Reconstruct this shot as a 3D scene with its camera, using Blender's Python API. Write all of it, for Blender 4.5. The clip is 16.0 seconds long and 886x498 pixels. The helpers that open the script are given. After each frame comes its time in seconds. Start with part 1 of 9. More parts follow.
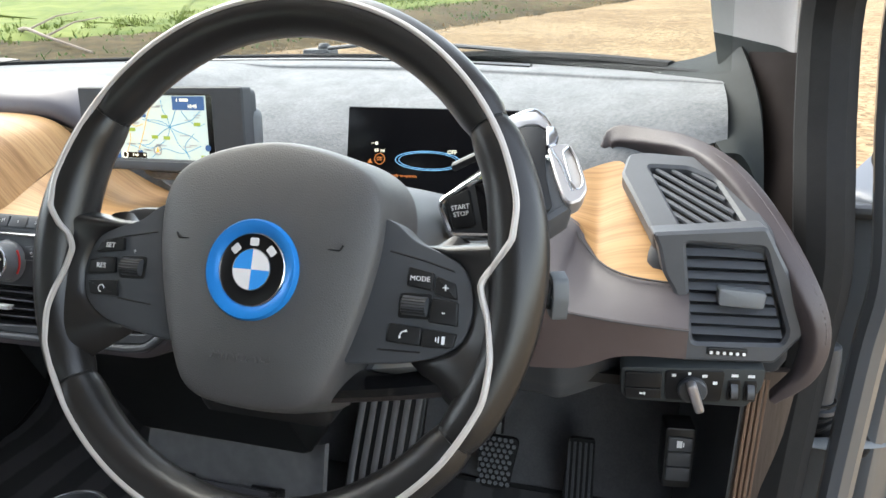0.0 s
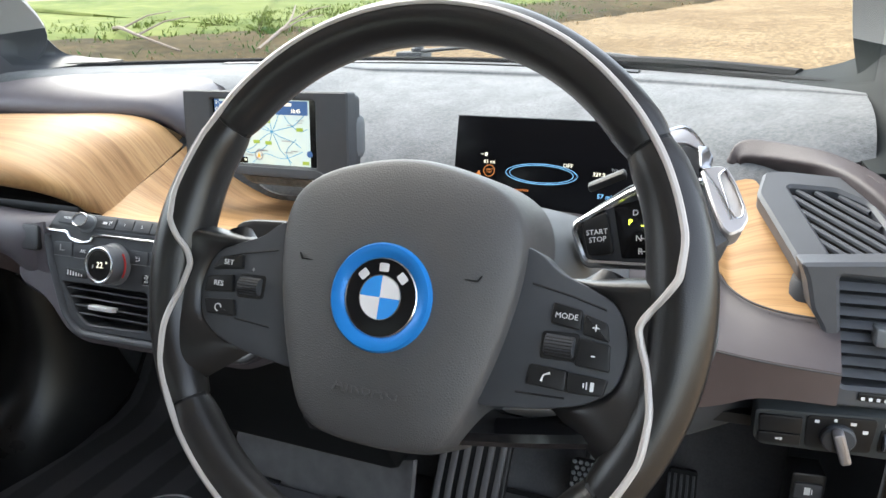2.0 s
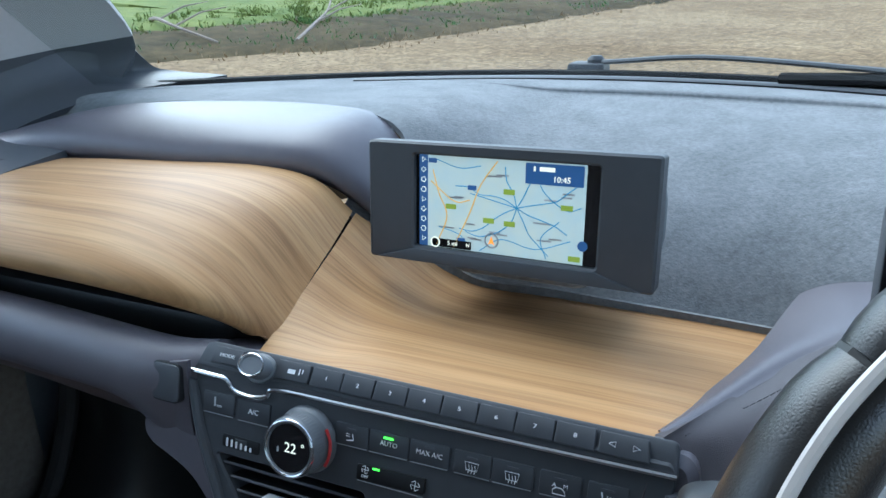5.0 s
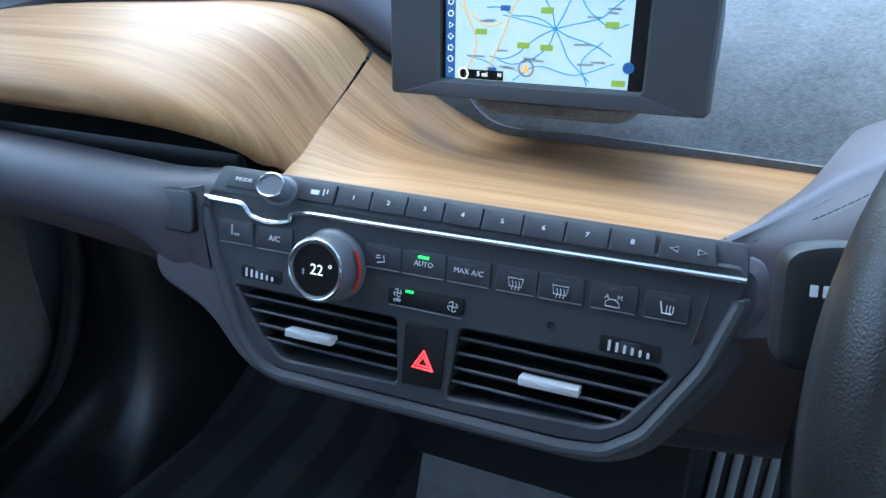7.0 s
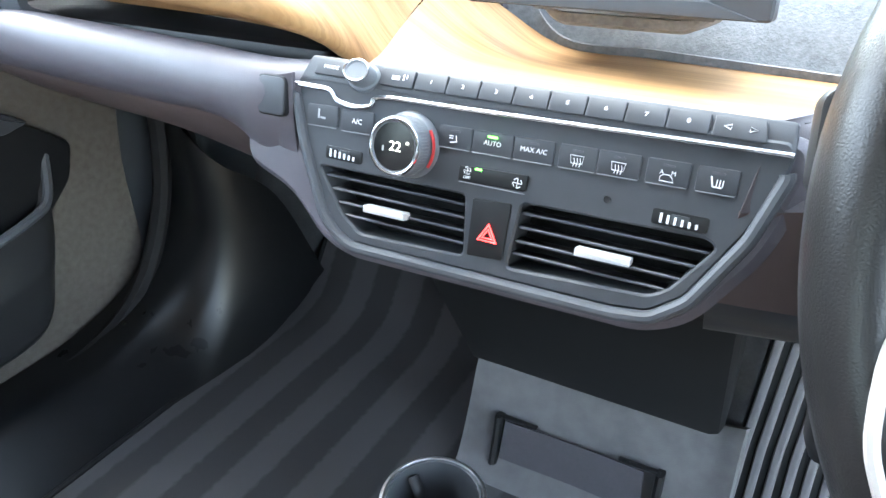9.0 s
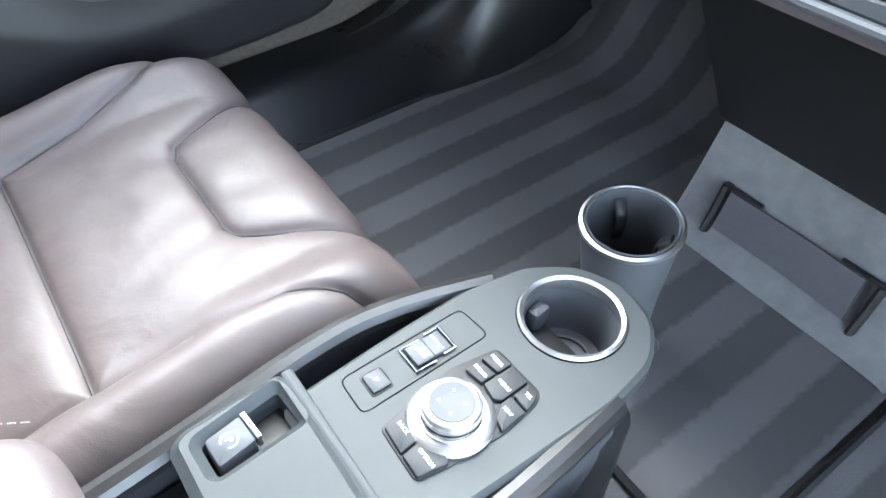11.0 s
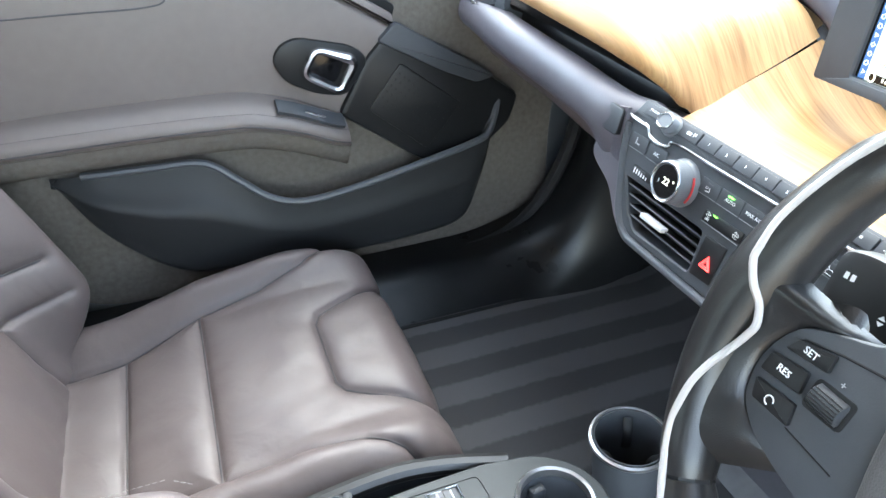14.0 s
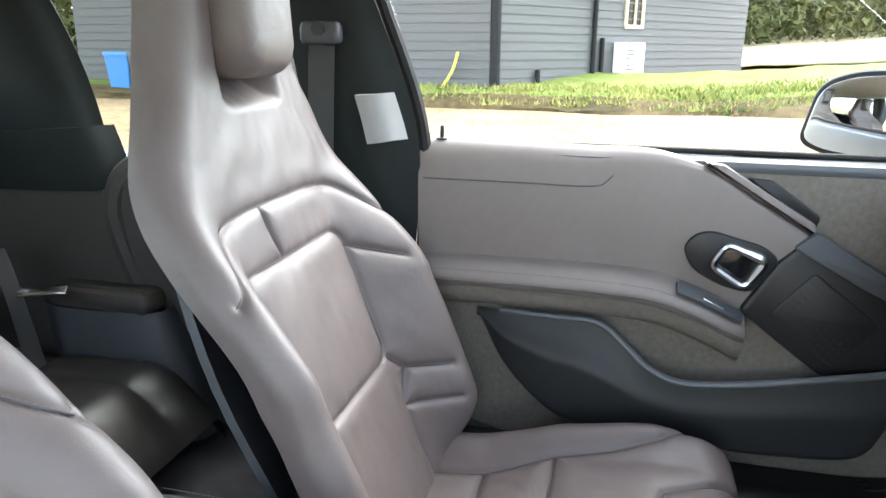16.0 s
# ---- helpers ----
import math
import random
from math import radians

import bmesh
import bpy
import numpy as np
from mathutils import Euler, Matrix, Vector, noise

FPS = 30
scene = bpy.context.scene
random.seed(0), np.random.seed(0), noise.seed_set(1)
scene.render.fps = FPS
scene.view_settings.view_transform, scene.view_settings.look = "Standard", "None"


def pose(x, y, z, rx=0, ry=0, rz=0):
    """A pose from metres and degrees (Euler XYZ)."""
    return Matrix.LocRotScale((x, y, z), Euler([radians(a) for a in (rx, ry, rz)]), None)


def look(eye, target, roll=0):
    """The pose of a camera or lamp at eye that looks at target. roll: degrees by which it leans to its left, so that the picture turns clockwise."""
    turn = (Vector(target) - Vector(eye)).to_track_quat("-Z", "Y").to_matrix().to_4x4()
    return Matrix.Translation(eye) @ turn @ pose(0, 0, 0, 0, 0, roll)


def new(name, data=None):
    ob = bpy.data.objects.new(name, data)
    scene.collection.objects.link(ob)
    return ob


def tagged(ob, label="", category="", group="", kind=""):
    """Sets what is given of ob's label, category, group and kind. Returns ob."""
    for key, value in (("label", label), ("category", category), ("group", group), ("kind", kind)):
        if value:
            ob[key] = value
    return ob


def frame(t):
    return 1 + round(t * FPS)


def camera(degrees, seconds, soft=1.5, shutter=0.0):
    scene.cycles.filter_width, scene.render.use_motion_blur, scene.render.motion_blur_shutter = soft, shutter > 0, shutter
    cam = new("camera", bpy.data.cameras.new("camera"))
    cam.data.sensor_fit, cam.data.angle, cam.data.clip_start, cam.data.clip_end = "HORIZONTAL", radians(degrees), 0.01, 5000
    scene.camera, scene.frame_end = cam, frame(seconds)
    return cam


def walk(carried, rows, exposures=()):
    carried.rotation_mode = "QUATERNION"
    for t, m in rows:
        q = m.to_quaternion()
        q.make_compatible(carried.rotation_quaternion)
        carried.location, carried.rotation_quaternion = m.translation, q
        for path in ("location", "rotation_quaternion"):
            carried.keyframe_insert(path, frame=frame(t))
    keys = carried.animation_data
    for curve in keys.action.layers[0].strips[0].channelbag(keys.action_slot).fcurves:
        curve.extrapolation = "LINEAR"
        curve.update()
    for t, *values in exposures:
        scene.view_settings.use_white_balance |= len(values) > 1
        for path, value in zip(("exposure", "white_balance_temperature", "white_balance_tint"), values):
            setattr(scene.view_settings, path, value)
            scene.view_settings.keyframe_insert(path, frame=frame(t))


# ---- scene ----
cam = camera(64.44, 16.0, soft=1.5)

# seconds, eye (x, y, z), yaw, pitch, roll
PATH = [
    (0, -0.0061, -0.0001, 1.1980, 16.35, -18.60, -0.76),
    (0.5, -0.0353, 0.0199, 1.1942, 18.95, -18.61, -0.71),
    (1, -0.0477, 0.0172, 1.1928, 20.47, -18.56, -0.66),
    (1.5, -0.0529, 0.0200, 1.1955, 21.46, -18.56, -0.68),
    (2, -0.0628, 0.0275, 1.2025, 22.06, -18.52, -0.64),
    (2.5, -0.1063, 0.0611, 1.2308, 22.46, -18.30, -0.50),
    (3, -0.2041, 0.1240, 1.2385, 23.08, -18.20, -0.47),
    (3.5, -0.3100, 0.1631, 1.2444, 23.90, -18.38, -1.03),
    (3.7, -0.3451, 0.1815, 1.2415, 24.04, -18.38, -0.81),
    (5.8, -0.4308, 0.2378, 1.1940, 24.54, -20.75, -1.20),
    (6, -0.4348, 0.2355, 1.1805, 24.49, -21.24, -1.07),
    (6.5, -0.4446, 0.2315, 1.1576, 24.32, -23.46, -0.93),
    (7, -0.4499, 0.2362, 1.1476, 24.25, -26.02, -0.96),
    (7.5, -0.4521, 0.2321, 1.1479, 24.37, -27.61, -0.92),
    (8, -0.4493, 0.2237, 1.1507, 24.38, -28.30, -0.83),
    (8.5, -0.4416, 0.2027, 1.1453, 25.21, -28.49, -0.81),
    (9, -0.4280, 0.1777, 1.1191, 29.65, -29.19, -0.72),
    (9.5, -0.4181, 0.1803, 1.1064, 36.79, -33.21, -0.44),
    (10, -0.4002, 0.1672, 1.0980, 42.84, -38.45, -0.26),
    (10.2, -0.3941, 0.1582, 1.0877, 45.18, -40.18, -0.28),
    (12.3, -0.3768, 0.1389, 1.0616, 63.82, -51.53, 0.05),
    (12.5, -0.3733, 0.1410, 1.0798, 64.09, -51.51, 0.44),
    (13, -0.3271, 0.1336, 1.1640, 65.06, -50.62, 0.50),
    (13.5, -0.2735, 0.1198, 1.2217, 65.87, -41.26, 0.06),
    (14, -0.1966, 0.1434, 1.2626, 69.24, -33.27, -0.25),
    (14.5, -0.1611, 0.1638, 1.2519, 78.83, -28.37, 0.15),
    (15, -0.1411, 0.1696, 1.2356, 87.07, -24.11, 0.23),
    (15.5, -0.0990, 0.1637, 1.2279, 95.23, -20.15, 0.11),
    (16, -0.0803, 0.1705, 1.2306, 104.55, -15.95, 0.31),
]
EXPOSURES = [(0, 2.79, 7000, 7), (2, 2.74, 6950, 8), (3.5, 2.02, 5850, 2), (6.0, 2.11, 5250, 1), (6.6, 2.31, 5000, 1), (7.0, 2.52, 4950, 1), (7.5, 2.71, 5400, 1), (7.9, 2.77, 5500, 1), (8.5, 3.31, 6500, 4), (9.0, 4.38, 6200, 4), (9.7, 5.05, 6200, 5), (10.2, 5.12, 6200, 5), (12.4, 3.72, 6200, 4), (13.5, 4.1, 6300, 4), (14.5, 3.87, 6400, 4), (16, 3.71, 6600, 5)]
walk(cam, [(t, pose(x, y, z, 90 + pitch, 0, yaw) @ pose(0, 0, 0, 0, 0, roll)) for t, x, y, z, yaw, pitch, roll in PATH], EXPOSURES)

# ---- light: a bright, hazy sky and a soft sun ----
world = bpy.data.worlds.new("sky")
scene.world = world
world.use_nodes = True
wn = world.node_tree.nodes
sky = wn.new("ShaderNodeTexSky")
sky.sky_type, sky.sun_disc, sky.sun_elevation, sky.sun_rotation = "NISHITA", False, radians(50), radians(-60)
sky.air_density, sky.dust_density, sky.ozone_density = 1.0, 1.0, 1.5
tint = wn.new("ShaderNodeHueSaturation")
tint.inputs["Saturation"].default_value = 0.55
world.node_tree.links.new(sky.outputs[0], tint.inputs["Color"])
world.node_tree.links.new(tint.outputs[0], wn["Background"].inputs[0])
wn["Background"].inputs[1].default_value = 0.15
sun = new("sun", bpy.data.lights.new("sun", "SUN"))
sun.data.energy, sun.data.angle, sun.data.color = 0.94, radians(60), (1.0, 0.97, 0.94)
sun.matrix_world = look((-9, 5.5, 11), (0, 0, 0))

# ---- materials ----
MATS = {}


def material(name, base, rough=0.5, metal=0.0, second=None, scale=40.0, amount=0.5, bump=0.0, bump_scale=400.0, coat=0.0,
             emit=0.0, spec=0.5, wear=0.0, detail=4.0, stretch=(1, 1, 1), kind="noise", sheen=0.0):
    """A surface with two scales of variation and a fine relief."""
    m = bpy.data.materials.new(name)
    m.use_nodes = True
    nt, b = m.node_tree, m.node_tree.nodes["Principled BSDF"]
    link = nt.links.new
    b.inputs["Base Color"].default_value = (*base, 1)
    b.inputs["Roughness"].default_value, b.inputs["Metallic"].default_value = rough, metal
    b.inputs["Coat Weight"].default_value, b.inputs["Specular IOR Level"].default_value = coat, spec
    b.inputs["Sheen Weight"].default_value = sheen
    if emit:
        b.inputs["Emission Color"].default_value, b.inputs["Emission Strength"].default_value = (*base, 1), 0.75 * emit
    tc = nt.nodes.new("ShaderNodeTexCoord")
    mp = nt.nodes.new("ShaderNodeMapping")
    mp.inputs["Scale"].default_value = stretch
    link(tc.outputs["Object"], mp.inputs["Vector"])
    if second:
        n = nt.nodes.new("ShaderNodeTexNoise")
        n.inputs["Scale"].default_value, n.inputs["Detail"].default_value = scale, detail
        link(mp.outputs[0], n.inputs["Vector"])
        big = nt.nodes.new("ShaderNodeTexNoise")
        big.inputs["Scale"].default_value, big.inputs["Detail"].default_value = scale / 9, 2
        link(mp.outputs[0], big.inputs["Vector"])
        add = nt.nodes.new("ShaderNodeMath")
        add.operation = "MULTIPLY_ADD"
        add.inputs[1].default_value = 0.5
        link(big.outputs[0], add.inputs[0])
        half = nt.nodes.new("ShaderNodeMath")
        half.operation = "MULTIPLY"
        half.inputs[1].default_value = 0.5
        link(n.outputs[0], half.inputs[0])
        link(half.outputs[0], add.inputs[2])
        ramp = nt.nodes.new("ShaderNodeMapRange")
        ramp.inputs[1].default_value, ramp.inputs[2].default_value = 0.5 - 0.25 / max(amount, 0.01) * 0.5, 0.5 + 0.25 / max(amount, 0.01) * 0.5
        link(add.outputs[0], ramp.inputs[0])
        mix = nt.nodes.new("ShaderNodeMix")
        mix.data_type = "RGBA"
        mix.inputs[6].default_value, mix.inputs[7].default_value = (*base, 1), (*second, 1)
        link(ramp.outputs[0], mix.inputs[0])
        link(mix.outputs[2], b.inputs["Base Color"])
        if emit:
            link(mix.outputs[2], b.inputs["Emission Color"])
        if wear:
            rr = nt.nodes.new("ShaderNodeMapRange")
            rr.inputs[3].default_value, rr.inputs[4].default_value = rough - wear, rough + wear
            link(add.outputs[0], rr.inputs[0])
            link(rr.outputs[0], b.inputs["Roughness"])
    if bump:
        if kind == "grain":
            h = nt.nodes.new("ShaderNodeTexVoronoi")
            h.feature = "DISTANCE_TO_EDGE"
            out = 0
        else:
            h = nt.nodes.new("ShaderNodeTexNoise")
            h.inputs["Detail"].default_value = 3
            out = 0
        h.inputs["Scale"].default_value = bump_scale
        link(mp.outputs[0], h.inputs["Vector"])
        bm_node = nt.nodes.new("ShaderNodeBump")
        bm_node.inputs["Strength"].default_value, bm_node.inputs["Distance"].default_value = bump, 0.001
        link(h.outputs[out], bm_node.inputs["Height"])
        link(bm_node.outputs[0], b.inputs["Normal"])
    MATS[name] = m
    return m


FELT = material("felt", (0.11, 0.117, 0.121), 0.95, second=(0.21, 0.217, 0.222), scale=190, amount=0.7, bump=0.8, bump_scale=420, spec=0.15, sheen=0.2)
LEATHER_DASH = material("dash_leather", (0.085, 0.078, 0.09), 0.42, second=(0.11, 0.1, 0.115), scale=60, bump=0.25, bump_scale=900, kind="grain", wear=0.06)
LEATHER_BROWN = material("brown_leather", (0.085, 0.061, 0.057), 0.48, second=(0.105, 0.077, 0.072), scale=60, bump=0.25, bump_scale=900, kind="grain", wear=0.06)
LEATHER_SEAT = material("seat_leather", (0.088, 0.07, 0.068), 0.47, second=(0.114, 0.093, 0.09), scale=22, bump=0.22, bump_scale=560, kind="grain", wear=0.12)
ln = LEATHER_SEAT.node_tree
fold, crease_, at_ = ln.nodes.new("ShaderNodeTexNoise"), ln.nodes.new("ShaderNodeBump"), ln.nodes.new("ShaderNodeTexCoord")
fold.inputs["Scale"].default_value, fold.inputs["Detail"].default_value, fold.inputs["Distortion"].default_value = 12, 3, 1.4
crease_.inputs["Strength"].default_value, crease_.inputs["Distance"].default_value = 0.32, 0.0055
ln.links.new(at_.outputs["Object"], fold.inputs["Vector"])
ln.links.new(fold.outputs[0], crease_.inputs["Height"])
pleat, crimp = ln.nodes.new("ShaderNodeTexNoise"), ln.nodes.new("ShaderNodeBump")
pleat.inputs["Scale"].default_value, pleat.inputs["Detail"].default_value, pleat.inputs["Distortion"].default_value = 38, 4, 2.2
crimp.inputs["Strength"].default_value, crimp.inputs["Distance"].default_value = 0.14, 0.0018
ln.links.new(at_.outputs["Object"], pleat.inputs["Vector"])
ln.links.new(pleat.outputs[0], crimp.inputs["Height"])
lnrm = ln.nodes["Principled BSDF"].inputs["Normal"]
ln.links.new(lnrm.links[0].from_socket, crimp.inputs["Normal"])
ln.links.new(crimp.outputs[0], crease_.inputs["Normal"])
ln.links.new(crease_.outputs[0], lnrm)
LEATHER_DOOR = material("door_leather", (0.138, 0.117, 0.108), 0.5, second=(0.16, 0.136, 0.126), scale=60, bump=0.2, bump_scale=900, kind="grain")
LEATHER_BLACK = material("black_leather", (0.0115, 0.0115, 0.012), 0.3, second=(0.0175, 0.017, 0.0175), scale=50, bump=0.12, bump_scale=800, kind="grain", wear=0.02)
AIRBAG = material("airbag_skin", (0.068, 0.067, 0.069), 0.46, second=(0.082, 0.081, 0.083), scale=60, bump=0.3, bump_scale=620, kind="grain")
PLASTIC = material("dark_plastic", (0.045, 0.049, 0.055), 0.48, second=(0.056, 0.06, 0.067), scale=80, bump=0.15, bump_scale=1500, wear=0.05, spec=0.35)
PLASTIC_GREY = material("grey_plastic", (0.12, 0.13, 0.14), 0.5, second=(0.14, 0.15, 0.16), scale=80, bump=0.12, bump_scale=1500, wear=0.05)
SATIN = material("satin_coated_plastic", (0.036, 0.041, 0.043), 0.5, second=(0.043, 0.048, 0.05), scale=40, wear=0.05, spec=0.22)
PLASTIC_MID = material("charcoal_plastic", (0.06, 0.064, 0.072), 0.42, second=(0.072, 0.077, 0.086), scale=60, bump=0.1, bump_scale=1500, wear=0.05, spec=0.4)
BLACK = material("black_plastic", (0.01, 0.0105, 0.0115), 0.42, second=(0.015, 0.0155, 0.0165), scale=60, spec=0.3)
GLOSS = material("gloss_black", (0.006, 0.006, 0.007), 0.12, second=(0.009, 0.009, 0.01), scale=20)
RUBBER = material("rubber", (0.012, 0.012, 0.013), 0.7, second=(0.018, 0.018, 0.0185), scale=90, bump=0.2, bump_scale=700, spec=0.2)
CHROME = material("satin_chrome", (0.6, 0.61, 0.63), 0.2, 1.0, second=(0.5, 0.51, 0.53), scale=25, wear=0.08)
SILVER = material("satin_silver_plastic", (0.78, 0.79, 0.8), 0.3, 0.2, second=(0.72, 0.73, 0.74), scale=30)
ALU = material("brushed_aluminium", (0.6, 0.6, 0.61), 0.38, 1.0, second=(0.5, 0.5, 0.51), scale=60, wear=0.08)
SATIN_METAL = material("satin_metal", (0.46, 0.45, 0.46), 0.36, 0.7, second=(0.44, 0.43, 0.44), scale=40)
STRIPE = material("matt_silver", (0.5, 0.475, 0.46), 0.45, 0.2, second=(0.44, 0.42, 0.405), scale=60)
BLUE = material("blue_ring", (0.008, 0.2, 0.6), 0.3, 0.15, second=(0.01, 0.215, 0.64), scale=30)
BLUE_PALE = material("pale_blue_enamel", (0.03, 0.28, 0.75), 0.25, second=(0.035, 0.3, 0.78), scale=30)
WHITE = material("white_enamel", (0.78, 0.77, 0.78), 0.3, second=(0.74, 0.73, 0.74), scale=30)
LETTER = material("white_print", (0.75, 0.76, 0.77), 0.6)
LETTER_DIM = material("grey_print", (0.34, 0.35, 0.36), 0.6)
RED_LIT = material("lit_red", (1.0, 0.03, 0.03), 0.4, emit=0.9)
GREEN_LIT = material("lit_green", (0.16, 1.0, 0.06), 0.4, emit=0.8)
RED = material("red_print", (0.5, 0.03, 0.03), 0.5)
CARPET = material("carpet", (0.09, 0.09, 0.094), 0.95, second=(0.135, 0.135, 0.14), scale=260, bump=0.8, bump_scale=800, spec=0.1)
CARPET_GREY = material("grey_carpet", (0.105, 0.104, 0.107), 0.95, second=(0.155, 0.153, 0.156), scale=45, amount=0.7, bump=0.6, bump_scale=900, spec=0.1)
WOOL = material("wool_felt", (0.1, 0.088, 0.076), 0.95, second=(0.165, 0.148, 0.13), scale=900, amount=0.6, bump=0.8, bump_scale=700, spec=0.1)
HEADLINER = material("headliner", (0.72, 0.72, 0.71), 0.9, second=(0.77, 0.77, 0.76), scale=150, bump=0.3, bump_scale=900)
STITCH = material("thread", (0.22, 0.2, 0.19), 0.7)
STITCH_RIM = material("brown_thread", (0.1, 0.085, 0.085), 0.7)
STITCH_DARK = material("dark_thread", (0.05, 0.047, 0.05), 0.7)
PAINT = material("grey_car_paint", (0.12, 0.13, 0.14), 0.3, 0.4, second=(0.14, 0.15, 0.16), scale=12, coat=0.6)
WEB = material("belt_webbing", (0.02, 0.02, 0.02), 0.7, second=(0.03, 0.03, 0.03), scale=300, bump=0.4, bump_scale=900)


def wood_material(name, along):
    m = material(name, (0.36, 0.2, 0.085), 0.49, spec=0.23)
    nt, b = m.node_tree, m.node_tree.nodes["Principled BSDF"]
    link = nt.links.new
    tc, mp = nt.nodes.new("ShaderNodeTexCoord"), nt.nodes.new("ShaderNodeMapping")
    mp.inputs["Rotation"].default_value = along
    mp.inputs["Scale"].default_value = (0.4, 17, 1.0)
    link(tc.outputs["Object"], mp.inputs["Vector"])
    bands, fine = nt.nodes.new("ShaderNodeTexNoise"), nt.nodes.new("ShaderNodeTexNoise")
    bands.inputs["Scale"].default_value, bands.inputs["Detail"].default_value, bands.inputs["Distortion"].default_value = 4.5, 6, 0.35
    fine.inputs["Scale"].default_value, fine.inputs["Detail"].default_value = 26, 3
    link(mp.outputs[0], bands.inputs["Vector"])
    link(mp.outputs[0], fine.inputs["Vector"])
    ramp = nt.nodes.new("ShaderNodeValToRGB")
    e = ramp.color_ramp.elements
    e[0].position, e[0].color = 0.3, (0.305, 0.162, 0.066, 1)
    e[1].position, e[1].color = 0.7, (0.455, 0.272, 0.122, 1)
    mid = ramp.color_ramp.elements.new(0.48)
    mid.color = (0.385, 0.215, 0.09, 1)
    link(bands.outputs[0], ramp.inputs[0])
    mix = nt.nodes.new("ShaderNodeMix")
    mix.data_type, mix.blend_type = "RGBA", "MULTIPLY"
    mix.inputs[0].default_value = 0.6
    fr = nt.nodes.new("ShaderNodeMapRange")
    fr.inputs[1].default_value, fr.inputs[2].default_value, fr.inputs[3].default_value, fr.inputs[4].default_value = 0.36, 0.56, 0.62, 1.0
    link(fine.outputs[0], fr.inputs[0])
    link(ramp.outputs[0], mix.inputs[6])
    link(fr.outputs[0], mix.inputs[7])
    link(mix.outputs[2], b.inputs["Base Color"])
    bp = nt.nodes.new("ShaderNodeBump")
    bp.inputs["Strength"].default_value, bp.inputs["Distance"].default_value = 0.12, 0.0005
    link(fine.outputs[0], bp.inputs["Height"])
    link(bp.outputs[0], b.inputs["Normal"])
    return m


WOOD = wood_material("open_pored_wood", (0, 0, 0))
WOOD_SLANT = wood_material("open_pored_wood_slanted", (0, 0, radians(38)))


def glass_material(name, tint=(0.97, 0.98, 0.975)):
    m = bpy.data.materials.new(name)
    m.use_nodes = True
    nt = m.node_tree
    nt.nodes.remove(nt.nodes["Principled BSDF"])
    clear, shine, mix, facing, power = (nt.nodes.new(k) for k in ("ShaderNodeBsdfTransparent", "ShaderNodeBsdfGlossy", "ShaderNodeMixShader", "ShaderNodeLayerWeight", "ShaderNodeMath"))
    clear.inputs[0].default_value = (*tint, 1)
    shine.inputs["Roughness"].default_value = 0.02
    power.operation = "POWER"
    power.inputs[1].default_value = 6.0
    nt.links.new(facing.outputs["Facing"], power.inputs[0])
    nt.links.new(power.outputs[0], mix.inputs[0])
    nt.links.new(clear.outputs[0], mix.inputs[1])
    nt.links.new(shine.outputs[0], mix.inputs[2])
    nt.links.new(mix.outputs[0], nt.nodes["Material Output"].inputs[0])
    return m


GLASS = glass_material("window_glass")
TINTED = glass_material("privacy_glass", (0.8, 0.82, 0.8))
MIRROR = material("mirror_glass", (0.85, 0.87, 0.88), 0.02, 1.0)

# ---- building helpers ----
X, Y, Z = Vector((1, 0, 0)), Vector((0, 1, 0)), Vector((0, 0, 1))


def thing(name, label, category, at=(0, 0, 0), group="", kind=""):
    ob = tagged(new(name), label, category, group, kind)
    ob.empty_display_size = 0.05
    ob.location = at
    return ob


def part(name, data, mat, parent=None, label="", smooth=35, kind=""):
    """One mesh object, from (vertices, faces) in world metres or a mesh."""
    if isinstance(data, tuple):
        me = bpy.data.meshes.new(name)
        me.from_pydata([tuple(v) for v in data[0]], [], data[1])
    else:
        me = data
    if not me.materials:
        me.materials.append(mat)
    if smooth:
        me.shade_smooth()
        me.set_sharp_from_angle(angle=radians(smooth))
    ob = new(name, me)
    if parent:
        ob.parent = parent
        root = parent if parent.type == "EMPTY" else None
        if root:
            ob.matrix_parent_inverse = root.matrix_basis.inverted()
    return tagged(ob, label, kind=kind)


def plane_at(origin, u, v):
    """Columns u, v and their normal: a flat working plane."""
    u, v = Vector(u).normalized(), Vector(v)
    w = u.cross(v).normalized()
    v = w.cross(u)
    return Matrix.Translation(origin) @ Matrix((u, v, w)).transposed().to_4x4()


def put(m, pts):
    return [m @ Vector(p) for p in pts]


def join(*many):
    vs, fs = [], []
    for v, f in many:
        k = len(vs)
        vs += list(v)
        fs += [tuple(i + k for i in q) for q in f]
    return vs, fs


def ccw(pts):
    a = sum(p[0] * q[1] - q[0] * p[1] for p, q in zip(pts, pts[1:] + pts[:1]))
    return list(pts) if a > 0 else list(pts)[::-1]


def rounded(pts, r, n=5):
    """A polygon with its corners rounded; r: one radius or one a corner."""
    out, k = [], len(pts)
    rs = r if isinstance(r, (list, tuple)) else [r] * k
    for i in range(k):
        p, a, b = (Vector((*pts[j % k][:2], 0)) for j in (i, i - 1, i + 1))
        da, db = (a - p), (b - p)
        la, lb = da.length, db.length
        d = min(rs[i], la * 0.48, lb * 0.48)
        s, e = p + da / la * d, p + db / lb * d
        for j in range(n + 1):
            t = j / n
            q = s * (1 - t) ** 2 + p * 2 * t * (1 - t) + e * t ** 2
            out.append((q.x, q.y))
    return out


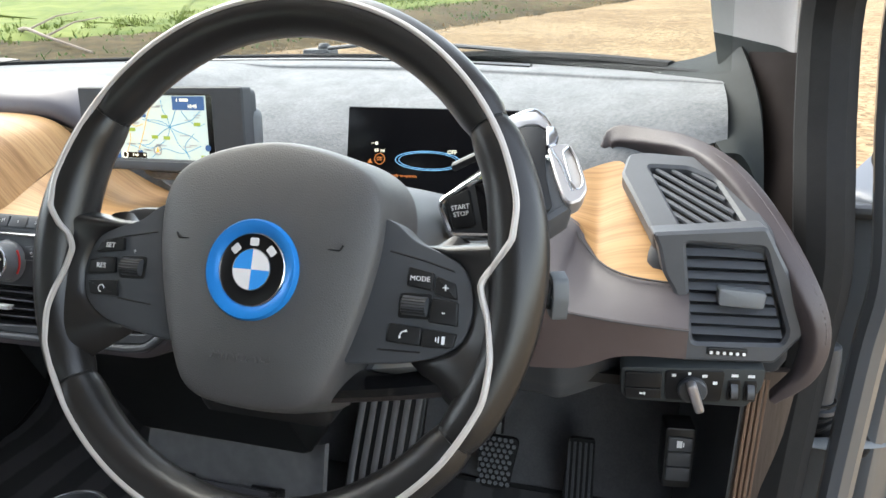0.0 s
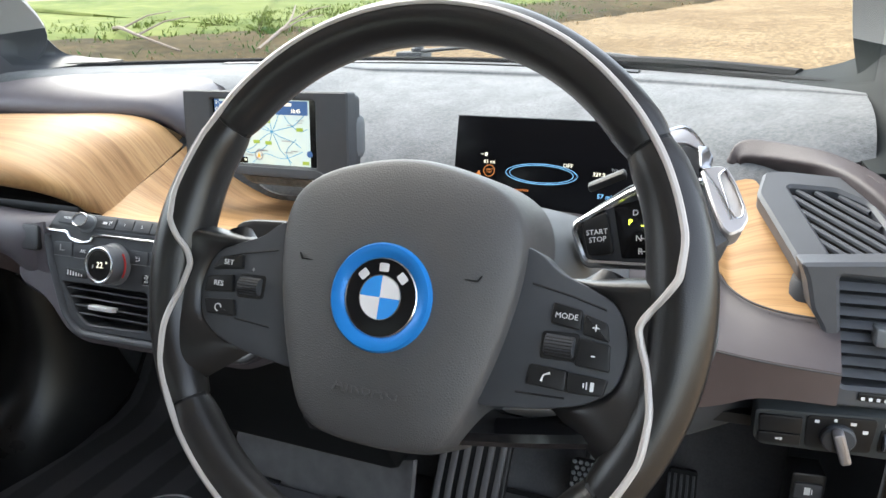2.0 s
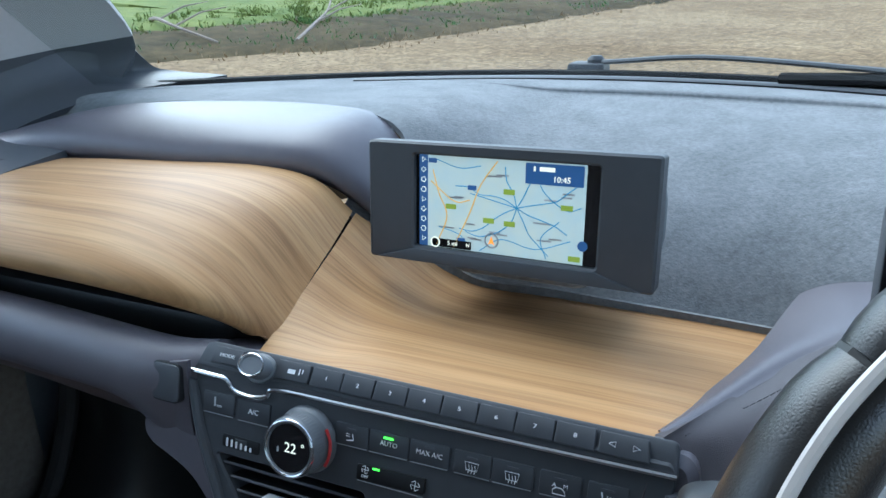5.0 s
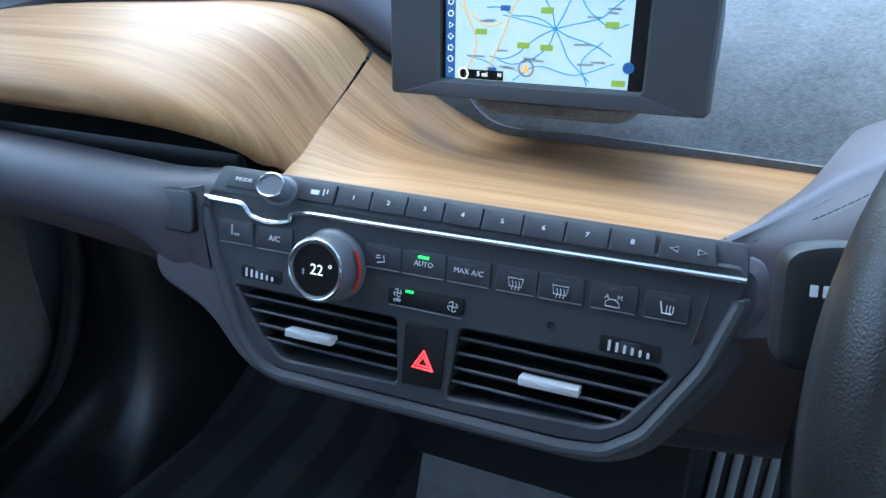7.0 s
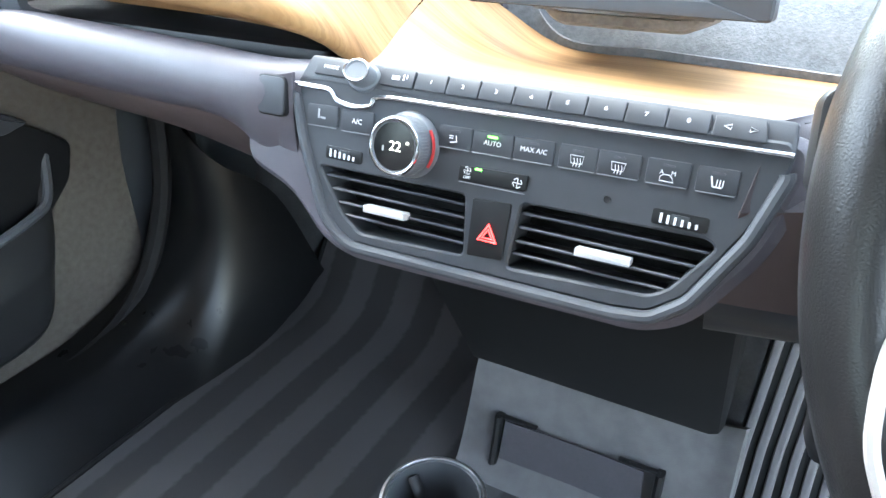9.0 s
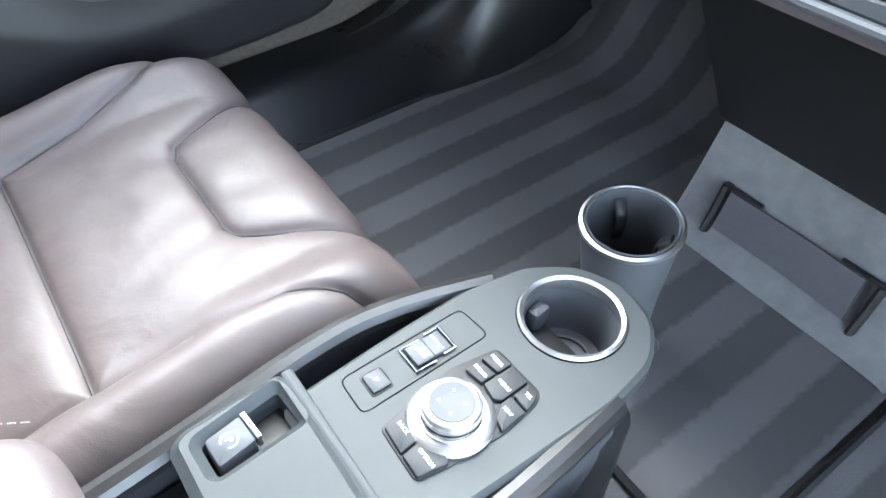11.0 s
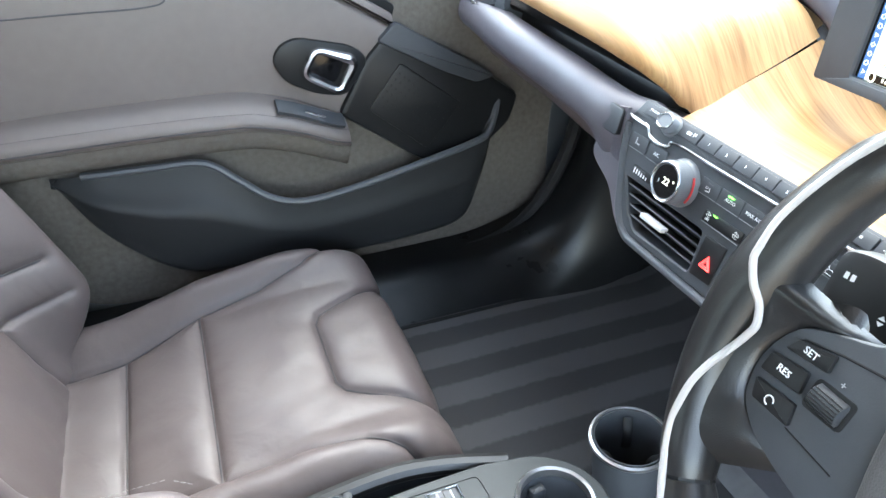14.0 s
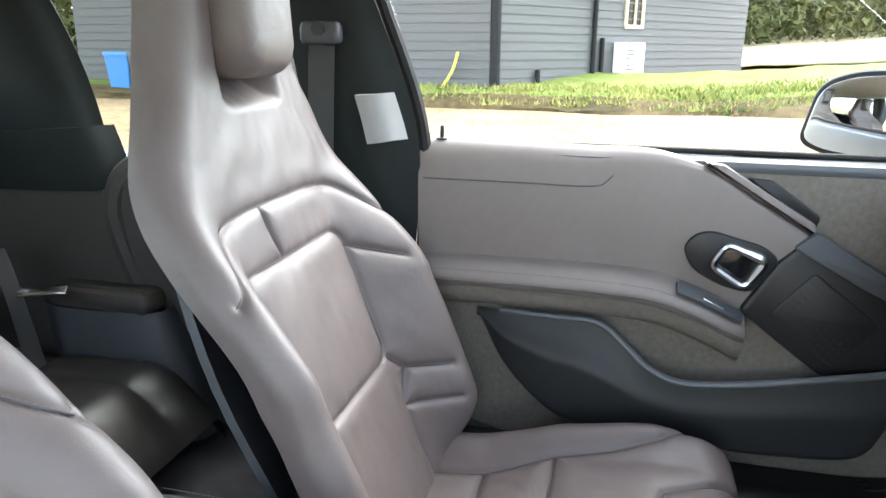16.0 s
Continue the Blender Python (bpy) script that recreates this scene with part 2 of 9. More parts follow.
def inset(pts, d):
    out, k = [], len(pts)
    for i in range(k):
        p, a, b = Vector(pts[i]), Vector(pts[i - 1]), Vector(pts[(i + 1) % k])
        e, f = (p - a), (b - p)
        if e.length < 1e-9:
            e = f
        if f.length < 1e-9:
            f = e
        n = Vector((-e.y, e.x)).normalized() + Vector((-f.y, f.x)).normalized()
        n = n.normalized() if n.length > 1e-9 else Vector((0, 0))
        out.append(tuple(p + n * d))
    return out


def prism(outline, w0, w1, m=Matrix(), bevel=0.001, back=False):
    """A plate over an outline in the plane m, from w0 to w1, with a rounded rim."""
    pts = ccw(outline)
    rings = [(pts, w0), (pts, w1 - bevel), (inset(pts, bevel * 0.3), w1 - bevel * 0.3), (inset(pts, bevel), w1)] if bevel else [(pts, w0), (pts, w1)]
    k, vs, fs = len(pts), [], []
    for ring, w in rings:
        vs += put(m, [(p[0], p[1], w) for p in ring])
    for r in range(len(rings) - 1):
        fs += [(r * k + i, r * k + (i + 1) % k, (r + 1) * k + (i + 1) % k, (r + 1) * k + i) for i in range(k)]
    fs.append(tuple(range((len(rings) - 1) * k, len(rings) * k)))
    fs.append(tuple(range(k))[::-1])
    return vs, fs


def ring_plate(outer, holes, w0, w1, m=Matrix(), bevel=0.0008):
    """A plate with holes right through it."""
    bm = bmesh.new()
    loops = [ccw(outer)] + [ccw(h)[::-1] for h in holes]
    tops, edges = [], []
    for lp in loops:
        ins = inset(lp, bevel)
        rows = [[bm.verts.new(m @ Vector((p[0], p[1], w))) for p in q] for q, w in ((lp, w0), (lp, w1 - bevel), (ins, w1))]
        k = len(lp)
        for a, b in zip(rows, rows[1:]):
            for i in range(k):
                bm.faces.new((a[i], a[(i + 1) % k], b[(i + 1) % k], b[i]))
        for i in range(k):
            edges.append(bm.edges.get((rows[-1][i], rows[-1][(i + 1) % k])))
        tops.append(rows)
    bmesh.ops.triangle_fill(bm, use_beauty=True, use_dissolve=False, edges=edges, normal=m.to_3x3() @ Vector((0, 0, 1)))
    me = bpy.data.meshes.new("plate")
    bm.to_mesh(me)
    bm.free()
    return me


def spline(pts, t):
    """Catmull-Rom through evenly spaced points, t from 0 to 1."""
    k = len(pts) - 1
    f = min(max(t, 0), 1) * k
    i = min(int(f), k - 1)
    u = f - i
    p0, p1, p2, p3 = (np.asarray(pts[min(max(j, 0), k)], float) for j in (i - 1, i, i + 1, i + 2))
    if i == 0:
        p0 = 2 * p1 - p2
    if i == k - 1:
        p3 = 2 * p2 - p1
    return 0.5 * (2 * p1 + (p2 - p0) * u + (2 * p0 - 5 * p1 + 4 * p2 - p3) * u * u + (3 * p1 - p0 - 3 * p2 + p3) * u ** 3)


def curve_points(pts, n, closed=False):
    if closed:
        pts = [pts[-1], *pts, pts[0], pts[1]]
        k = len(pts) - 1
        return [spline(pts, (1 + (k - 2) * i / n) / k) for i in range(n)]
    return [spline(pts, i / n) for i in range(n + 1)]


def shell(grid, thick=0.004, flip=False):
    """A skin of that thickness under a grid of points."""
    g = np.array(grid, float)
    nu, nv = g.shape[:2]
    du, dv = np.gradient(g, axis=0), np.gradient(g, axis=1)
    n = np.cross(du, dv)
    n /= np.maximum(np.linalg.norm(n, axis=2, keepdims=True), 1e-9)
    if flip:
        n = -n
    low = g - n * thick
    vs = np.concatenate([g.reshape(-1, 3), low.reshape(-1, 3)])
    at = lambda i, j, s=0: s * nu * nv + i * nv + j
    fs = []
    for i in range(nu - 1):
        for j in range(nv - 1):
            q = (at(i, j), at(i + 1, j), at(i + 1, j + 1), at(i, j + 1))
            b = tuple(x + nu * nv for x in q)
            fs += [q[::-1], b] if flip else [q, b[::-1]]
    rim = [(i, 0) for i in range(nu)] + [(nu - 1, j) for j in range(1, nv)] + [(i, nv - 1) for i in range(nu - 2, -1, -1)] + [(0, j) for j in range(nv - 2, 0, -1)]
    for (a, b), (c, d) in zip(rim, rim[1:] + rim[:1]):
        q = (at(a, b), at(a, b, 1), at(c, d, 1), at(c, d))
        fs.append(q[::-1] if flip else q)
    return vs.tolist(), fs


def sheet(rows, nu=24, nv=24, thick=0.004, flip=False):
    """A smooth skin through a few rows of control points."""
    cols = [curve_points(r, nv) for r in rows]
    return shell([[p for p in line] for line in zip(*[curve_points([c[j] for c in cols], nu) for j in range(nv + 1)])], thick, flip)


def tube(path, radius, sides=10, closed=False, flat=1.0, up=None):
    """A round or oval bar along a path; radius: one, or one a point."""
    pts = [Vector(p) for p in path]
    k = len(pts)
    rad = radius if isinstance(radius, (list, tuple)) else [radius] * k
    tang = [((pts[(i + 1) % k] if closed or i < k - 1 else pts[i]) - (pts[i - 1] if closed or i > 0 else pts[i])).normalized() for i in range(k)]
    n = (Vector(up) if up else (Z if abs(tang[0].z) < 0.9 else X))
    vs, fs = [], []
    for p, t, r in zip(pts, tang, rad):
        n = (n - t * n.dot(t)).normalized()
        b = t.cross(n)
        vs += [p + (n * math.cos(a) * flat + b * math.sin(a)) * r for a in (2 * math.pi * j / sides for j in range(sides))]
    for i in range(k if closed else k - 1):
        o, e = i * sides, (i + 1) % k * sides
        fs += [(o + j, o + (j + 1) % sides, e + (j + 1) % sides, e + j) for j in range(sides)]
    if not closed:
        fs += [tuple(range(sides))[::-1], tuple(range((k - 1) * sides, k * sides))]
    return vs, fs


def lathe(profile, m=Matrix(), sides=40, caps=True):
    """A turned body: (radius, height) pairs about the plane's normal."""
    vs, fs, k = [], [], len(profile)
    for r, h in profile:
        vs += put(m, [(r * math.cos(2 * math.pi * j / sides), r * math.sin(2 * math.pi * j / sides), h) for j in range(sides)])
    for i in range(k - 1):
        fs += [(i * sides + j, i * sides + (j + 1) % sides, (i + 1) * sides + (j + 1) % sides, (i + 1) * sides + j) for j in range(sides)]
    if caps:
        fs += [tuple(range(sides))[::-1], tuple(range((k - 1) * sides, k * sides))]
    return vs, fs


def block(lo, hi, r=0.003, m=Matrix()):
    """A box with softened edges between two corners."""
    (x0, y0, z0), (x1, y1, z1) = lo, hi
    o = rounded([(x0, y0), (x1, y0), (x1, y1), (x0, y1)], r, 3)
    p = ccw(o)
    rings = [(inset(p, r), z0), (inset(p, r * 0.3), z0 + r * 0.3), (p, z0 + r), (p, z1 - r), (inset(p, r * 0.3), z1 - r * 0.3), (inset(p, r), z1)]
    k, vs, fs = len(p), [], []
    for ring, w in rings:
        vs += put(m, [(q[0], q[1], w) for q in ring])
    for a in range(5):
        fs += [(a * k + i, a * k + (i + 1) % k, (a + 1) * k + (i + 1) % k, (a + 1) * k + i) for i in range(k)]
    fs += [tuple(range(5 * k, 6 * k)), tuple(range(k))[::-1]]
    return vs, fs


def rect(u0, v0, u1, v1, r=0.002, n=3):
    return rounded([(u0, v0), (u1, v0), (u1, v1), (u0, v1)], r, n)


def circle(u, v, r, n=32):
    return [(u + r * math.cos(2 * math.pi * i / n), v + r * math.sin(2 * math.pi * i / n)) for i in range(n)]


def lettering(text, size, m, mat, parent, depth=0.0003, align="CENTER", name="lettering"):
    """Raised print in the built-in font, centred on the plane m."""
    cu = bpy.data.curves.new(name, "FONT")
    cu.body, cu.size, cu.align_x, cu.align_y, cu.extrude, cu.resolution_u = text, size, align, "CENTER", depth, 2
    tmp = bpy.data.objects.new("tmp", cu)
    scene.collection.objects.link(tmp)
    me = bpy.data.meshes.new_from_object(tmp.evaluated_get(bpy.context.evaluated_depsgraph_get()))
    bpy.data.objects.remove(tmp)
    me.transform(m)
    me.materials.clear()
    return part(name, me, mat, parent, smooth=0)


def shift(m, u, v, w=0.0):
    return m @ Matrix.Translation((u, v, w))


def bars(rows, m, mat, parent, name="print"):
    """Small flat marks: (u0, v0, u1, v1) each."""
    return part(name, join(*[prism(rect(*r, 0.0002, 1), 0, 0.0003, m, 0) for r in rows]), mat, parent, smooth=0)


def seam_distance(p, lines):
    """Distance from each point to the nearest of some polylines in a plane."""
    best = np.full(p.shape[0], 9.0)
    for ln in lines:
        for a, b in zip(ln, ln[1:]):
            a, b = np.asarray(a, float), np.asarray(b, float)
            ab = b - a
            t = np.clip(((p - a) @ ab) / max(ab @ ab, 1e-12), 0, 1)
            best = np.minimum(best, np.linalg.norm(p - a - t[:, None] * ab, axis=1))
    return best


def padded(surface, s, t, seams, sort, parent, mat, puff=0.008, width=0.02, groove=0.004, wrinkle=0.0, side=1):
    """Upholstery: a surface over arc lengths s and t, puffed between its seams and split into its panels."""
    ss, tt = np.meshgrid(s, t, indexing="ij")
    flat = np.stack([ss.ravel(), tt.ravel()], 1)
    d = seam_distance(flat, seams).reshape(ss.shape)
    base = np.array([[surface(a, b) for b in t] for a in s])
    n = np.cross(np.gradient(base, axis=0), np.gradient(base, axis=1))
    n *= side / np.maximum(np.linalg.norm(n, axis=2, keepdims=True), 1e-9)
    lift = puff * (1 - np.exp(-(d / width) ** 1.3)) - groove * np.exp(-(d / 0.0045) ** 2)
    if wrinkle:
        for i, a in enumerate(s):
            for j, b in enumerate(t):
                lift[i, j] += wrinkle * (noise.noise((a * 9, b * 14, 3.1)) + 0.6 * noise.noise((a * 30, b * 22, 7.7)))
    g = base + n * lift[..., None]
    nu, nv = ss.shape
    vn = np.cross(np.gradient(g, axis=0), np.gradient(g, axis=1))
    vn = (side * vn / np.maximum(np.linalg.norm(vn, axis=2, keepdims=True), 1e-12)).reshape(-1, 3)
    groups = {}
    for i in range(nu - 1):
        for j in range(nv - 1):
            groups.setdefault(sort((s[i] + s[i + 1]) / 2, (t[j] + t[j + 1]) / 2), []).append((i, j))
    v = g.reshape(-1, 3)
    made = {}
    for key, cells in groups.items():
        used, fs = {}, []
        for i, j in cells:
            q = [i * nv + j, (i + 1) * nv + j, (i + 1) * nv + j + 1, i * nv + j + 1][::side]
            fs.append(tuple(used.setdefault(x, len(used)) for x in q))
        ob = made[key] = part(key.split("#")[0], ([v[x] for x in used], fs), mat, parent, "", smooth=60)
        ob.data.normals_split_custom_set_from_vertices([vn[x] for x in used])
    return made


def rolled(a, e, r):
    """Arc length past an edge e that rolls down with radius r: (reach, drop)."""
    sgn, a = (1 if a >= 0 else -1), abs(a)
    if a <= e:
        return sgn * a, 0.0
    b = a - e
    if b < r * math.pi / 2:
        return sgn * (e + r * math.sin(b / r)), r * (1 - math.cos(b / r))
    return sgn * (e + r), r + b - r * math.pi / 2


def stitches(path, mat, parent, pitch=0.006, length=0.004, r=0.00045, name="stitching"):
    """A run of single stitches along a path."""
    pts = [Vector(p) for p in path]
    out, left = [], 0.0
    for a, b in zip(pts, pts[1:]):
        d, ln = (b - a), (b - a).length
        if ln < 1e-6:
            continue
        d /= ln
        x = left
        while x < ln:
            p, q = a + d * x, a + d * min(x + length, ln)
            if (q - p).length > 0.001:
                out.append(tube([p, q], r, 4))
            x += pitch
        left = x - ln
    return part(name, join(*out), mat, parent, smooth=0, kind="stuff")

# ---- outside: gravel, bank, lawn, sheds, bins ----
def ground_z(x, y):
    return 0.06 * max(0.0, y - 1) + 0.004 * max(0.0, -x - 3)


GRAVEL = material("gravel", (0.21, 0.14, 0.075), 0.95, spec=0.1, second=(0.35, 0.25, 0.145), scale=4, amount=0.8, bump=1.0, bump_scale=45, detail=6)
gn = GRAVEL.node_tree
stone, tone, tc, blend = gn.nodes.new("ShaderNodeTexVoronoi"), gn.nodes.new("ShaderNodeMapRange"), gn.nodes.new("ShaderNodeTexCoord"), gn.nodes.new("ShaderNodeMix")
stone.inputs["Scale"].default_value = 24
tone.inputs[3].default_value, tone.inputs[4].default_value = 0.35, 1.35
blend.data_type, blend.blend_type = "RGBA", "MULTIPLY"
blend.inputs[0].default_value = 1.0
gn.links.new(tc.outputs["Object"], stone.inputs["Vector"])
gn.links.new(stone.outputs["Color"], tone.inputs[0])
gb = gn.nodes["Principled BSDF"].inputs["Base Color"]
gn.links.new(gb.links[0].from_socket, blend.inputs[6])
gn.links.new(tone.outputs[0], blend.inputs[7])
gn.links.new(blend.outputs[2], gb)
GRASS = material("grass", (0.07, 0.11, 0.02), 0.9, spec=0.1, second=(0.2, 0.225, 0.065), scale=2.4, amount=0.8, bump=1.0, bump_scale=25, detail=6)
SOIL = material("leaf_littered_soil", (0.03, 0.026, 0.012), 0.95, spec=0.1, second=(0.125, 0.088, 0.042), scale=5, amount=0.8, bump=1.0, bump_scale=18, detail=8)
FIELD = material("dry_field", (0.26, 0.22, 0.13), 0.95, spec=0.1, second=(0.38, 0.33, 0.21), scale=0.6, amount=0.7, bump=1.0, bump_scale=5, detail=6)
BARK = material("bark", (0.2, 0.15, 0.12), 0.9, second=(0.34, 0.28, 0.24), scale=30, bump=0.8, bump_scale=60)
CLAD = material("black_stained_board", (0.07, 0.067, 0.066), 0.7, second=(0.1, 0.096, 0.094), scale=9, bump=0.4, bump_scale=60, stretch=(0.15, 0.15, 6))
LEAF = material("foliage", (0.06, 0.075, 0.02), 0.8, second=(0.14, 0.13, 0.045), scale=2, amount=0.8)

steps = sorted([-400, -250, -150, -100, -70, -50, -40, -32, *range(-26, 27, 2), 32, 40, 50, 70, 100, 150, 250, 400])
vs = [(x, y, ground_z(x, y)) for x in steps for y in steps]
k = len(steps)
tagged(part("ground", (vs, [(i * k + j, (i + 1) * k + j, (i + 1) * k + j + 1, i * k + j + 1) for i in range(k - 1) for j in range(k - 1)]), GRAVEL),
       "pale brown gravel drive, loose and worn", "ground", kind="structure")

EDGE = [(-14.6, -30), (-14.4, -14), (-14.3, -4), (-13.8, 0.5), (-12.4, 4), (-9, 8), (-6.4, 9.9), (-5.4, 12.3), (-4.2, 15.7), (-2.5, 20.6), (0, 28), (5, 45), (20, 90)]
edge = [Vector((*p, 0)) for p in curve_points(EDGE, 120)]


def verge(name, offsets, heights, mat, rough, label, category, wide=lambda p: 1.0):
    grid = []
    for i, p in enumerate(edge):
        a, b = edge[max(i - 1, 0)], edge[min(i + 1, len(edge) - 1)]
        n = Vector((-(b - a).y, (b - a).x, 0)).normalized()
        row = []
        for o, h in zip(offsets, heights):
            q = p + n * (o * wide(p) + rough * noise.noise((p.x * 0.9, p.y * 0.9, o)))
            row.append((q.x, q.y, ground_z(q.x, q.y) + h + rough * 0.25 * noise.noise((q.x * 1.7, q.y * 1.7, 2.0))))
        grid.append(row)
    return tagged(part(name, shell(grid, 0.05), mat), label, category, kind="structure")


broad = lambda p: 0.3 + 0.7 * min(1, max(0, (p.y - 2) / 5))
verge("soil_bank", [-0.2, 0.25, 0.9, 1.8, 2.8, 3.9, 4.6], [-0.06, 0.05, 0.12, 0.2, 0.24, 0.26, 0.24], SOIL, 0.3, "dark bare soil bank strewn with dead leaves", "bank", broad)
verge("lawn", [2.7, 3.3, 4.8, 7, 10, 14, 17], [0.2, 0.3, 0.33, 0.35, 0.4, 0.5, 0.6], GRASS, 0.25, "bright green mown grass", "lawn", broad)
verge("field", [15, 18, 25, 40, 80, 160], [0.4, 0.66, 0.9, 1.5, 4, 9], FIELD, 0.3, "pale dry grass field", "field", lambda p: 1.0)


def blades(name, count, spread, mat, size, label, box):
    """Loose grass or leaves over a stretch of the verge."""
    rnd = random.Random(5)
    vs, fs = [], []
    for _ in range(count):
        i = rnd.randrange(*box)
        p, a, b = edge[i].lerp(edge[i + 1], rnd.random()), edge[i - 1], edge[i + 1]
        n = Vector((-(b - a).y, (b - a).x, 0)).normalized()
        o = rnd.uniform(*spread)
        q = p + n * o * broad(p)
        h = size * rnd.uniform(0.4, 1.3)
        z = ground_z(q.x, q.y) + min(0.3, 0.07 * o)
        t = rnd.uniform(0, 6.3)
        d = Vector((math.cos(t), math.sin(t), 0))
        lean = Vector((rnd.uniform(-0.5, 0.5), rnd.uniform(-0.5, 0.5), rnd.uniform(0.3, 1))) * h
        c = Vector((q.x, q.y, z))
        k = len(vs)
        vs += [c - d * h * 0.25, c + d * h * 0.25, c + lean]
        fs.append((k, k + 1, k + 2))
    return tagged(part(name, (vs, fs), mat, smooth=0), label, name.replace("_", " "), kind="stuff")


blades("grass_blades", 18000, (2.3, 8), GRASS, 0.12, "short bright green grass blades", (30, 108))
blades("yellow_grass", 17000, (0.6, 14), material("pale_grass", (0.13, 0.15, 0.03), 0.8, spec=0.1, second=(0.36, 0.34, 0.12), scale=1.5), 0.16, "tufts of yellowish grass along the drive", (14, 42))
blades("bank_weeds", 7000, (0.5, 3.2), material("weeds", (0.03, 0.11, 0.03), 0.7, second=(0.09, 0.2, 0.04), scale=3), 0.11, "scattered low green weeds on the soil bank", (30, 108))
blades("fallen_leaves", 5000, (-0.6, 4.0), material("dead_leaves", (0.17, 0.1, 0.05), 0.8, second=(0.36, 0.25, 0.14), scale=6), 0.08, "brown dead leaves scattered on soil", (26, 108))


def branch(path, r, label):
    pts = [(x, y, ground_z(x, y) + h) for x, y, h in path]
    pts = curve_points(pts, 14)
    root = thing("fallen_branch", label, "branch", pts[0])
    part("limb", tube(pts, [r * (1 - 0.6 * i / 14) for i in range(15)], 7), BARK, root)
    for f in (5, 9):
        p = Vector(pts[f])
        part("twig", tube([p, p + Vector((0.3, 0.35, 0.22)), p + Vector((0.5, 0.8, 0.3))], [r * 0.5, r * 0.35, r * 0.15], 5), BARK, root)


branch([(-11.6, 11.2, 0.34), (-10.8, 10.6, 0.4), (-9.8, 10.0, 0.32), (-8.5, 9.5, 0.14)], 0.045, "thin bare grey fallen branch on the soil bank")
branch([(-7.4, 10.1, 0.1), (-7.9, 11.4, 0.25), (-8.4, 12.6, 0.38), (-8.9, 13.6, 0.62)], 0.04, "long bare fallen branch propped on the soil bank")


def boarded_shed(name, corners, height, label):
    """Walls of lapped horizontal boards along a run of corners, with a low roof."""
    root = thing(name, label, "shed", (*corners[0], 0))
    for (x0, y0), (x1, y1) in zip(corners, corners[1:]):
        m = plane_at((x0, y0, 0), (x1 - x0, y1 - y0, 0), Z)
        ln = math.hypot(x1 - x0, y1 - y0)
        part("wall", prism([(0, -0.3), (ln, -0.3), (ln, height), (0, height)], -0.2, 0.0, m, 0), CLAD, root)
        n = int(height / 0.2)
        for i in range(n):
            z = i * 0.2
            vs = put(m, [(0, z - 0.02, 0.004), (ln, z - 0.02, 0.004), (ln, z - 0.02, 0.034), (0, z - 0.02, 0.034), (ln, z + 0.2, 0.01), (0, z + 0.2, 0.01)])
            part("board", (vs, [(3, 2, 4, 5), (0, 1, 2, 3)]), CLAD, root, smooth=0)
    return root


shed = boarded_shed("timber_outbuilding", [(-16.3, -14), (-16.0, -2.9), (-25.6, 3.6)], 3.6, "black-stained outbuilding clad in lapped horizontal boards")
part("roof", ([(-15.6, -14.4, 3.5), (-15.5, -2.5, 3.5), (-25.6, 4.2, 3.5), (-30, -6, 6), (-26, -14.4, 6), (-15.6, -14.4, 3.6), (-15.5, -2.5, 3.6), (-25.6, 4.2, 3.6), (-30, -6, 6.1), (-26, -14.4, 6.1)],
              [(0, 1, 2, 3, 4), (9, 8, 7, 6, 5), (0, 5, 6, 1), (1, 6, 7, 2), (2, 7, 8, 3), (3, 8, 9, 4), (4, 9, 5, 0)]), CLAD, shed, "dark felt roof", smooth=0)
mw = plane_at((-16.0, -2.9, 0), (-9.6, 6.5, 0), Z)
WOODFRAME = material("cream_paint", (0.6, 0.5, 0.34), 0.6, second=(0.66, 0.56, 0.4), scale=20)
win = part("window", ring_plate(rect(4.9, 1.75, 5.75, 3.0, 0.01), [rect(5.0, 1.85, 5.32, 2.9, 0.01), rect(5.38, 1.85, 5.65, 2.9, 0.01)], 0.0, 0.08, mw, 0.01), WOODFRAME, shed, "cream-painted window frame")
part("pane", prism(rect(4.95, 1.8, 5.7, 2.95, 0.01), 0.01, 0.03, mw, 0), GLOSS, win)
for u, top in ((0.06, 3.5), (3.6, 3.5), (1.5, 0.75), (3.95, 1.5)):
    part("drainpipe", tube(put(mw, [(u, 0.05, 0.09), (u, top, 0.09)]), 0.12 if u < 1 else 0.06, 10), RUBBER, shed)
ac = thing("heat_pump_unit", "white louvred outdoor heat pump unit on the shed wall", "heat pump", mw @ Vector((4.6, 0.6, 0.2)))
ma = shift(mw, 4.6, 0.62, 0.05)
part("casing", prism(rect(-0.1, 0, 0.85, 0.78, 0.03), 0, 0.32, ma, 0.02), WHITE, ac)
part("bracket", prism(rect(-0.05, -0.08, 0.8, 0.0, 0.01), 0, 0.3, ma, 0.01), WHITE, ac)
for i in range(7):
    part("louvre", prism(rect(0.02, 0.08 + i * 0.095, 0.4, 0.12 + i * 0.095, 0.01), 0.32, 0.335, ma, 0.005), PLASTIC_GREY, ac)
HOSE = material("yellow_hose", (0.65, 0.6, 0.1), 0.5, second=(0.55, 0.5, 0.08), scale=10)
hose = thing("garden_hose", "yellow garden hose hanging down the dark boarded wall", "hose", (-15.7, -3.9, 0))
part("tube", tube(curve_points([(-15.85, -3.6, 1.15), (-15.83, -3.75, 0.7), (-15.8, -4.1, 0.25), (-15.6, -4.6, 0.09), (-15.5, -5.4, 0.08)], 24), 0.035, 8), HOSE, hose)


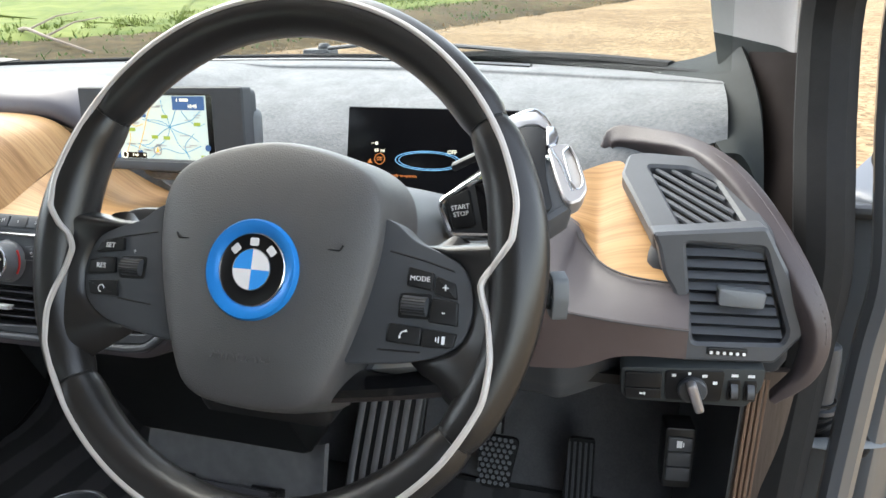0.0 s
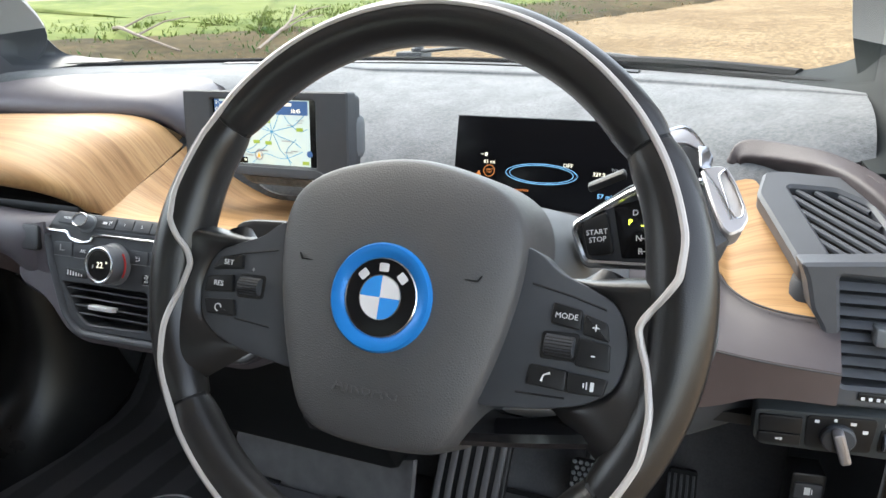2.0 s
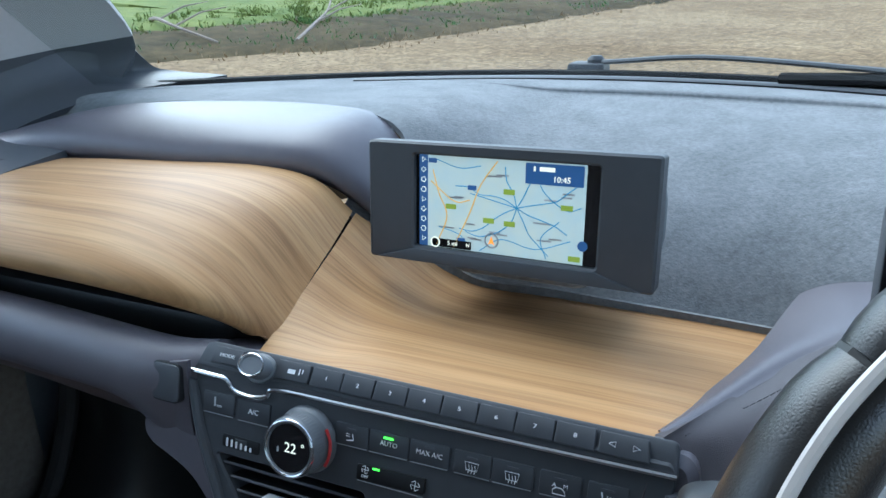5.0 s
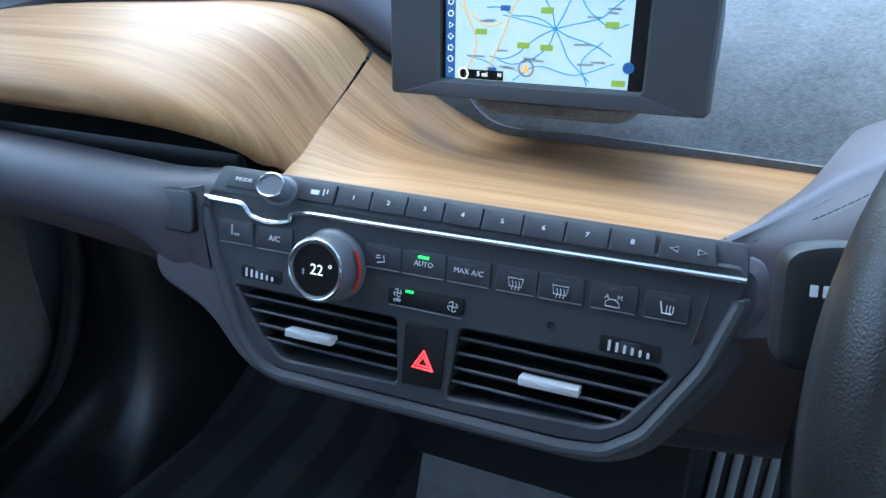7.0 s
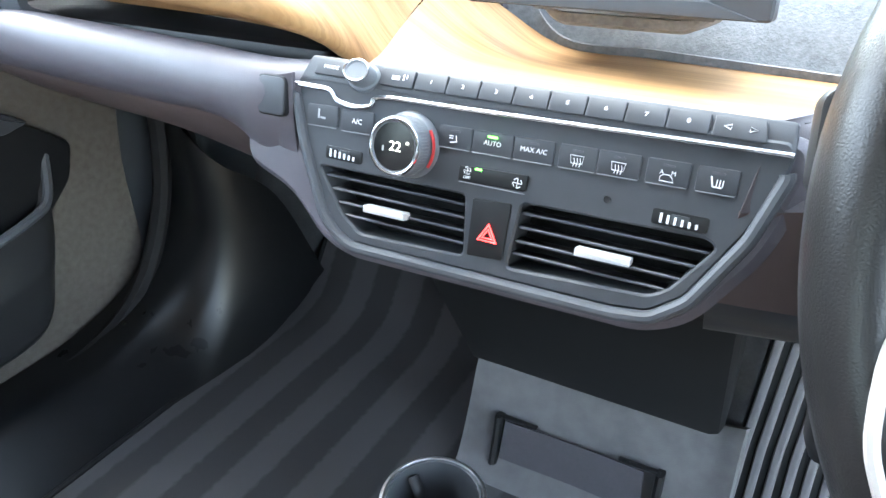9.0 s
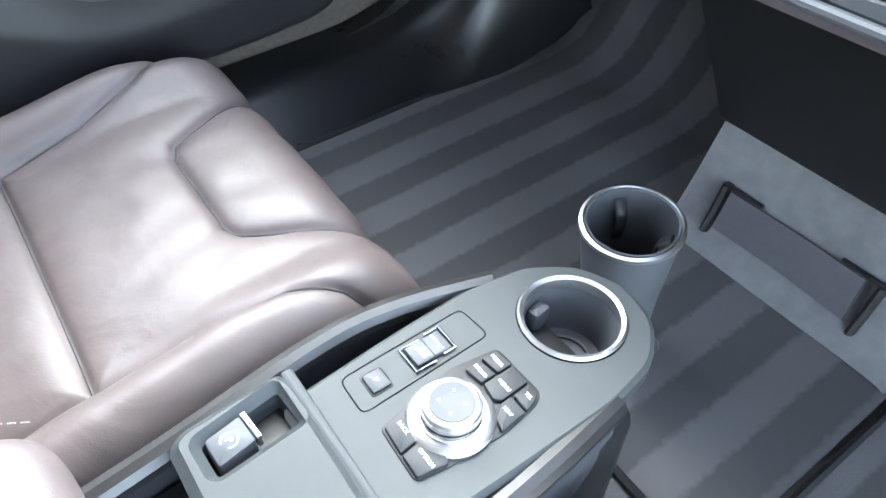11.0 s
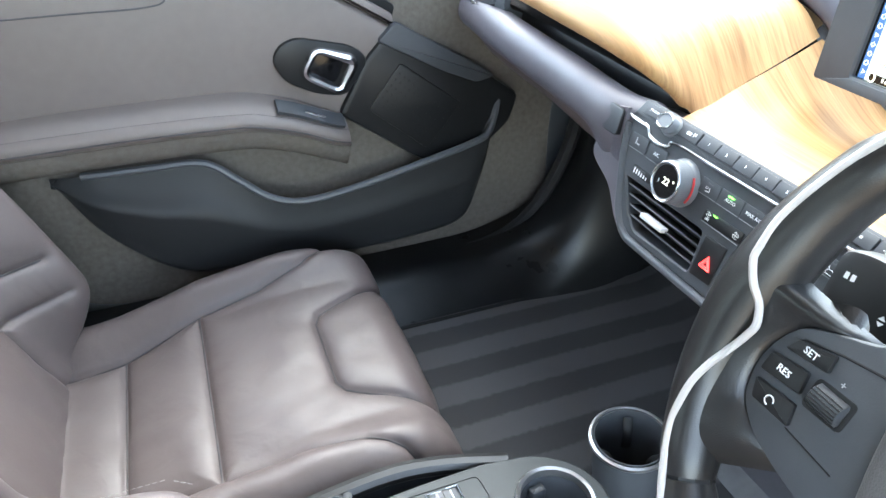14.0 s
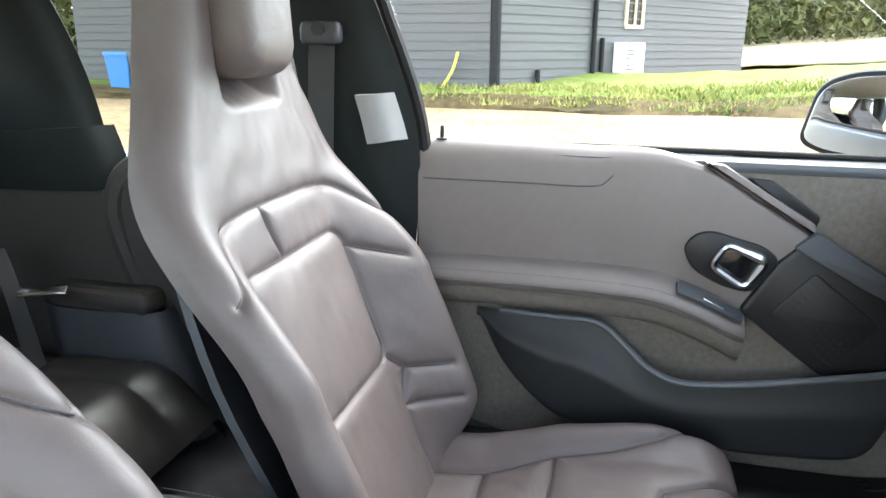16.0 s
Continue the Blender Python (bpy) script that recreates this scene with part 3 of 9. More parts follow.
def wheelie_bin(x, y, mat, label):
    root = thing("wheelie_bin", label, "bin", (x, y, 0), group="bins by the drive")
    m = Matrix.Translation((x, y, ground_z(x, y) - 0.01))
    lo, hi = rect(-0.24, -0.26, 0.24, 0.26, 0.04), rect(-0.3, -0.34, 0.3, 0.34, 0.05)
    k = len(lo)
    part("body", (put(m, [(*p, 0.06) for p in lo] + [(*p, 0.98) for p in hi]), [(i, (i + 1) % k, k + (i + 1) % k, k + i) for i in range(k)] + [tuple(range(k))[::-1]]), mat, root)
    part("lid", prism(rect(-0.32, -0.36, 0.32, 0.38, 0.05), 0.98, 1.07, m, 0.03), mat, root)
    for s in (-1, 1):
        part("wheel", lathe([(0.1, -0.03), (0.1, 0.03)], m @ Matrix.Translation((s * 0.27, -0.24, 0.1)) @ pose(0, 0, 0, 0, 90, 0), 16), RUBBER, root)


wheelie_bin(-15.3, -11.85, material("blue_bin", (0.03, 0.16, 0.42), 0.5, second=(0.04, 0.18, 0.46), scale=8), "blue plastic wheelie bin on the drive")
wheelie_bin(-15.25, -11.15, material("grey_bin", (0.05, 0.06, 0.07), 0.5, second=(0.06, 0.07, 0.08), scale=8), "dark grey plastic wheelie bin beside the blue one")


def hedge(name, x0, x1, y0, y1, h, n, label, seed):
    """A far thicket: stems and a mass of small leaf clumps with an uneven top."""
    rnd = random.Random(seed)
    vs, fs = [], []
    for _ in range(n):
        x, y = rnd.uniform(x0, x1), rnd.uniform(y0, y1)
        top = h * (0.65 + 0.5 * noise.noise((x * 0.35, y * 0.35, seed)))
        c = Vector((x, y, ground_z(x, y) + rnd.uniform(0, 1) ** 0.7 * top))
        for _ in range(3):
            a, b = (Vector((rnd.gauss(0, 1), rnd.gauss(0, 1), rnd.gauss(0, 1))).normalized() * rnd.uniform(0.15, 0.5) for _ in range(2))
            k = len(vs)
            vs += [c, c + a, c + b]
            fs.append((k, k + 1, k + 2))
    tagged(part(name, (vs, fs), LEAF, smooth=0), label, "hedge", kind="stuff")


hedge("hedge", -24, -19, -24, -14.5, 3.2, 5000, "tall olive-green hedge behind the bins", 1)
hedge("thicket", -60, -40, -2, 26, 7, 16000, "bare brown and olive thicket beyond the field", 2)
trunk = thing("tree", "dark trunked tree at the field edge", "tree", (-19, 33, 0))
part("trunk", tube([(-19, 33, 2), (-19.1, 33.1, 4), (-18.8, 33, 7)], [0.35, 0.28, 0.2], 10), BARK, trunk)
for a in range(6):
    d = Vector((math.cos(a * 1.05), math.sin(a * 1.05), 0.9))
    p = Vector((-18.9, 33, 5.2 + 0.3 * a))
    part("limb", tube([p, p + d * 1.2, p + d * 2.6 + Vector((0, 0, 0.6))], [0.12, 0.07, 0.02], 6), BARK, trunk)

# ---- the car's shell ----
XC, XD, XP = -0.611, -0.242, -0.98     # centre line, driver, passenger


def mirrored(pts):
    return [(2 * XC - p[0], p[1], p[2]) for p in pts]


def base_y(x):
    return 1.385 - 0.78 * (x - XC) ** 2


# floor pan and carpets
tagged(part("floor", join(block((-1.36, -1.7, 0.33), (0.14, 1.25, 0.425), 0.01)), CARPET), "dark grey moulded carpet floor", "floor", kind="structure")
tagged(part("firewall", sheet([[(-1.36, 0.98, 0.42), (-1.36, 1.12, 0.6), (-1.36, 1.2, 0.9)], [(XC, 1.0, 0.42), (XC, 1.14, 0.6), (XC, 1.2, 0.9)], [(0.14, 0.98, 0.42), (0.14, 1.12, 0.6), (0.14, 1.2, 0.9)]], 8, 12, 0.02, True), CARPET),
       "dark carpeted footwell front", "firewall", kind="structure")
tagged(part("roof", sheet([[(XC - 0.56, -1.7, 1.5), (XC - 0.6, -0.6, 1.54), (XC - 0.56, 0.36, 1.5)], [(XC, -1.7, 1.55), (XC, -0.6, 1.6), (XC, 0.42, 1.56)], [(XC + 0.56, -1.7, 1.5), (XC + 0.6, -0.6, 1.54), (XC + 0.56, 0.36, 1.5)]], 12, 16, 0.03), HEADLINER),
       "pale grey fabric headliner", "ceiling", kind="structure")
tagged(part("wall_rear", block((-1.3, -1.8, 0.4), (0.08, -1.7, 1.12), 0.02), CARPET_GREY), "dark tailgate trim", "wall", kind="structure")
WINDSCREEN = glass_material("laminated_glass", (0.87, 0.885, 0.875))
ws = [[(XC + dx, base_y(XC + dx) - 0.012, 1.112), (XC + dx * 0.93, 0.8 - 0.3 * dx * dx, 1.385), (XC + dx * 0.84, 0.4 - 0.1 * dx * dx, 1.545)] for dx in (-0.7, -0.35, 0, 0.35, 0.7)]
pane = tagged(part("windscreen", sheet(ws, 20, 16, 0.005), WINDSCREEN), "clear laminated windscreen", "windscreen", kind="structure")
pane.visible_shadow = False
tagged(part("windscreen_seal", tube([(XC + dx, base_y(XC + dx) - 0.002, 1.113) for dx in np.linspace(-0.71, 0.71, 40)], 0.007, 8), RUBBER), "black rubber windscreen seal", "seal", kind="structure")
cowl = [[(XC + dx, base_y(XC + dx) + o, z) for dx in np.linspace(-0.8, 0.8, 5)] for o, z in ((0.01, 1.095), (0.12, 1.07), (0.3, 1.03), (0.5, 0.95), (0.62, 0.8))]
tagged(part("bonnet", sheet(cowl, 12, 20, 0.02, True), GLOSS), "gloss black bonnet under the windscreen", "bonnet", kind="structure")

wiper = thing("windscreen_wiper", "black windscreen wiper parked at the foot of the glass", "wiper", (-0.687, 1.4, 1.11))
part("pivot", block((-0.715, 1.385, 1.1), (-0.655, 1.44, 1.129), 0.006), PLASTIC, wiper)
part("cap", lathe([(0.014, 0), (0.014, 0.012), (0.009, 0.018)], pose(-0.672, 1.405, 1.122), 16), PLASTIC, wiper)
part("arm", tube(curve_points([(-0.66, 1.4, 1.13), (-0.5, 1.37, 1.142), (-0.3, 1.3, 1.135), (-0.2, 1.255, 1.128)], 16), 0.008, 8, flat=0.5), PLASTIC, wiper)
part("blade", tube(curve_points([(-0.4, 1.33, 1.118), (-0.25, 1.28, 1.124), (-0.1, 1.19, 1.124), (0.02, 1.1, 1.12)], 16), 0.012, 8, flat=0.7), RUBBER, wiper)


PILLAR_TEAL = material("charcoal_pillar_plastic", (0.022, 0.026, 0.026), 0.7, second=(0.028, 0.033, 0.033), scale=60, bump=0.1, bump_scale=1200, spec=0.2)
PILLAR_FABRIC = material("pillar_fabric", (0.46, 0.445, 0.44), 0.9, second=(0.5, 0.485, 0.48), scale=150, bump=0.3, bump_scale=900, spec=0.2)
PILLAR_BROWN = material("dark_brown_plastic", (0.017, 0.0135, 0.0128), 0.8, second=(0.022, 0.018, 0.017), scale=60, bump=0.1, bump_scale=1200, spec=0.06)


def a_pillar(side):
    f = (lambda p: p) if side < 0 else mirrored
    keep, cut = (1.0, 5) if side < 0 else (0.3, 4)
    inner = [(-1.3, 1.02, 1.12), (-1.287, 1.045, 1.185), (-1.255, 0.9, 1.3), (-1.2, 0.62, 1.43), (-1.14, 0.36, 1.52)]
    mid = [(-1.37, 0.96, 1.1), (-1.36, 0.97, 1.17), (-1.33, 0.82, 1.29), (-1.27, 0.55, 1.42), (-1.2, 0.3, 1.5)]
    outer = [(-1.41, 0.84, 1.07), (-1.4, 0.84, 1.15), (-1.375, 0.72, 1.27), (-1.32, 0.45, 1.4), (-1.25, 0.2, 1.47)]
    outer = [tuple(Vector(p).lerp(Vector(q), keep)) for p, q in zip(mid, outer)]
    sel = lambda a, b: [f(curve_points(r, 20)[a:b]) for r in (inner, mid, outer)]
    name = "pillar_trim"
    lab = "lower A-pillar trim in dark charcoal plastic"
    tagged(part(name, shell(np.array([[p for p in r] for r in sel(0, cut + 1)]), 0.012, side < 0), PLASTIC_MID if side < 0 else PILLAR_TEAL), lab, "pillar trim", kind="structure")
    up = tagged(part(name, shell(np.array([[p for p in r] for r in sel(cut, 21)]), 0.012, side < 0), PILLAR_FABRIC), "upper A-pillar trim in pale grey fabric", "pillar trim", kind="structure")
    return up


a_pillar(-1)
a_pillar(1)
# roof rails above the side windows
for s in (-1, 1):
    rail = [(-1.25, 0.22, 1.48), (-1.24, -0.3, 1.5), (-1.23, -1.0, 1.49), (-1.2, -1.7, 1.44)]
    rail = rail if s < 0 else mirrored(rail)
    tagged(part("roof_rail", tube(curve_points(rail, 16), 0.045, 10), HEADLINER), "pale grey headliner edge over the door", "trim", kind="structure")

# ---- dashboard ----
dash = thing("dashboard", "dashboard topped with grey felt, wood and dark stitched leather", "dashboard", (XC, 0.9, 0.45))

felt_rows = []
for x, y0, z0 in ((-1.335, 0.93, 1.08), (-1.15, 0.955, 1.106), (-0.95, 0.95, 1.106), (-0.8, 0.94, 1.098), (-0.735, 0.885, 1.02), (-0.68, 0.868, 0.945), (-0.55, 0.868, 0.94), (-0.4, 0.868, 0.936), (-0.3, 0.85, 0.96), (-0.15, 0.84, 0.97), (-0.06, 0.82, 0.995), (0.02, 0.83, 1.04), (0.08, 0.84, 1.06)):
    y1, z1 = base_y(x) - 0.01, 1.112
    d = z1 - z0
    row = [(x, y0, z0), (x, y0 + (y1 - y0) * 0.1, z0 + d * 0.38), (x, y0 + (y1 - y0) * 0.25, z0 + d * 0.66), (x, y0 + (y1 - y0) * 0.45, z0 + d * 0.83), (x, y0 + (y1 - y0) * 0.64, z0 + d * 0.915), (x, y0 + (y1 - y0) * 0.7, z0 + d * 0.94), (x, y0 + (y1 - y0) * 0.74, z0 + d * 0.985), (x, y1, z1)]
    felt_rows.append(row)
part("felt_cover", sheet(felt_rows, 72, 40, 0.006), FELT, dash, "grey felt upper cover")
defrost = [[(x, base_y(x) - o, 1.1135 + z) for x in np.linspace(-1.0, -0.2, 5)] for o, z in ((0.075, 0), (0.06, 0.002), (0.045, 0))]
part("defrost_vent", sheet(defrost, 4, 30, 0.004, True), BLACK, dash, "narrow black demister slot")

band = []
for x, yb, zb, yt, zt in ((-1.34, 0.79, 1.03, 0.93, 1.07), (-1.2, 0.812, 1.058, 0.95, 1.1), (-1.0, 0.815, 1.062, 0.965, 1.11), (-0.88, 0.815, 1.066, 0.965, 1.109), (-0.82, 0.82, 1.06, 0.95, 1.102), (-0.775, 0.83, 1.03, 0.925, 1.07), (-0.735, 0.848, 0.985, 0.9, 1.02)):
    band.append([(x, yb + 0.012, zb - 0.012), (x, yb - 0.004, zb + 0.004), (x, yb + 0.005, zb + 0.026), (x, yb + 0.045, zb + (zt - zb) * 0.92 + 0.002), (x, yt - 0.03, zt + 0.003), (x, yt, zt)])
part("leather_band", sheet(band, 48, 24, 0.006), LEATHER_DASH, dash, "smooth dark aubergine leather band")

lid = [[(-1.17, 0.803, 1.05), (-1.142, 0.71, 1.054), (-1.13, 0.635, 1.044), (-1.128, 0.604, 1.026), (-1.13, 0.628, 1.01)],
       [(-1.09, 0.806, 1.054), (-1.08, 0.71, 1.058), (-1.075, 0.632, 1.046), (-1.075, 0.6, 1.028), (-1.075, 0.625, 1.012)],
       [(-1.0, 0.81, 1.057), (-1.0, 0.71, 1.06), (-1.0, 0.63, 1.046), (-1.0, 0.598, 1.028), (-1.0, 0.622, 1.012)],
       [(-0.89, 0.81, 1.061), (-0.89, 0.71, 1.06), (-0.885, 0.63, 1.042), (-0.88, 0.6, 1.024), (-0.88, 0.625, 1.009)],
       [(-0.825, 0.813, 1.052), (-0.82, 0.72, 1.044), (-0.81, 0.645, 1.024), (-0.8, 0.617, 1.008), (-0.8, 0.636, 0.996)],
       [(-0.789, 0.82, 1.022), (-0.7795, 0.768, 1.007), (-0.77, 0.715, 0.9925), (-0.76, 0.66, 0.976), (-0.757, 0.643, 0.965)]]
part("glovebox_lid", sheet(lid, 60, 40, 0.008), WOOD, dash, "open-pored pale eucalyptus wood lid")
shelf = [[(-0.786, 0.821, 1.02), (-0.7765, 0.768, 1.005), (-0.767, 0.715, 0.9905), (-0.757, 0.66, 0.974), (-0.754, 0.62, 0.961)],
         [(-0.735, 0.845, 0.978), (-0.73, 0.78, 0.973), (-0.722, 0.71, 0.968), (-0.71, 0.645, 0.966), (-0.705, 0.605, 0.964)],
         [(-0.675, 0.862, 0.943), (-0.67, 0.79, 0.948), (-0.665, 0.72, 0.957), (-0.66, 0.65, 0.968), (-0.655, 0.605, 0.972)],
         [(-0.58, 0.862, 0.9405), (-0.58, 0.79, 0.944), (-0.575, 0.72, 0.953), (-0.57, 0.65, 0.968), (-0.57, 0.605, 0.974)],
         [(-0.45, 0.862, 0.938), (-0.45, 0.79, 0.942), (-0.455, 0.72, 0.952), (-0.46, 0.65, 0.968), (-0.46, 0.605, 0.974)],
         [(-0.385, 0.862, 0.936), (-0.398, 0.79, 0.94), (-0.415, 0.72, 0.95), (-0.435, 0.65, 0.966), (-0.447, 0.605, 0.972)]]
part("wood_shelf", sheet(shelf, 60, 40, 0.008), WOOD_SLANT, dash, "pale eucalyptus wood tray sweeping down beside the screen")
part("shelf_back_strip", tube([(-0.68, 0.866, 0.948), (-0.55, 0.866, 0.946), (-0.37, 0.866, 0.942)], 0.006, 8), BLACK, dash)

roll = []
for x, dy, dz in ((-1.28, 0.018, 0.004), (-1.1, 0.0, 0.008), (-0.95, 0.0, 0.004), (-0.86, 0.0, 0.0), (-0.815, 0.002, -0.002), (-0.781, 0.014, -0.003)):
    dd = 0.05 * max(0.0, min(1.0, (x + 0.86) / 0.07))
    roll.append([(x, 0.632 + dy, 0.93 + dz), (x, 0.609 + dy, 0.97 + dz), (x, 0.592 + dy, 0.979 + dz), (x, 0.577 + dy, 0.974 + dz), (x, 0.571 + dy, 0.958 + dz), (x, 0.574 + dy, 0.944 + dz - dd * 0.4), (x, 0.592 + dy, 0.93 + dz - dd), (x, 0.66 + dy, 0.902 + dz - dd), (x, 0.76 + dy, 0.87 + dz - dd)])
part("leather_roll", sheet(roll, 40, 30, 0.006), LEATHER_DASH, dash, "padded dark leather knee roll with stitching")
for o in (0.0, 0.007):
    stitches([(x, 0.585 + o, 0.979 + z + 0.001) for x, z in ((-1.24, 0.006), (-1.1, 0.008), (-0.95, 0.004), (-0.86, 0.0), (-0.825, -0.001))], STITCH_DARK, dash)
part("roll_end", sheet([[(-0.845, 0.584, 0.970), (-0.845, 0.582, 0.953), (-0.845, 0.594, 0.934)], [(-0.81, 0.5785, 0.974), (-0.81, 0.576, 0.945), (-0.81, 0.582, 0.912)], [(-0.7835, 0.581, 0.979), (-0.7835, 0.577, 0.94), (-0.7835, 0.579, 0.89)]], 14, 14, 0.004), LEATHER_DASH, dash)
part("roll_seam", tube(curve_points([(-1.27, 0.607, 0.983), (-1.1, 0.5885, 0.987), (-0.95, 0.5885, 0.983), (-0.86, 0.5885, 0.979), (-0.82, 0.5905, 0.977)], 30), 0.0011, 6), STITCH_DARK, dash)
part("shelf_recess", block((-1.26, 0.645, 0.94), (-0.8, 0.86, 0.98), 0.01), BLACK, dash, "black open tray under the lid")
part("glovebox_panel", sheet([[(x, 0.577 + a, 0.95 + b), (x, 0.59 + a, 0.925 + b), (x, 0.625 + a * 1.3, 0.9 + b - c * 0.4), (x, 0.69 + a * 1.5, 0.875 + b - c), (x, 0.84, 0.85 + b - c)] for x, a, b, c in ((-1.3, 0.03, 0.005, -0.015), (-1.15, 0.002, 0.006, 0.0), (-1.0, 0.0, 0.004, 0.01), (-0.9, 0.0, 0.0, 0.025), (-0.83, 0.001, 0.0, 0.035), (-0.775, 0.018, 0.0, 0.04))], 40, 24, 0.006), LEATHER_BROWN, dash, "brown leather panel under the roll")
part("lower_cover", sheet([[(-1.3, 0.8, 0.845), (-1.3, 0.9, 0.835), (-1.3, 1.1, 0.82)], [(XC, 0.66, 0.835), (XC, 0.8, 0.825), (XC, 1.1, 0.8)], [(0.1, 0.66, 0.85), (0.1, 0.8, 0.83), (0.1, 1.1, 0.8)]], 10, 20, 0.01), BLACK, dash, "black underside panel")

crest = [(-0.448, 0.6, 0.988), (-0.41, 0.68, 0.982), (-0.355, 0.745, 0.996), (-0.29, 0.765, 1.01), (-0.242, 0.77, 1.012), (-0.19, 0.765, 1.01), (-0.12, 0.74, 1.004), (-0.0725, 0.715, 0.9915), (-0.0615, 0.705, 0.98), (-0.0468, 0.69, 0.966), (-0.032, 0.672, 0.961), (-0.017, 0.66, 0.959), (0.003, 0.654, 0.958), (0.042, 0.652, 0.957)]
brow = [(-0.452, 0.585, 0.975), (-0.4, 0.645, 0.978), (-0.35, 0.69, 0.99), (-0.29, 0.7, 1.0), (-0.242, 0.7, 1.0), (-0.19, 0.7, 0.998), (-0.125, 0.69, 0.985), (-0.08, 0.685, 0.974), (-0.068, 0.677, 0.963), (-0.052, 0.661, 0.952), (-0.037, 0.645, 0.948), (-0.016, 0.633, 0.947), (0.007, 0.627, 0.946), (0.042, 0.625, 0.945)]
face = [(-0.458, 0.572, 0.94), (-0.4, 0.595, 0.945), (-0.35, 0.62, 0.95), (-0.29, 0.63, 0.955), (-0.242, 0.632, 0.955), (-0.19, 0.63, 0.952), (-0.125, 0.62, 0.942), (-0.091, 0.605, 0.937), (-0.073, 0.602, 0.937), (-0.056, 0.6, 0.936), (-0.037, 0.598, 0.935), (-0.019, 0.597, 0.934), (0.005, 0.597, 0.933), (0.042, 0.6, 0.931)]
foot = [(-0.47, 0.585, 0.87), (-0.4, 0.6, 0.868), (-0.35, 0.61, 0.868), (-0.29, 0.612, 0.868), (-0.242, 0.613, 0.868), (-0.19, 0.612, 0.868), (-0.125, 0.608, 0.87), (-0.091, 0.604, 0.874), (-0.073, 0.601, 0.877), (-0.056, 0.6, 0.88), (-0.037, 0.599, 0.888), (-0.019, 0.598, 0.897), (0.005, 0.598, 0.901), (0.042, 0.598, 0.903)]
part("driver_cowl", sheet([crest, brow, face], 24, 110, 0.006), material("cowl_leather", (0.05, 0.041, 0.045), 0.52, second=(0.062, 0.053, 0.057), scale=60, bump=0.25, bump_scale=900, kind="grain", wear=0.06), dash, "dark leather cowl rising to the instrument display")
part("knee_panel", sheet([face, foot], 12, 80, 0.006), LEATHER_BROWN, dash, "brown leather knee panel")
crest_line = curve_points([tuple(0.45 * np.array(a) + 0.55 * np.array(b) + np.array((0, -0.001, 0.0045))) for a, b in zip(crest, brow)], 180)
crest_crease = curve_points([tuple(0.68 * np.array(a) + 0.32 * np.array(b) + np.array((0, -0.0005, 0.0035))) for a, b in zip(crest, brow)], 90)
part("crest_seam", tube(crest_crease[52:], 0.0011, 6), STITCH_DARK, dash)
part("face_seam", tube([tuple(np.array(p) + np.array((0, -0.0035, 0))) for p in curve_points(face, 60)[34:]], 0.001, 6), STITCH_DARK, dash)
stitches(crest_line[4:60], STITCH_DARK, dash)
stitches(crest_line[96:], STITCH_DARK, dash)
back_ = lambda p: 0.05 * min(1, max(0, (p[0] + 0.07) / 0.05))
low = [[(p[0], p[1] + 0.006 + back_(p), p[2] + 0.004) for p in foot], [(p[0], p[1] + 0.03 + back_(p), 0.84) for p in foot], [(p[0], p[1] + 0.06 + back_(p), 0.815) for p in foot], [(p[0], p[1] + 0.2, 0.81) for p in foot]]
part("knee_bolster", sheet(low, 16, 40, 0.006), PLASTIC, dash, "charcoal plastic panel under the column")
wood_top = [(-0.15, 0.765, 1.0), (-0.11, 0.775, 1.008), (-0.075, 0.795, 1.022), (-0.052, 0.805, 1.03), (-0.032, 0.805, 1.034), (-0.022, 0.79, 1.027), (-0.014, 0.775, 1.02), (-0.006, 0.76, 1.013)]
wood_foot = [(p[0], p[1] - 0.004, p[2] - 0.006) for p in crest[6:-1] + [(0.027, 0.653, 0.958)]]
wood_mid = [tuple(0.5 * np.array(a) + 0.5 * np.array(b) + np.array((0, 0.004, -0.004 + 0.16 * max(0.0, a[0] + 0.05)))) for a, b in zip(wood_top, wood_foot)]
part("wood_inlay", sheet([wood_top, wood_mid, wood_foot], 24, 40, 0.004, True), WOOD_SLANT, dash, "pale wood inlay beside the side vent")
part("corner_filler", block((-0.82, 0.85, 0.9), (-0.69, 0.93, 0.96), 0.01), BLACK, dash)
part("corner_filler", block((-0.82, 0.826, 0.94), (-0.765, 0.9, 1.012), 0.008), BLACK, dash)
wood_back = [(-0.8, 0.83, 1.03), (-0.787, 0.824, 1.015), (-0.735, 0.848, 0.972), (-0.675, 0.864, 0.938), (-0.58, 0.864, 0.935), (-0.45, 0.864, 0.933), (-0.37, 0.864, 0.931)]
felt_foot = [(-0.8, 0.94, 1.09), (-0.775, 0.915, 1.062), (-0.735, 0.88, 1.024), (-0.68, 0.864, 0.962), (-0.58, 0.864, 0.957), (-0.45, 0.864, 0.953), (-0.37, 0.864, 0.95)]
part("felt_skirt", sheet([wood_back, felt_foot], 6, 60, 0.004), FELT, dash, "grey felt meeting the wood tray")
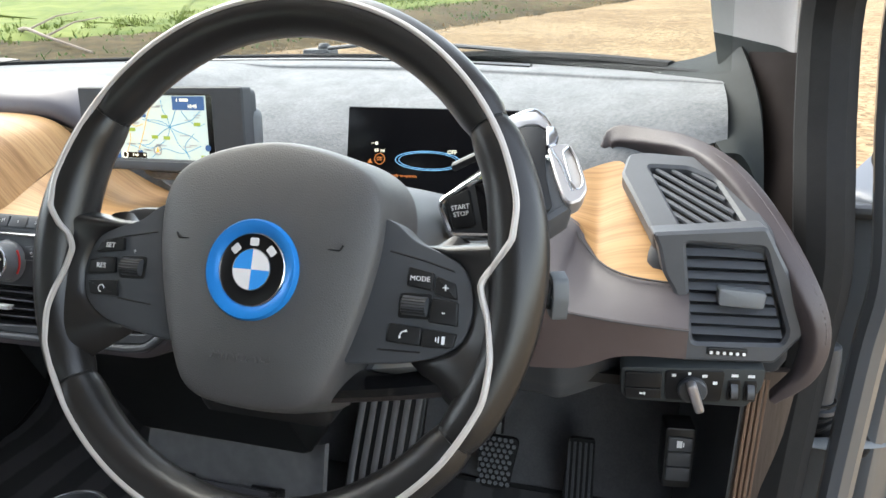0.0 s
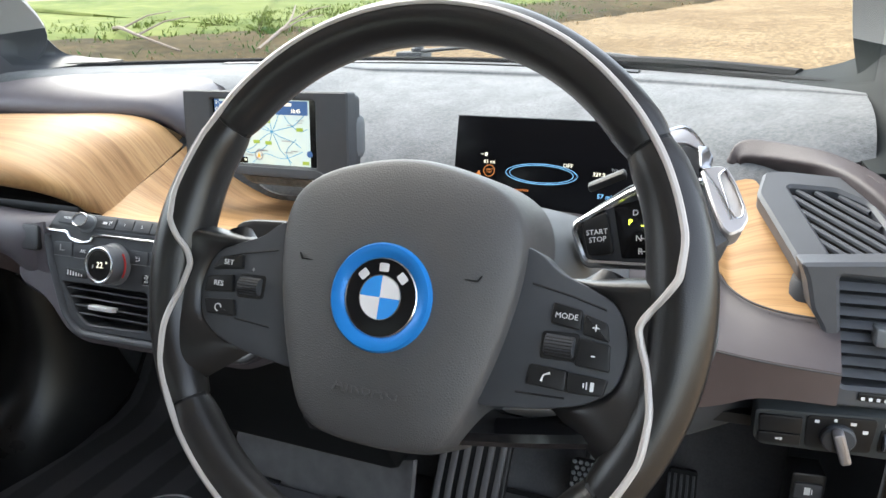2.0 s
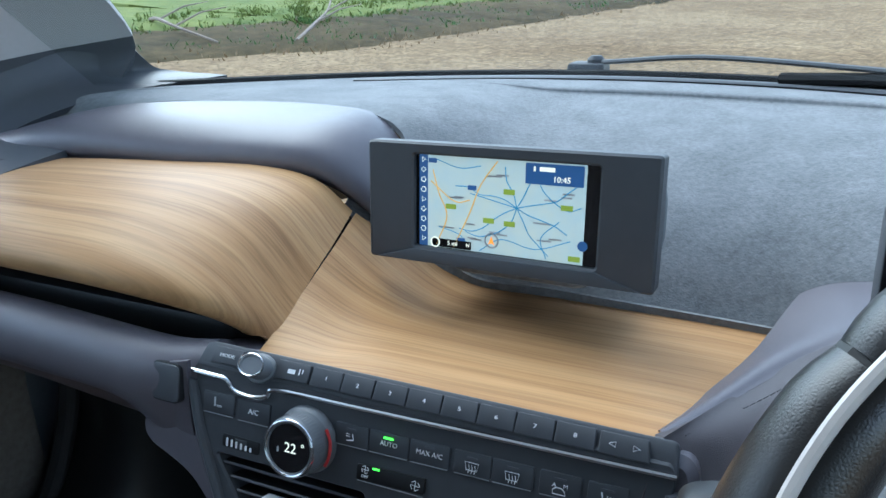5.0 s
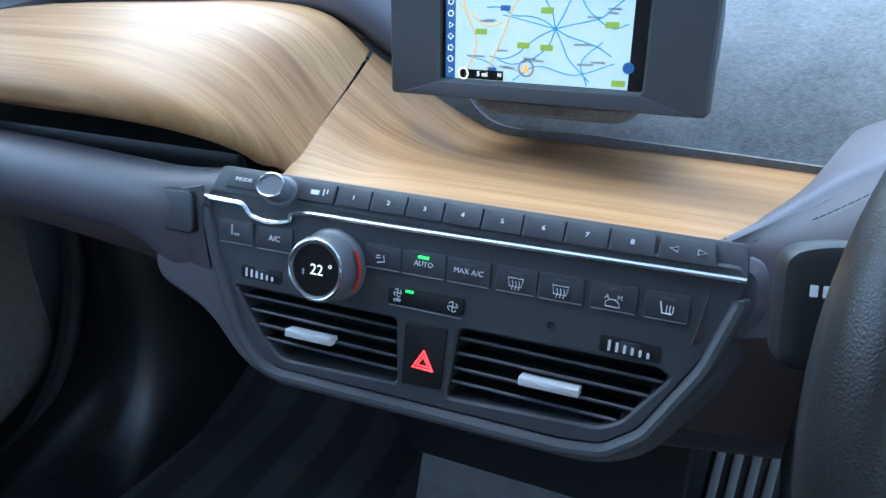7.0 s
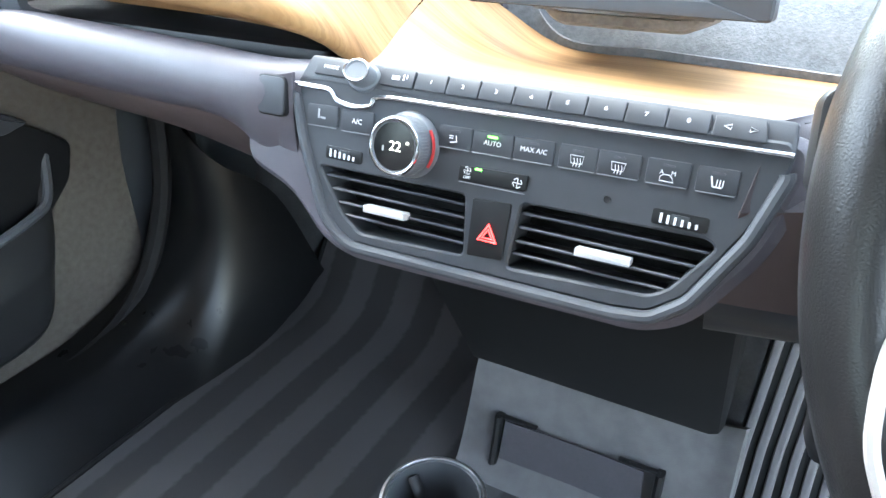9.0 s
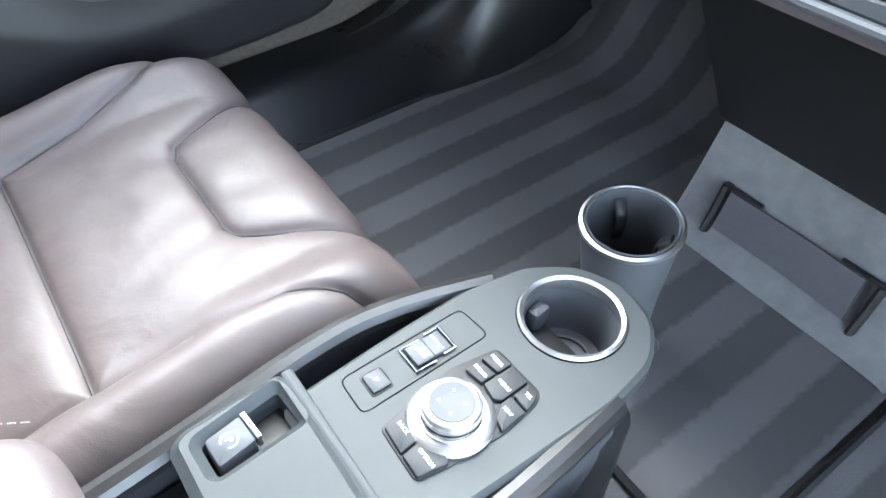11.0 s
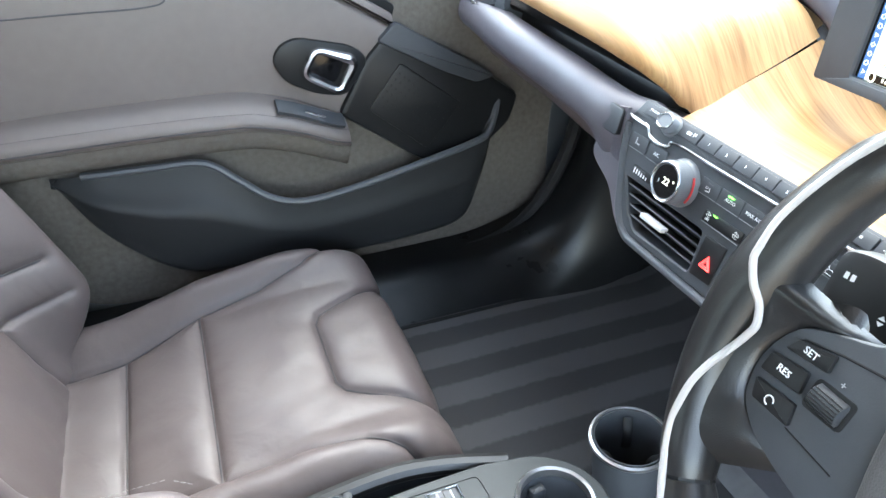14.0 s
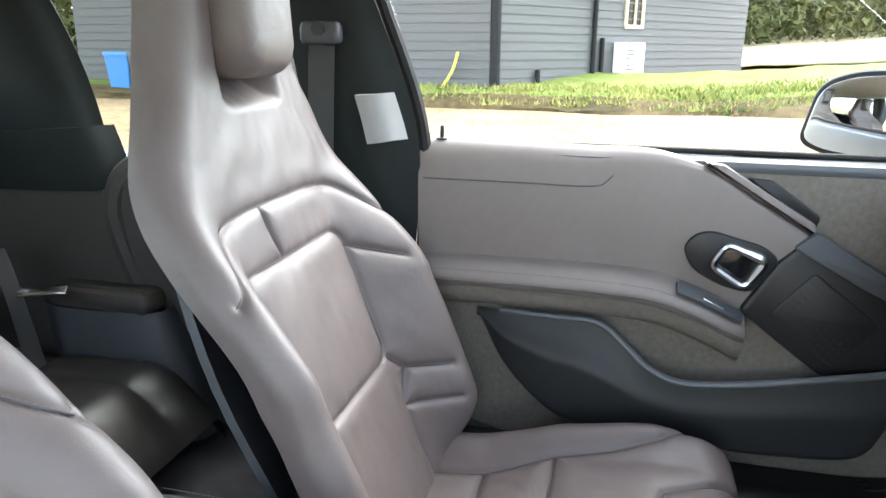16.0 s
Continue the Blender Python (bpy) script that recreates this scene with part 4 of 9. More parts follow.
part("cowl_flank", sheet([[(-0.458, 0.63, 0.966), (-0.43, 0.71, 0.962), (-0.402, 0.79, 0.96), (-0.35, 0.92, 0.984), (-0.27, 0.94, 1.0)], [(-0.452, 0.612, 0.984), (-0.425, 0.67, 0.981), (-0.385, 0.74, 0.989), (-0.335, 0.79, 1.003), (-0.28, 0.8, 1.011)], [(-0.449, 0.598, 0.986), (-0.418, 0.662, 0.981), (-0.375, 0.722, 0.989), (-0.335, 0.752, 1.0), (-0.28, 0.765, 1.01)]], 12, 40, 0.005), LEATHER_DASH, dash, "dark leather flank beside the wood tray")

# ---- steering wheel ----
MW = plane_at((-0.242, 0.3926, 1.0432), X, (0, 0.407, 0.9135))
wheel = thing("steering_wheel", "black leather steering wheel with silver inlay and blue-ringed roundel", "steering wheel", MW.translation)


def rim_point(a, r, w):
    return MW @ Vector((r * math.cos(a), r * math.sin(a), w))


def rim_part(name, a0, a1, grow, mat, label=""):
    n, sides = int((a1 - a0) * 26), 16
    vs, fs = [], []
    for i in range(n + 1):
        f = i / n
        a = a0 + (a1 - a0) * f
        end = min(1, min(f, 1 - f) * n / 1.5)
        ra, rb = (0.0155 + grow(a)) * (0.86 + 0.14 * end), (0.0165 + grow(a)) * (0.86 + 0.14 * end)
        for j in range(sides):
            t = 2 * math.pi * j / sides
            vs.append(rim_point(a, 0.1698 - grow(a) * 0.7 + ra * math.cos(t), rb * math.sin(t)))
    for i in range(n):
        fs += [(i * sides + j, i * sides + (j + 1) % sides, (i + 1) * sides + (j + 1) % sides, (i + 1) * sides + j) for j in range(sides)]
    fs += [tuple(range(sides))[::-1], tuple(range(n * sides, (n + 1) * sides))]
    return part(name, (vs, fs), mat, wheel, label)


thumb = lambda a: 0.0035 * math.exp(-((math.sin(a) - 0.1) / 0.28) ** 2)
g0, g1, gap = radians(34), radians(-35), 0.006
rim_part("rim", g0 + gap, math.pi - g0 - gap, lambda a: 0.0, LEATHER_BLACK)
rim_part("grip", math.pi - g0 + gap, math.pi - g1 - gap, thumb, LEATHER_BLACK)
rim_part("rim", math.pi - g1 + gap, 2 * math.pi + g1 - gap, lambda a: 0.0, LEATHER_BLACK)
rim_part("grip", 2 * math.pi + g1 + gap, 2 * math.pi + g0 - gap, thumb, LEATHER_BLACK)
part("rim_core", tube([rim_point(2 * math.pi * i / 90, 0.1698, 0) for i in range(90)], 0.0135, 10, True), BLACK, wheel)


def inlay(a):
    """The silver line: outer front of the rim, stepping inward beside the spokes."""
    e = math.degrees(math.asin(math.sin(a)))
    r = float(np.interp(e, (-60, -40, -25, -17, -10, -5, -1.5, 1, 4, 8, 15, 30, 60), (0.1755, 0.1745, 0.172, 0.1655, 0.157, 0.15, 0.1475, 0.151, 0.158, 0.1665, 0.1715, 0.1735, 0.1755)))
    g = thumb(a)
    c = min(0.95, max(-0.72, (r - 0.1698 + g * 0.7) / (0.0158 + g)))
    return rim_point(a, r, (0.0167 + g) * math.sqrt(1 - c * c) - 0.0004)


part("inlay", tube(curve_points([inlay(2 * math.pi * i / 180) for i in range(180)], 360, True), 0.0021, 8, True), STRIPE, wheel, "matt silver inlay line")

# airbag cover: a domed face, a crease and flanks that fall back
HUB = [(-0.066, 0.058), (-0.04, 0.07), (0, 0.0765), (0.04, 0.07), (0.066, 0.058), (0.0775, 0.04), (0.0785, 0.012), (0.0715, -0.026), (0.0585, -0.066), (0.0445, -0.0885), (0.02, -0.0955), (-0.02, -0.0955), (-0.0445, -0.0885), (-0.0585, -0.066), (-0.0715, -0.026), (-0.0785, 0.012), (-0.0775, 0.04)]
hub_line = [tuple(p) for p in curve_points([(x, y, 0) for x, y in HUB], 120, True)]
rings = [(1.09, -0.045), (1.075, -0.03), (1.05, -0.006), (1.02, 0.006), (1.003, 0.0092), (0.985, 0.0108), (0.95, 0.0125), (0.86, 0.0152), (0.72, 0.0182), (0.55, 0.0205), (0.36, 0.0218), (0.12, 0.0222)]
vs, fs, k = [], [], len(hub_line)
for s, w in rings:
    vs += [MW @ Vector((p[0] * s, (p[1] + 0.01) * s - 0.01, w)) for p in hub_line]
for r in range(len(rings) - 1):
    fs += [(r * k + i, r * k + (i + 1) % k, (r + 1) * k + (i + 1) % k, (r + 1) * k + i) for i in range(k)]
fs.append(tuple(range((len(rings) - 1) * k, len(rings) * k)))
hub = part("airbag_cover", (vs, fs), AIRBAG, wheel, "dark grey grained airbag cover", smooth=38)
lettering("AIRBAG", 0.0125, shift(MW, -0.002, -0.063, 0.0184) @ pose(0, 0, 0, -7), AIRBAG, hub, 0.0014)
for s in (-1, 1):
    part("clip_mark", tube(put(MW, [(s * 0.054 - 0.006, 0.012, 0.0188), (s * 0.054 - 0.004, 0.0085, 0.0188), (s * 0.054 + 0.004, 0.0085, 0.0188), (s * 0.054 + 0.006, 0.012, 0.0188)]), 0.0007, 5), BLACK, hub)
INK = material("black_enamel", (0.003, 0.003, 0.004), 0.3, second=(0.005, 0.005, 0.006), scale=40, spec=0.3)
EM = shift(MW, 0.001, -0.0085, 0.0212)
part("blue_ring", lathe([(0.0325, -0.004), (0.0325, 0.0025), (0.0312, 0.0045), (0.0285, 0.0044), (0.0245, 0.0022), (0.0235, 0.0015), (0.0235, -0.002)], EM, 64, False), BLUE, wheel, "bright blue plastic ring")
EM = shift(EM, 0, 0, -0.0042)
part("emblem_rim", lathe([(0.0237, 0.002), (0.0237, 0.0062), (0.0229, 0.0067), (0.0222, 0.005)], EM, 64, False), CHROME, wheel)
part("emblem", lathe([(0.0226, 0.002), (0.0226, 0.0058), (0.0205, 0.0062), (0.012, 0.0063)], EM, 64), INK, wheel, "black roundel with blue and white quarters")
for q in range(4):
    sector = [(0.0, 0.0)] + [(0.0132 * math.cos(radians(90 * q + a)), 0.0132 * math.sin(radians(90 * q + a))) for a in range(0, 91, 9)]
    part("quarter", prism(sector, 0.006, 0.0068, EM, 0), BLUE_PALE if q % 2 else WHITE, wheel)
part("quarter_ring", tube(put(EM, [(*p, 0.0066) for p in circle(0, 0, 0.0132, 48)]), 0.0004, 6, True), CHROME, wheel)
for a in (135, 90, 45):
    mm = shift(EM, 0.0178 * math.cos(radians(a)), 0.0178 * math.sin(radians(a)), 0.0058) @ pose(0, 0, 0, 0, 0, a - 90)
    part("emblem_mark", prism(rect(-0.0032, -0.0026, 0.0032, 0.0026, 0.0012), 0, 0.0005, mm, 0.0001), WHITE, wheel)

# spokes: leather flanges growing out of the rim, plastic key panels towards the hub
for s in (-1, 1):
    edge_in = curve_points([(0.104, 0.018, 0), (0.118, 0.0145, 0), (0.134, 0.0075, 0), (0.1415, -0.006, 0), (0.144, -0.021, 0), (0.1395, -0.04, 0), (0.124, -0.0515, 0), (0.1, -0.0555, 0)], 28)
    edge_out = curve_points([(0.152, 0.024, 0), (0.157, 0.019, 0), (0.163, 0.01, 0), (0.1645, -0.006, 0), (0.163, -0.03, 0), (0.1555, -0.054, 0), (0.146, -0.076, 0), (0.139, -0.085, 0)], 28)
    grid = []
    for i, (p, q) in enumerate(zip(edge_in, edge_out)):
        tip = max(0.0, 1 - i / 6, 1 - (28 - i) / 6) ** 2
        row = []
        for f, w in ((-0.12, 0.0), (0.0, 0.0042), (0.14, 0.0062), (0.4, 0.0085), (0.7, 0.0112), (1.0, 0.0125)):
            c = p + (q - p) * f
            row.append(tuple(MW @ Vector((s * c[0], c[1], w - 0.016 * tip))))
        grid.append(row)
    part("spoke_flange", shell(np.array(grid), 0.016, s < 0), LEATHER_BLACK, wheel, "black leather grip flange", smooth=60)
    p = [(s * 0.064, 0.036), (s * 0.088, 0.031), (s * 0.1, 0.02), (s * 0.118, 0.014), (s * 0.134, 0.007), (s * 0.141, -0.006), (s * 0.1435, -0.021), (s * 0.139, -0.04), (s * 0.124, -0.051), (s * 0.1, -0.0575), (s * 0.06, -0.0625)]
    panel = part("key_panel", prism(rounded(ccw(p), 0.008, 4), -0.02, 0.0042, MW, 0.002), PLASTIC, wheel)
    part("panel_groove", tube(put(MW, [(s * 0.086, 0.012, 0.0041), (s * 0.11, 0.0075, 0.0041), (s * 0.129, 0.0025, 0.0041)]), 0.0006, 5), BLACK, panel)
    part("panel_groove", tube(put(MW, [(s * 0.084, -0.0385 if s < 0 else -0.05, 0.0041), (s * 0.112, -0.0365 if s < 0 else -0.049, 0.0041)]), 0.0006, 5), BLACK, panel)


def key(outline, text, size, w=0.0036, h=0.003, mat=BLACK, dim=LETTER):
    o = rounded(ccw(outline), 0.0014, 3)
    k = part("key", prism(o, w, w + h, MW, 0.0009), mat, wheel)
    u, v = (sum(q[i] for q in outline) / len(outline) for i in (0, 1))
    if text:
        lettering(text, size, shift(MW, u, v, w + h + 0.0001), dim, k)
    return k


key([(-0.1335, -0.006), (-0.1298, 0.0018), (-0.1112, 0.006), (-0.1103, -0.0031)], "SET", 0.005)
key([(-0.1382, -0.0218), (-0.1376, -0.0112), (-0.1169, -0.008), (-0.1151, -0.0194)], "RES", 0.005)
k = key([(-0.1372, -0.0262), (-0.1135, -0.0242), (-0.1108, -0.0352), (-0.1335, -0.0358)], "", 0)
part("icon", tube(put(MW, [(-0.1245 + 0.0024 * math.cos(a / 10), -0.031 + 0.0024 * math.sin(a / 10), 0.0067) for a in range(0, 50, 4)]), 0.0004, 4), LETTER, k)
key([(0.0995, -0.0087), (0.1162, -0.0108), (0.1165, 0.0004), (0.0999, 0.0032)], "MODE", 0.0046)
key([(0.1178, -0.0128), (0.1328, -0.015), (0.1307, -0.0049), (0.118, -0.0012)], "+", 0.008)
key([(0.1155, -0.03), (0.1345, -0.031), (0.1334, -0.0162), (0.1165, -0.0146)], "-", 0.008)
k = key([(0.0895, -0.0444), (0.112, -0.0452), (0.112, -0.0337), (0.0909, -0.0328)], "", 0)
part("icon", tube(curve_points(put(MW, [(0.0985, -0.0415, 0.0068), (0.0995, -0.038, 0.0068), (0.103, -0.0365, 0.0068)]), 8), [0.0009, 0.0007, 0.0005, 0.0005, 0.0005, 0.0005, 0.0006, 0.0007, 0.0009], 5), LETTER, k)
k = key([(0.1128, -0.0455), (0.1328, -0.0444), (0.1345, -0.0352), (0.1126, -0.034)], "", 0)
bars([(0.1215, -0.0412, 0.1222, -0.0385), (0.1232, -0.0418, 0.1239, -0.0378), (0.1255, -0.0425, 0.1275, -0.0375)], shift(MW, 0, 0, 0.0067), LETTER, k, "icon")
for u, v in ((-0.1025, -0.0142), (0.1058, -0.0208)):
    part("roller_bezel", prism(rounded([(u - 0.0108, v - 0.0085), (u + 0.0108, v - 0.0075), (u + 0.0108, v + 0.0085), (u - 0.0108, v + 0.0075)], 0.003), 0.0036, 0.0046, MW, 0.0005), BLACK, wheel, "bevelled roller surround")
    roller = part("roller", tube(put(MW, [(u - 0.0085, v, 0.0035), (u - 0.0078, v, 0.0035), (u + 0.0078, v, 0.0035), (u + 0.0085, v, 0.0035)]), [0.005, 0.0062, 0.0062, 0.005], 18), PLASTIC, wheel)
    part("ridge", join(*[tube(put(MW, [(u - 0.0076, v + 0.0061 * math.sin(a), 0.0035 + 0.0061 * math.cos(a)), (u + 0.0076, v + 0.0061 * math.sin(a), 0.0035 + 0.0061 * math.cos(a))]), 0.0005, 5) for a in (-0.75, -0.45, -0.15, 0.15, 0.45, 0.75)]), BLACK, roller)
lettering("+", 0.005, shift(MW, -0.1025, -0.0032, 0.0044), LETTER_DIM, wheel)
# lower edge of the spoke and the column shroud
part("spoke_brace", tube(curve_points(put(MW, [(0.03, -0.083, -0.022), (0.09, -0.073, -0.022), (0.14, -0.062, -0.012)]), 12), 0.016, 12, flat=0.55), GLOSS, wheel)
column = thing("steering_column", "charcoal steering column shroud behind the wheel", "steering column", (XD, 0.55, 0.95))
col = []
for w, sx, up_, dn in ((-0.03, 0.076, 0.058, -0.085), (-0.06, 0.084, 0.066, -0.09), (-0.12, 0.092, 0.074, -0.09), (-0.2, 0.101, 0.084, -0.085), (-0.27, 0.108, 0.0905, -0.08), (-0.318, 0.111, 0.093, -0.07)):
    mid, half = (up_ + dn) / 2, (up_ - dn) / 2
    col.append([tuple(MW @ Vector((sx * math.copysign(abs(math.cos(a)) ** 0.6, math.cos(a)), mid + half * math.copysign(abs(math.sin(a)) ** 0.7, math.sin(a)), w))) for a in (2 * math.pi * j / 16 for j in range(17))])
part("shroud", sheet(col, 20, 64, 0.004, True), PLASTIC_GREY, column, "smooth grey upper column shroud")
part("lower_shroud", block((-0.4, 0.5, 0.835), (-0.262, 0.62, 0.93), 0.014), BLACK, column, "dark lower column casing")

# stalk left and right of the column
st = thing("indicator_stalk", "black indicator stalk with white symbols", "stalk", (-0.385, 0.49, 1.02))
ms = plane_at((-0.386, 0.482, 1.022), (1, 0.1, 0.05), (0, 0.35, 0.94))
part("paddle", prism(rounded([(-0.045, -0.022), (0.01, -0.024), (0.034, -0.008), (0.022, 0.014), (0.006, 0.023), (-0.03, 0.024), (-0.045, 0.02)], 0.008), -0.014, 0.006, ms, 0.005), BLACK, st)
part("neck", tube([ms @ Vector((0.01, -0.004, -0.006)), ms @ Vector((0.055, -0.012, -0.004)), ms @ Vector((0.085, -0.015, -0.004))], [0.014, 0.01, 0.012], 10), PLASTIC, st)
def flat_arrow(u, v, d):
    v += 0.006
    o = [(-d * 0.0042, 0.0), (0.0, 0.0028), (0.0, 0.0012), (d * 0.003, 0.0012), (d * 0.003, -0.0012), (0.0, -0.0012), (0.0, -0.0028)]
    return tube(put(shift(ms, u, v, 0.0064), [(*q, 0) for q in o]), 0.0004, 4, True)


part("arrow", join(flat_arrow(-0.004, 0.0045, 1), flat_arrow(0.0055, 0.0015, -1)), LETTER, st)
lettering("R", 0.0045, shift(ms, 0.0035, 0.0135, 0.0062), LETTER, st)
lettering("L", 0.0045, shift(ms, -0.0015, 0.0035, 0.0062), LETTER, st)
lettering("P", 0.0048, shift(ms, 0.0005, -0.0065, 0.0062), LETTER, st)
bars([(-0.036, 0.005, -0.0335, 0.009), (-0.032, 0.005, -0.0295, 0.009)], shift(ms, 0, 0, 0.0062), LETTER, st, "mark")
part("mark", join(prism([(-0.0095, -0.013), (-0.0055, -0.013), (-0.0075, -0.0105)], 0, 0.0003, shift(ms, 0.001, 0.007, 0.0062), 0), prism([(-0.0095, -0.0145), (-0.0055, -0.0145), (-0.0075, -0.017)], 0, 0.0003, shift(ms, 0.001, 0.007, 0.0062), 0)), LETTER, st)
st = thing("wiper_stalk", "black wiper stalk tip with a printed end button", "stalk", (-0.062, 0.5, 0.99))
part("lever", tube([(-0.15, 0.505, 0.995), (-0.1, 0.5, 0.995), (-0.066, 0.498, 0.994)], [0.008, 0.009, 0.012], 10), BLACK, st)
mt = plane_at((-0.062, 0.498, 0.993), (0.35, -0.94, 0), Z)
part("tip", prism(rounded([(-0.009, -0.018), (0.006, -0.018), (0.011, 0), (0.008, 0.016), (-0.009, 0.018)], 0.004), -0.006, 0.006, mt, 0.002), PLASTIC_GREY, st)
lettering("AUTO", 0.0038, shift(mt, 0, 0.001, 0.0063), LETTER, st)

# drive selector
sel = thing("drive_selector", "column drive selector with start button and chrome rocker", "gear selector", (-0.12, 0.52, 1.06))
me_ = plane_at((-0.128, 0.504, 1.058), (1, -0.06, 0.12), (0, 0.3, 0.95))
ol = [(-0.031, 0.006), (0.012, 0.033), (0.056, 0.036), (0.056, -0.012), (0.03, -0.026), (-0.022, -0.026)]
part("bezel", prism(rounded(ccw(ol), 0.006, 4), -0.045, 0.0, me_, 0.003), PLASTIC, sel)
part("chrome_frame", tube(put(me_, [(*q, 0.0005) for q in rounded(ccw([(-0.028, 0.004), (0.014, 0.028), (0.06, 0.033), (0.06, -0.02), (0.03, -0.024), (-0.02, -0.022)]), 0.005, 4)]), 0.0028, 8, True), CHROME, sel, "satin chrome frame")
part("display", prism(rounded(ccw([(0.0, 0.017), (0.05, 0.03), (0.05, -0.018), (0.006, -0.019)]), 0.002), 0, 0.001, me_, 0.0003), GLOSS, sel, "black glass selector display")
b = part("start_button", prism(rounded(ccw([(-0.022, 0.006), (-0.004, 0.014), (0.001, -0.016), (-0.017, -0.018)]), 0.004), 0, 0.0035, me_, 0.0012), BLACK, sel)
lettering("START\nSTOP", 0.0052, shift(me_, -0.0105, -0.0035, 0.0037) @ pose(0, 0, 0, 0, 0, 6), LETTER, b)
YEL = material("lit_yellow_green", (0.75, 1.0, 0.08), 0.4, emit=0.9)
for i, ch in enumerate("DPNR"):
    lettering(ch, 0.0058, shift(me_, 0.0145 + (0.0006 if ch != "P" else -0.004) + 0.0012 * i, 0.0125 - 0.0088 * i + (0.0022 if ch == "P" else 0), 0.0012), YEL if ch == "P" else LETTER, sel)
    part("dash_mark", prism(rect(0.019, 0.0125 - 0.0088 * i - 0.0003, 0.024, 0.0125 - 0.0088 * i + 0.0004, 0.0001, 1), 0.001, 0.0013, me_, 0), YEL if ch == "P" else LETTER, sel, smooth=0)
lever_m = plane_at((-0.075, 0.513, 1.1), (0.8934, 0.4346, 0.1143), (-0.407, 0.6747, 0.6158))
body_o = rounded(ccw([(-0.0203, 0.0369), (-0.0064, 0.041), (0.0014, 0.0415), (0.006, 0.0345), (0.0085, 0.02), (0.0098, 0.01), (0.012, -0.006), (0.01, -0.03), (0.004, -0.05), (-0.0158, -0.0586), (-0.0341, -0.0631), (-0.036, 0.02)]), 0.005, 4)
part("lever_body", prism(body_o, -0.028, -0.002, lever_m, 0.005), PLASTIC, sel, "dark grey lever body")
part("lever_cap", prism(rounded(ccw([(-0.03, 0.02), (-0.012, 0.027), (0.001, 0.025), (0.0055, 0.014), (-0.001, 0.003), (-0.008, -0.02), (-0.012, -0.05), (-0.032, -0.056)]), 0.005, 4), -0.003, 0.0012, lever_m, 0.001), BLACK, sel, "black lever face")
part("lever_band", prism(rounded(ccw([(-0.022, 0.0355), (-0.006, 0.0398), (0.0012, 0.04), (0.0058, 0.033), (0.008, 0.0205), (0.004, 0.0205), (0.0, 0.0262), (-0.008, 0.0285), (-0.022, 0.0245)]), 0.003, 4), -0.01, 0.0018, lever_m, 0.001), SATIN_METAL, sel, "satin metal band")
part("lever_bar", tube([lever_m @ Vector(p) for p in curve_points([(-0.022, 0.0368, 0.0005), (-0.0064, 0.0412, 0.0005), (0.0014, 0.0415, 0.0005), (0.0062, 0.0345, 0.0008), (0.0088, 0.0205, 0.001)], 24)], 0.0014, 8), CHROME, sel, "polished chrome top edge")
part("lever_bridge", prism(rounded(ccw([(0.0045, 0.0225), (0.0114, 0.0205), (0.0112, 0.0102), (0.006, 0.0015), (-0.0008, 0.0035)]), 0.002, 3), -0.008, 0.0032, lever_m, 0.0015), CHROME, sel, "polished chrome bridge")
ring_o = rounded(ccw([(0.0, 0.003), (0.0076, 0.0045), (0.0164, 0.0035), (0.0188, -0.011), (0.0182, -0.0292), (0.0162, -0.0405), (0.009, -0.0482), (0.0004, -0.0502), (-0.0026, -0.0443), (-0.0022, -0.0229)]), 0.003, 4)
hole_o = rounded(ccw([(0.0096, -0.0038), (0.0158, 0.0006), (0.0172, -0.0129), (0.0162, -0.0305), (0.013, -0.0376), (0.0084, -0.0388), (0.0068, -0.0323)]), 0.002, 3)
part("rocker", ring_plate(ring_o, [hole_o], -0.012, 0.0022, lever_m, 0.0012), SATIN_METAL, sel, "satin metal rocker")
part("rocker_face", prism(hole_o, -0.008, -0.0005, lever_m, 0.0005), STRIPE, sel, "matt grey rocker recess")
part("rocker_edge", tube([lever_m @ Vector(p) for p in curve_points([(0.002, 0.0012, 0.002), (0.0048, -0.0168, 0.0022), (0.0053, -0.0397, 0.002)], 14)], 0.0011, 8), CHROME, sel, "polished chrome edge")
part("rocker_edge", tube([lever_m @ Vector((u, v, 0.0018)) for u, v in hole_o], 0.0006, 6, True), CHROME, sel)
part("park_button", block((-0.014, -0.004, 0), (0.014, 0.004, 0.006), 0.002, plane_at((-0.135, 0.517, 1.088), (1, 0, 0.5), (0, 0.9, 0.3))), BLACK, sel)

# ---- instrument display ----
clu = thing("instrument_display", "flat black instrument display showing range and trip figures", "display", (XD, 0.76, 1.0))
mc = plane_at((-0.2375, 0.738, 1.05), X, (0, 0.25, 1))
part("housing", prism(rect(-0.0985, -0.0505, 0.0985, 0.0495, 0.003), -0.022, -0.001, mc, 0.002), PLASTIC, clu)
part("screen", prism(rect(-0.0975, -0.0495, 0.0975, 0.0485, 0.002), -0.001, 0.001, mc, 0.0005), material("display_glass", (0.004, 0.004, 0.005), 0.18, second=(0.006, 0.006, 0.007), scale=30, spec=0.12), clu, "gloss black glass face")
part("edge", tube(put(mc, [(-0.098, 0.049, 0), (0.098, 0.049, 0)]), 0.0008, 6), PLASTIC_GREY, clu)
part("stand", block((XD - 0.06, 0.735, 0.98), (XD + 0.06, 0.775, 1.03), 0.01), PLASTIC, clu)
LIT = material("lit_white", (0.7, 0.68, 0.55), 0.5, emit=0.35)
LIT_BLUE = material("lit_blue", (0.14, 0.36, 0.62), 0.5, emit=0.35)
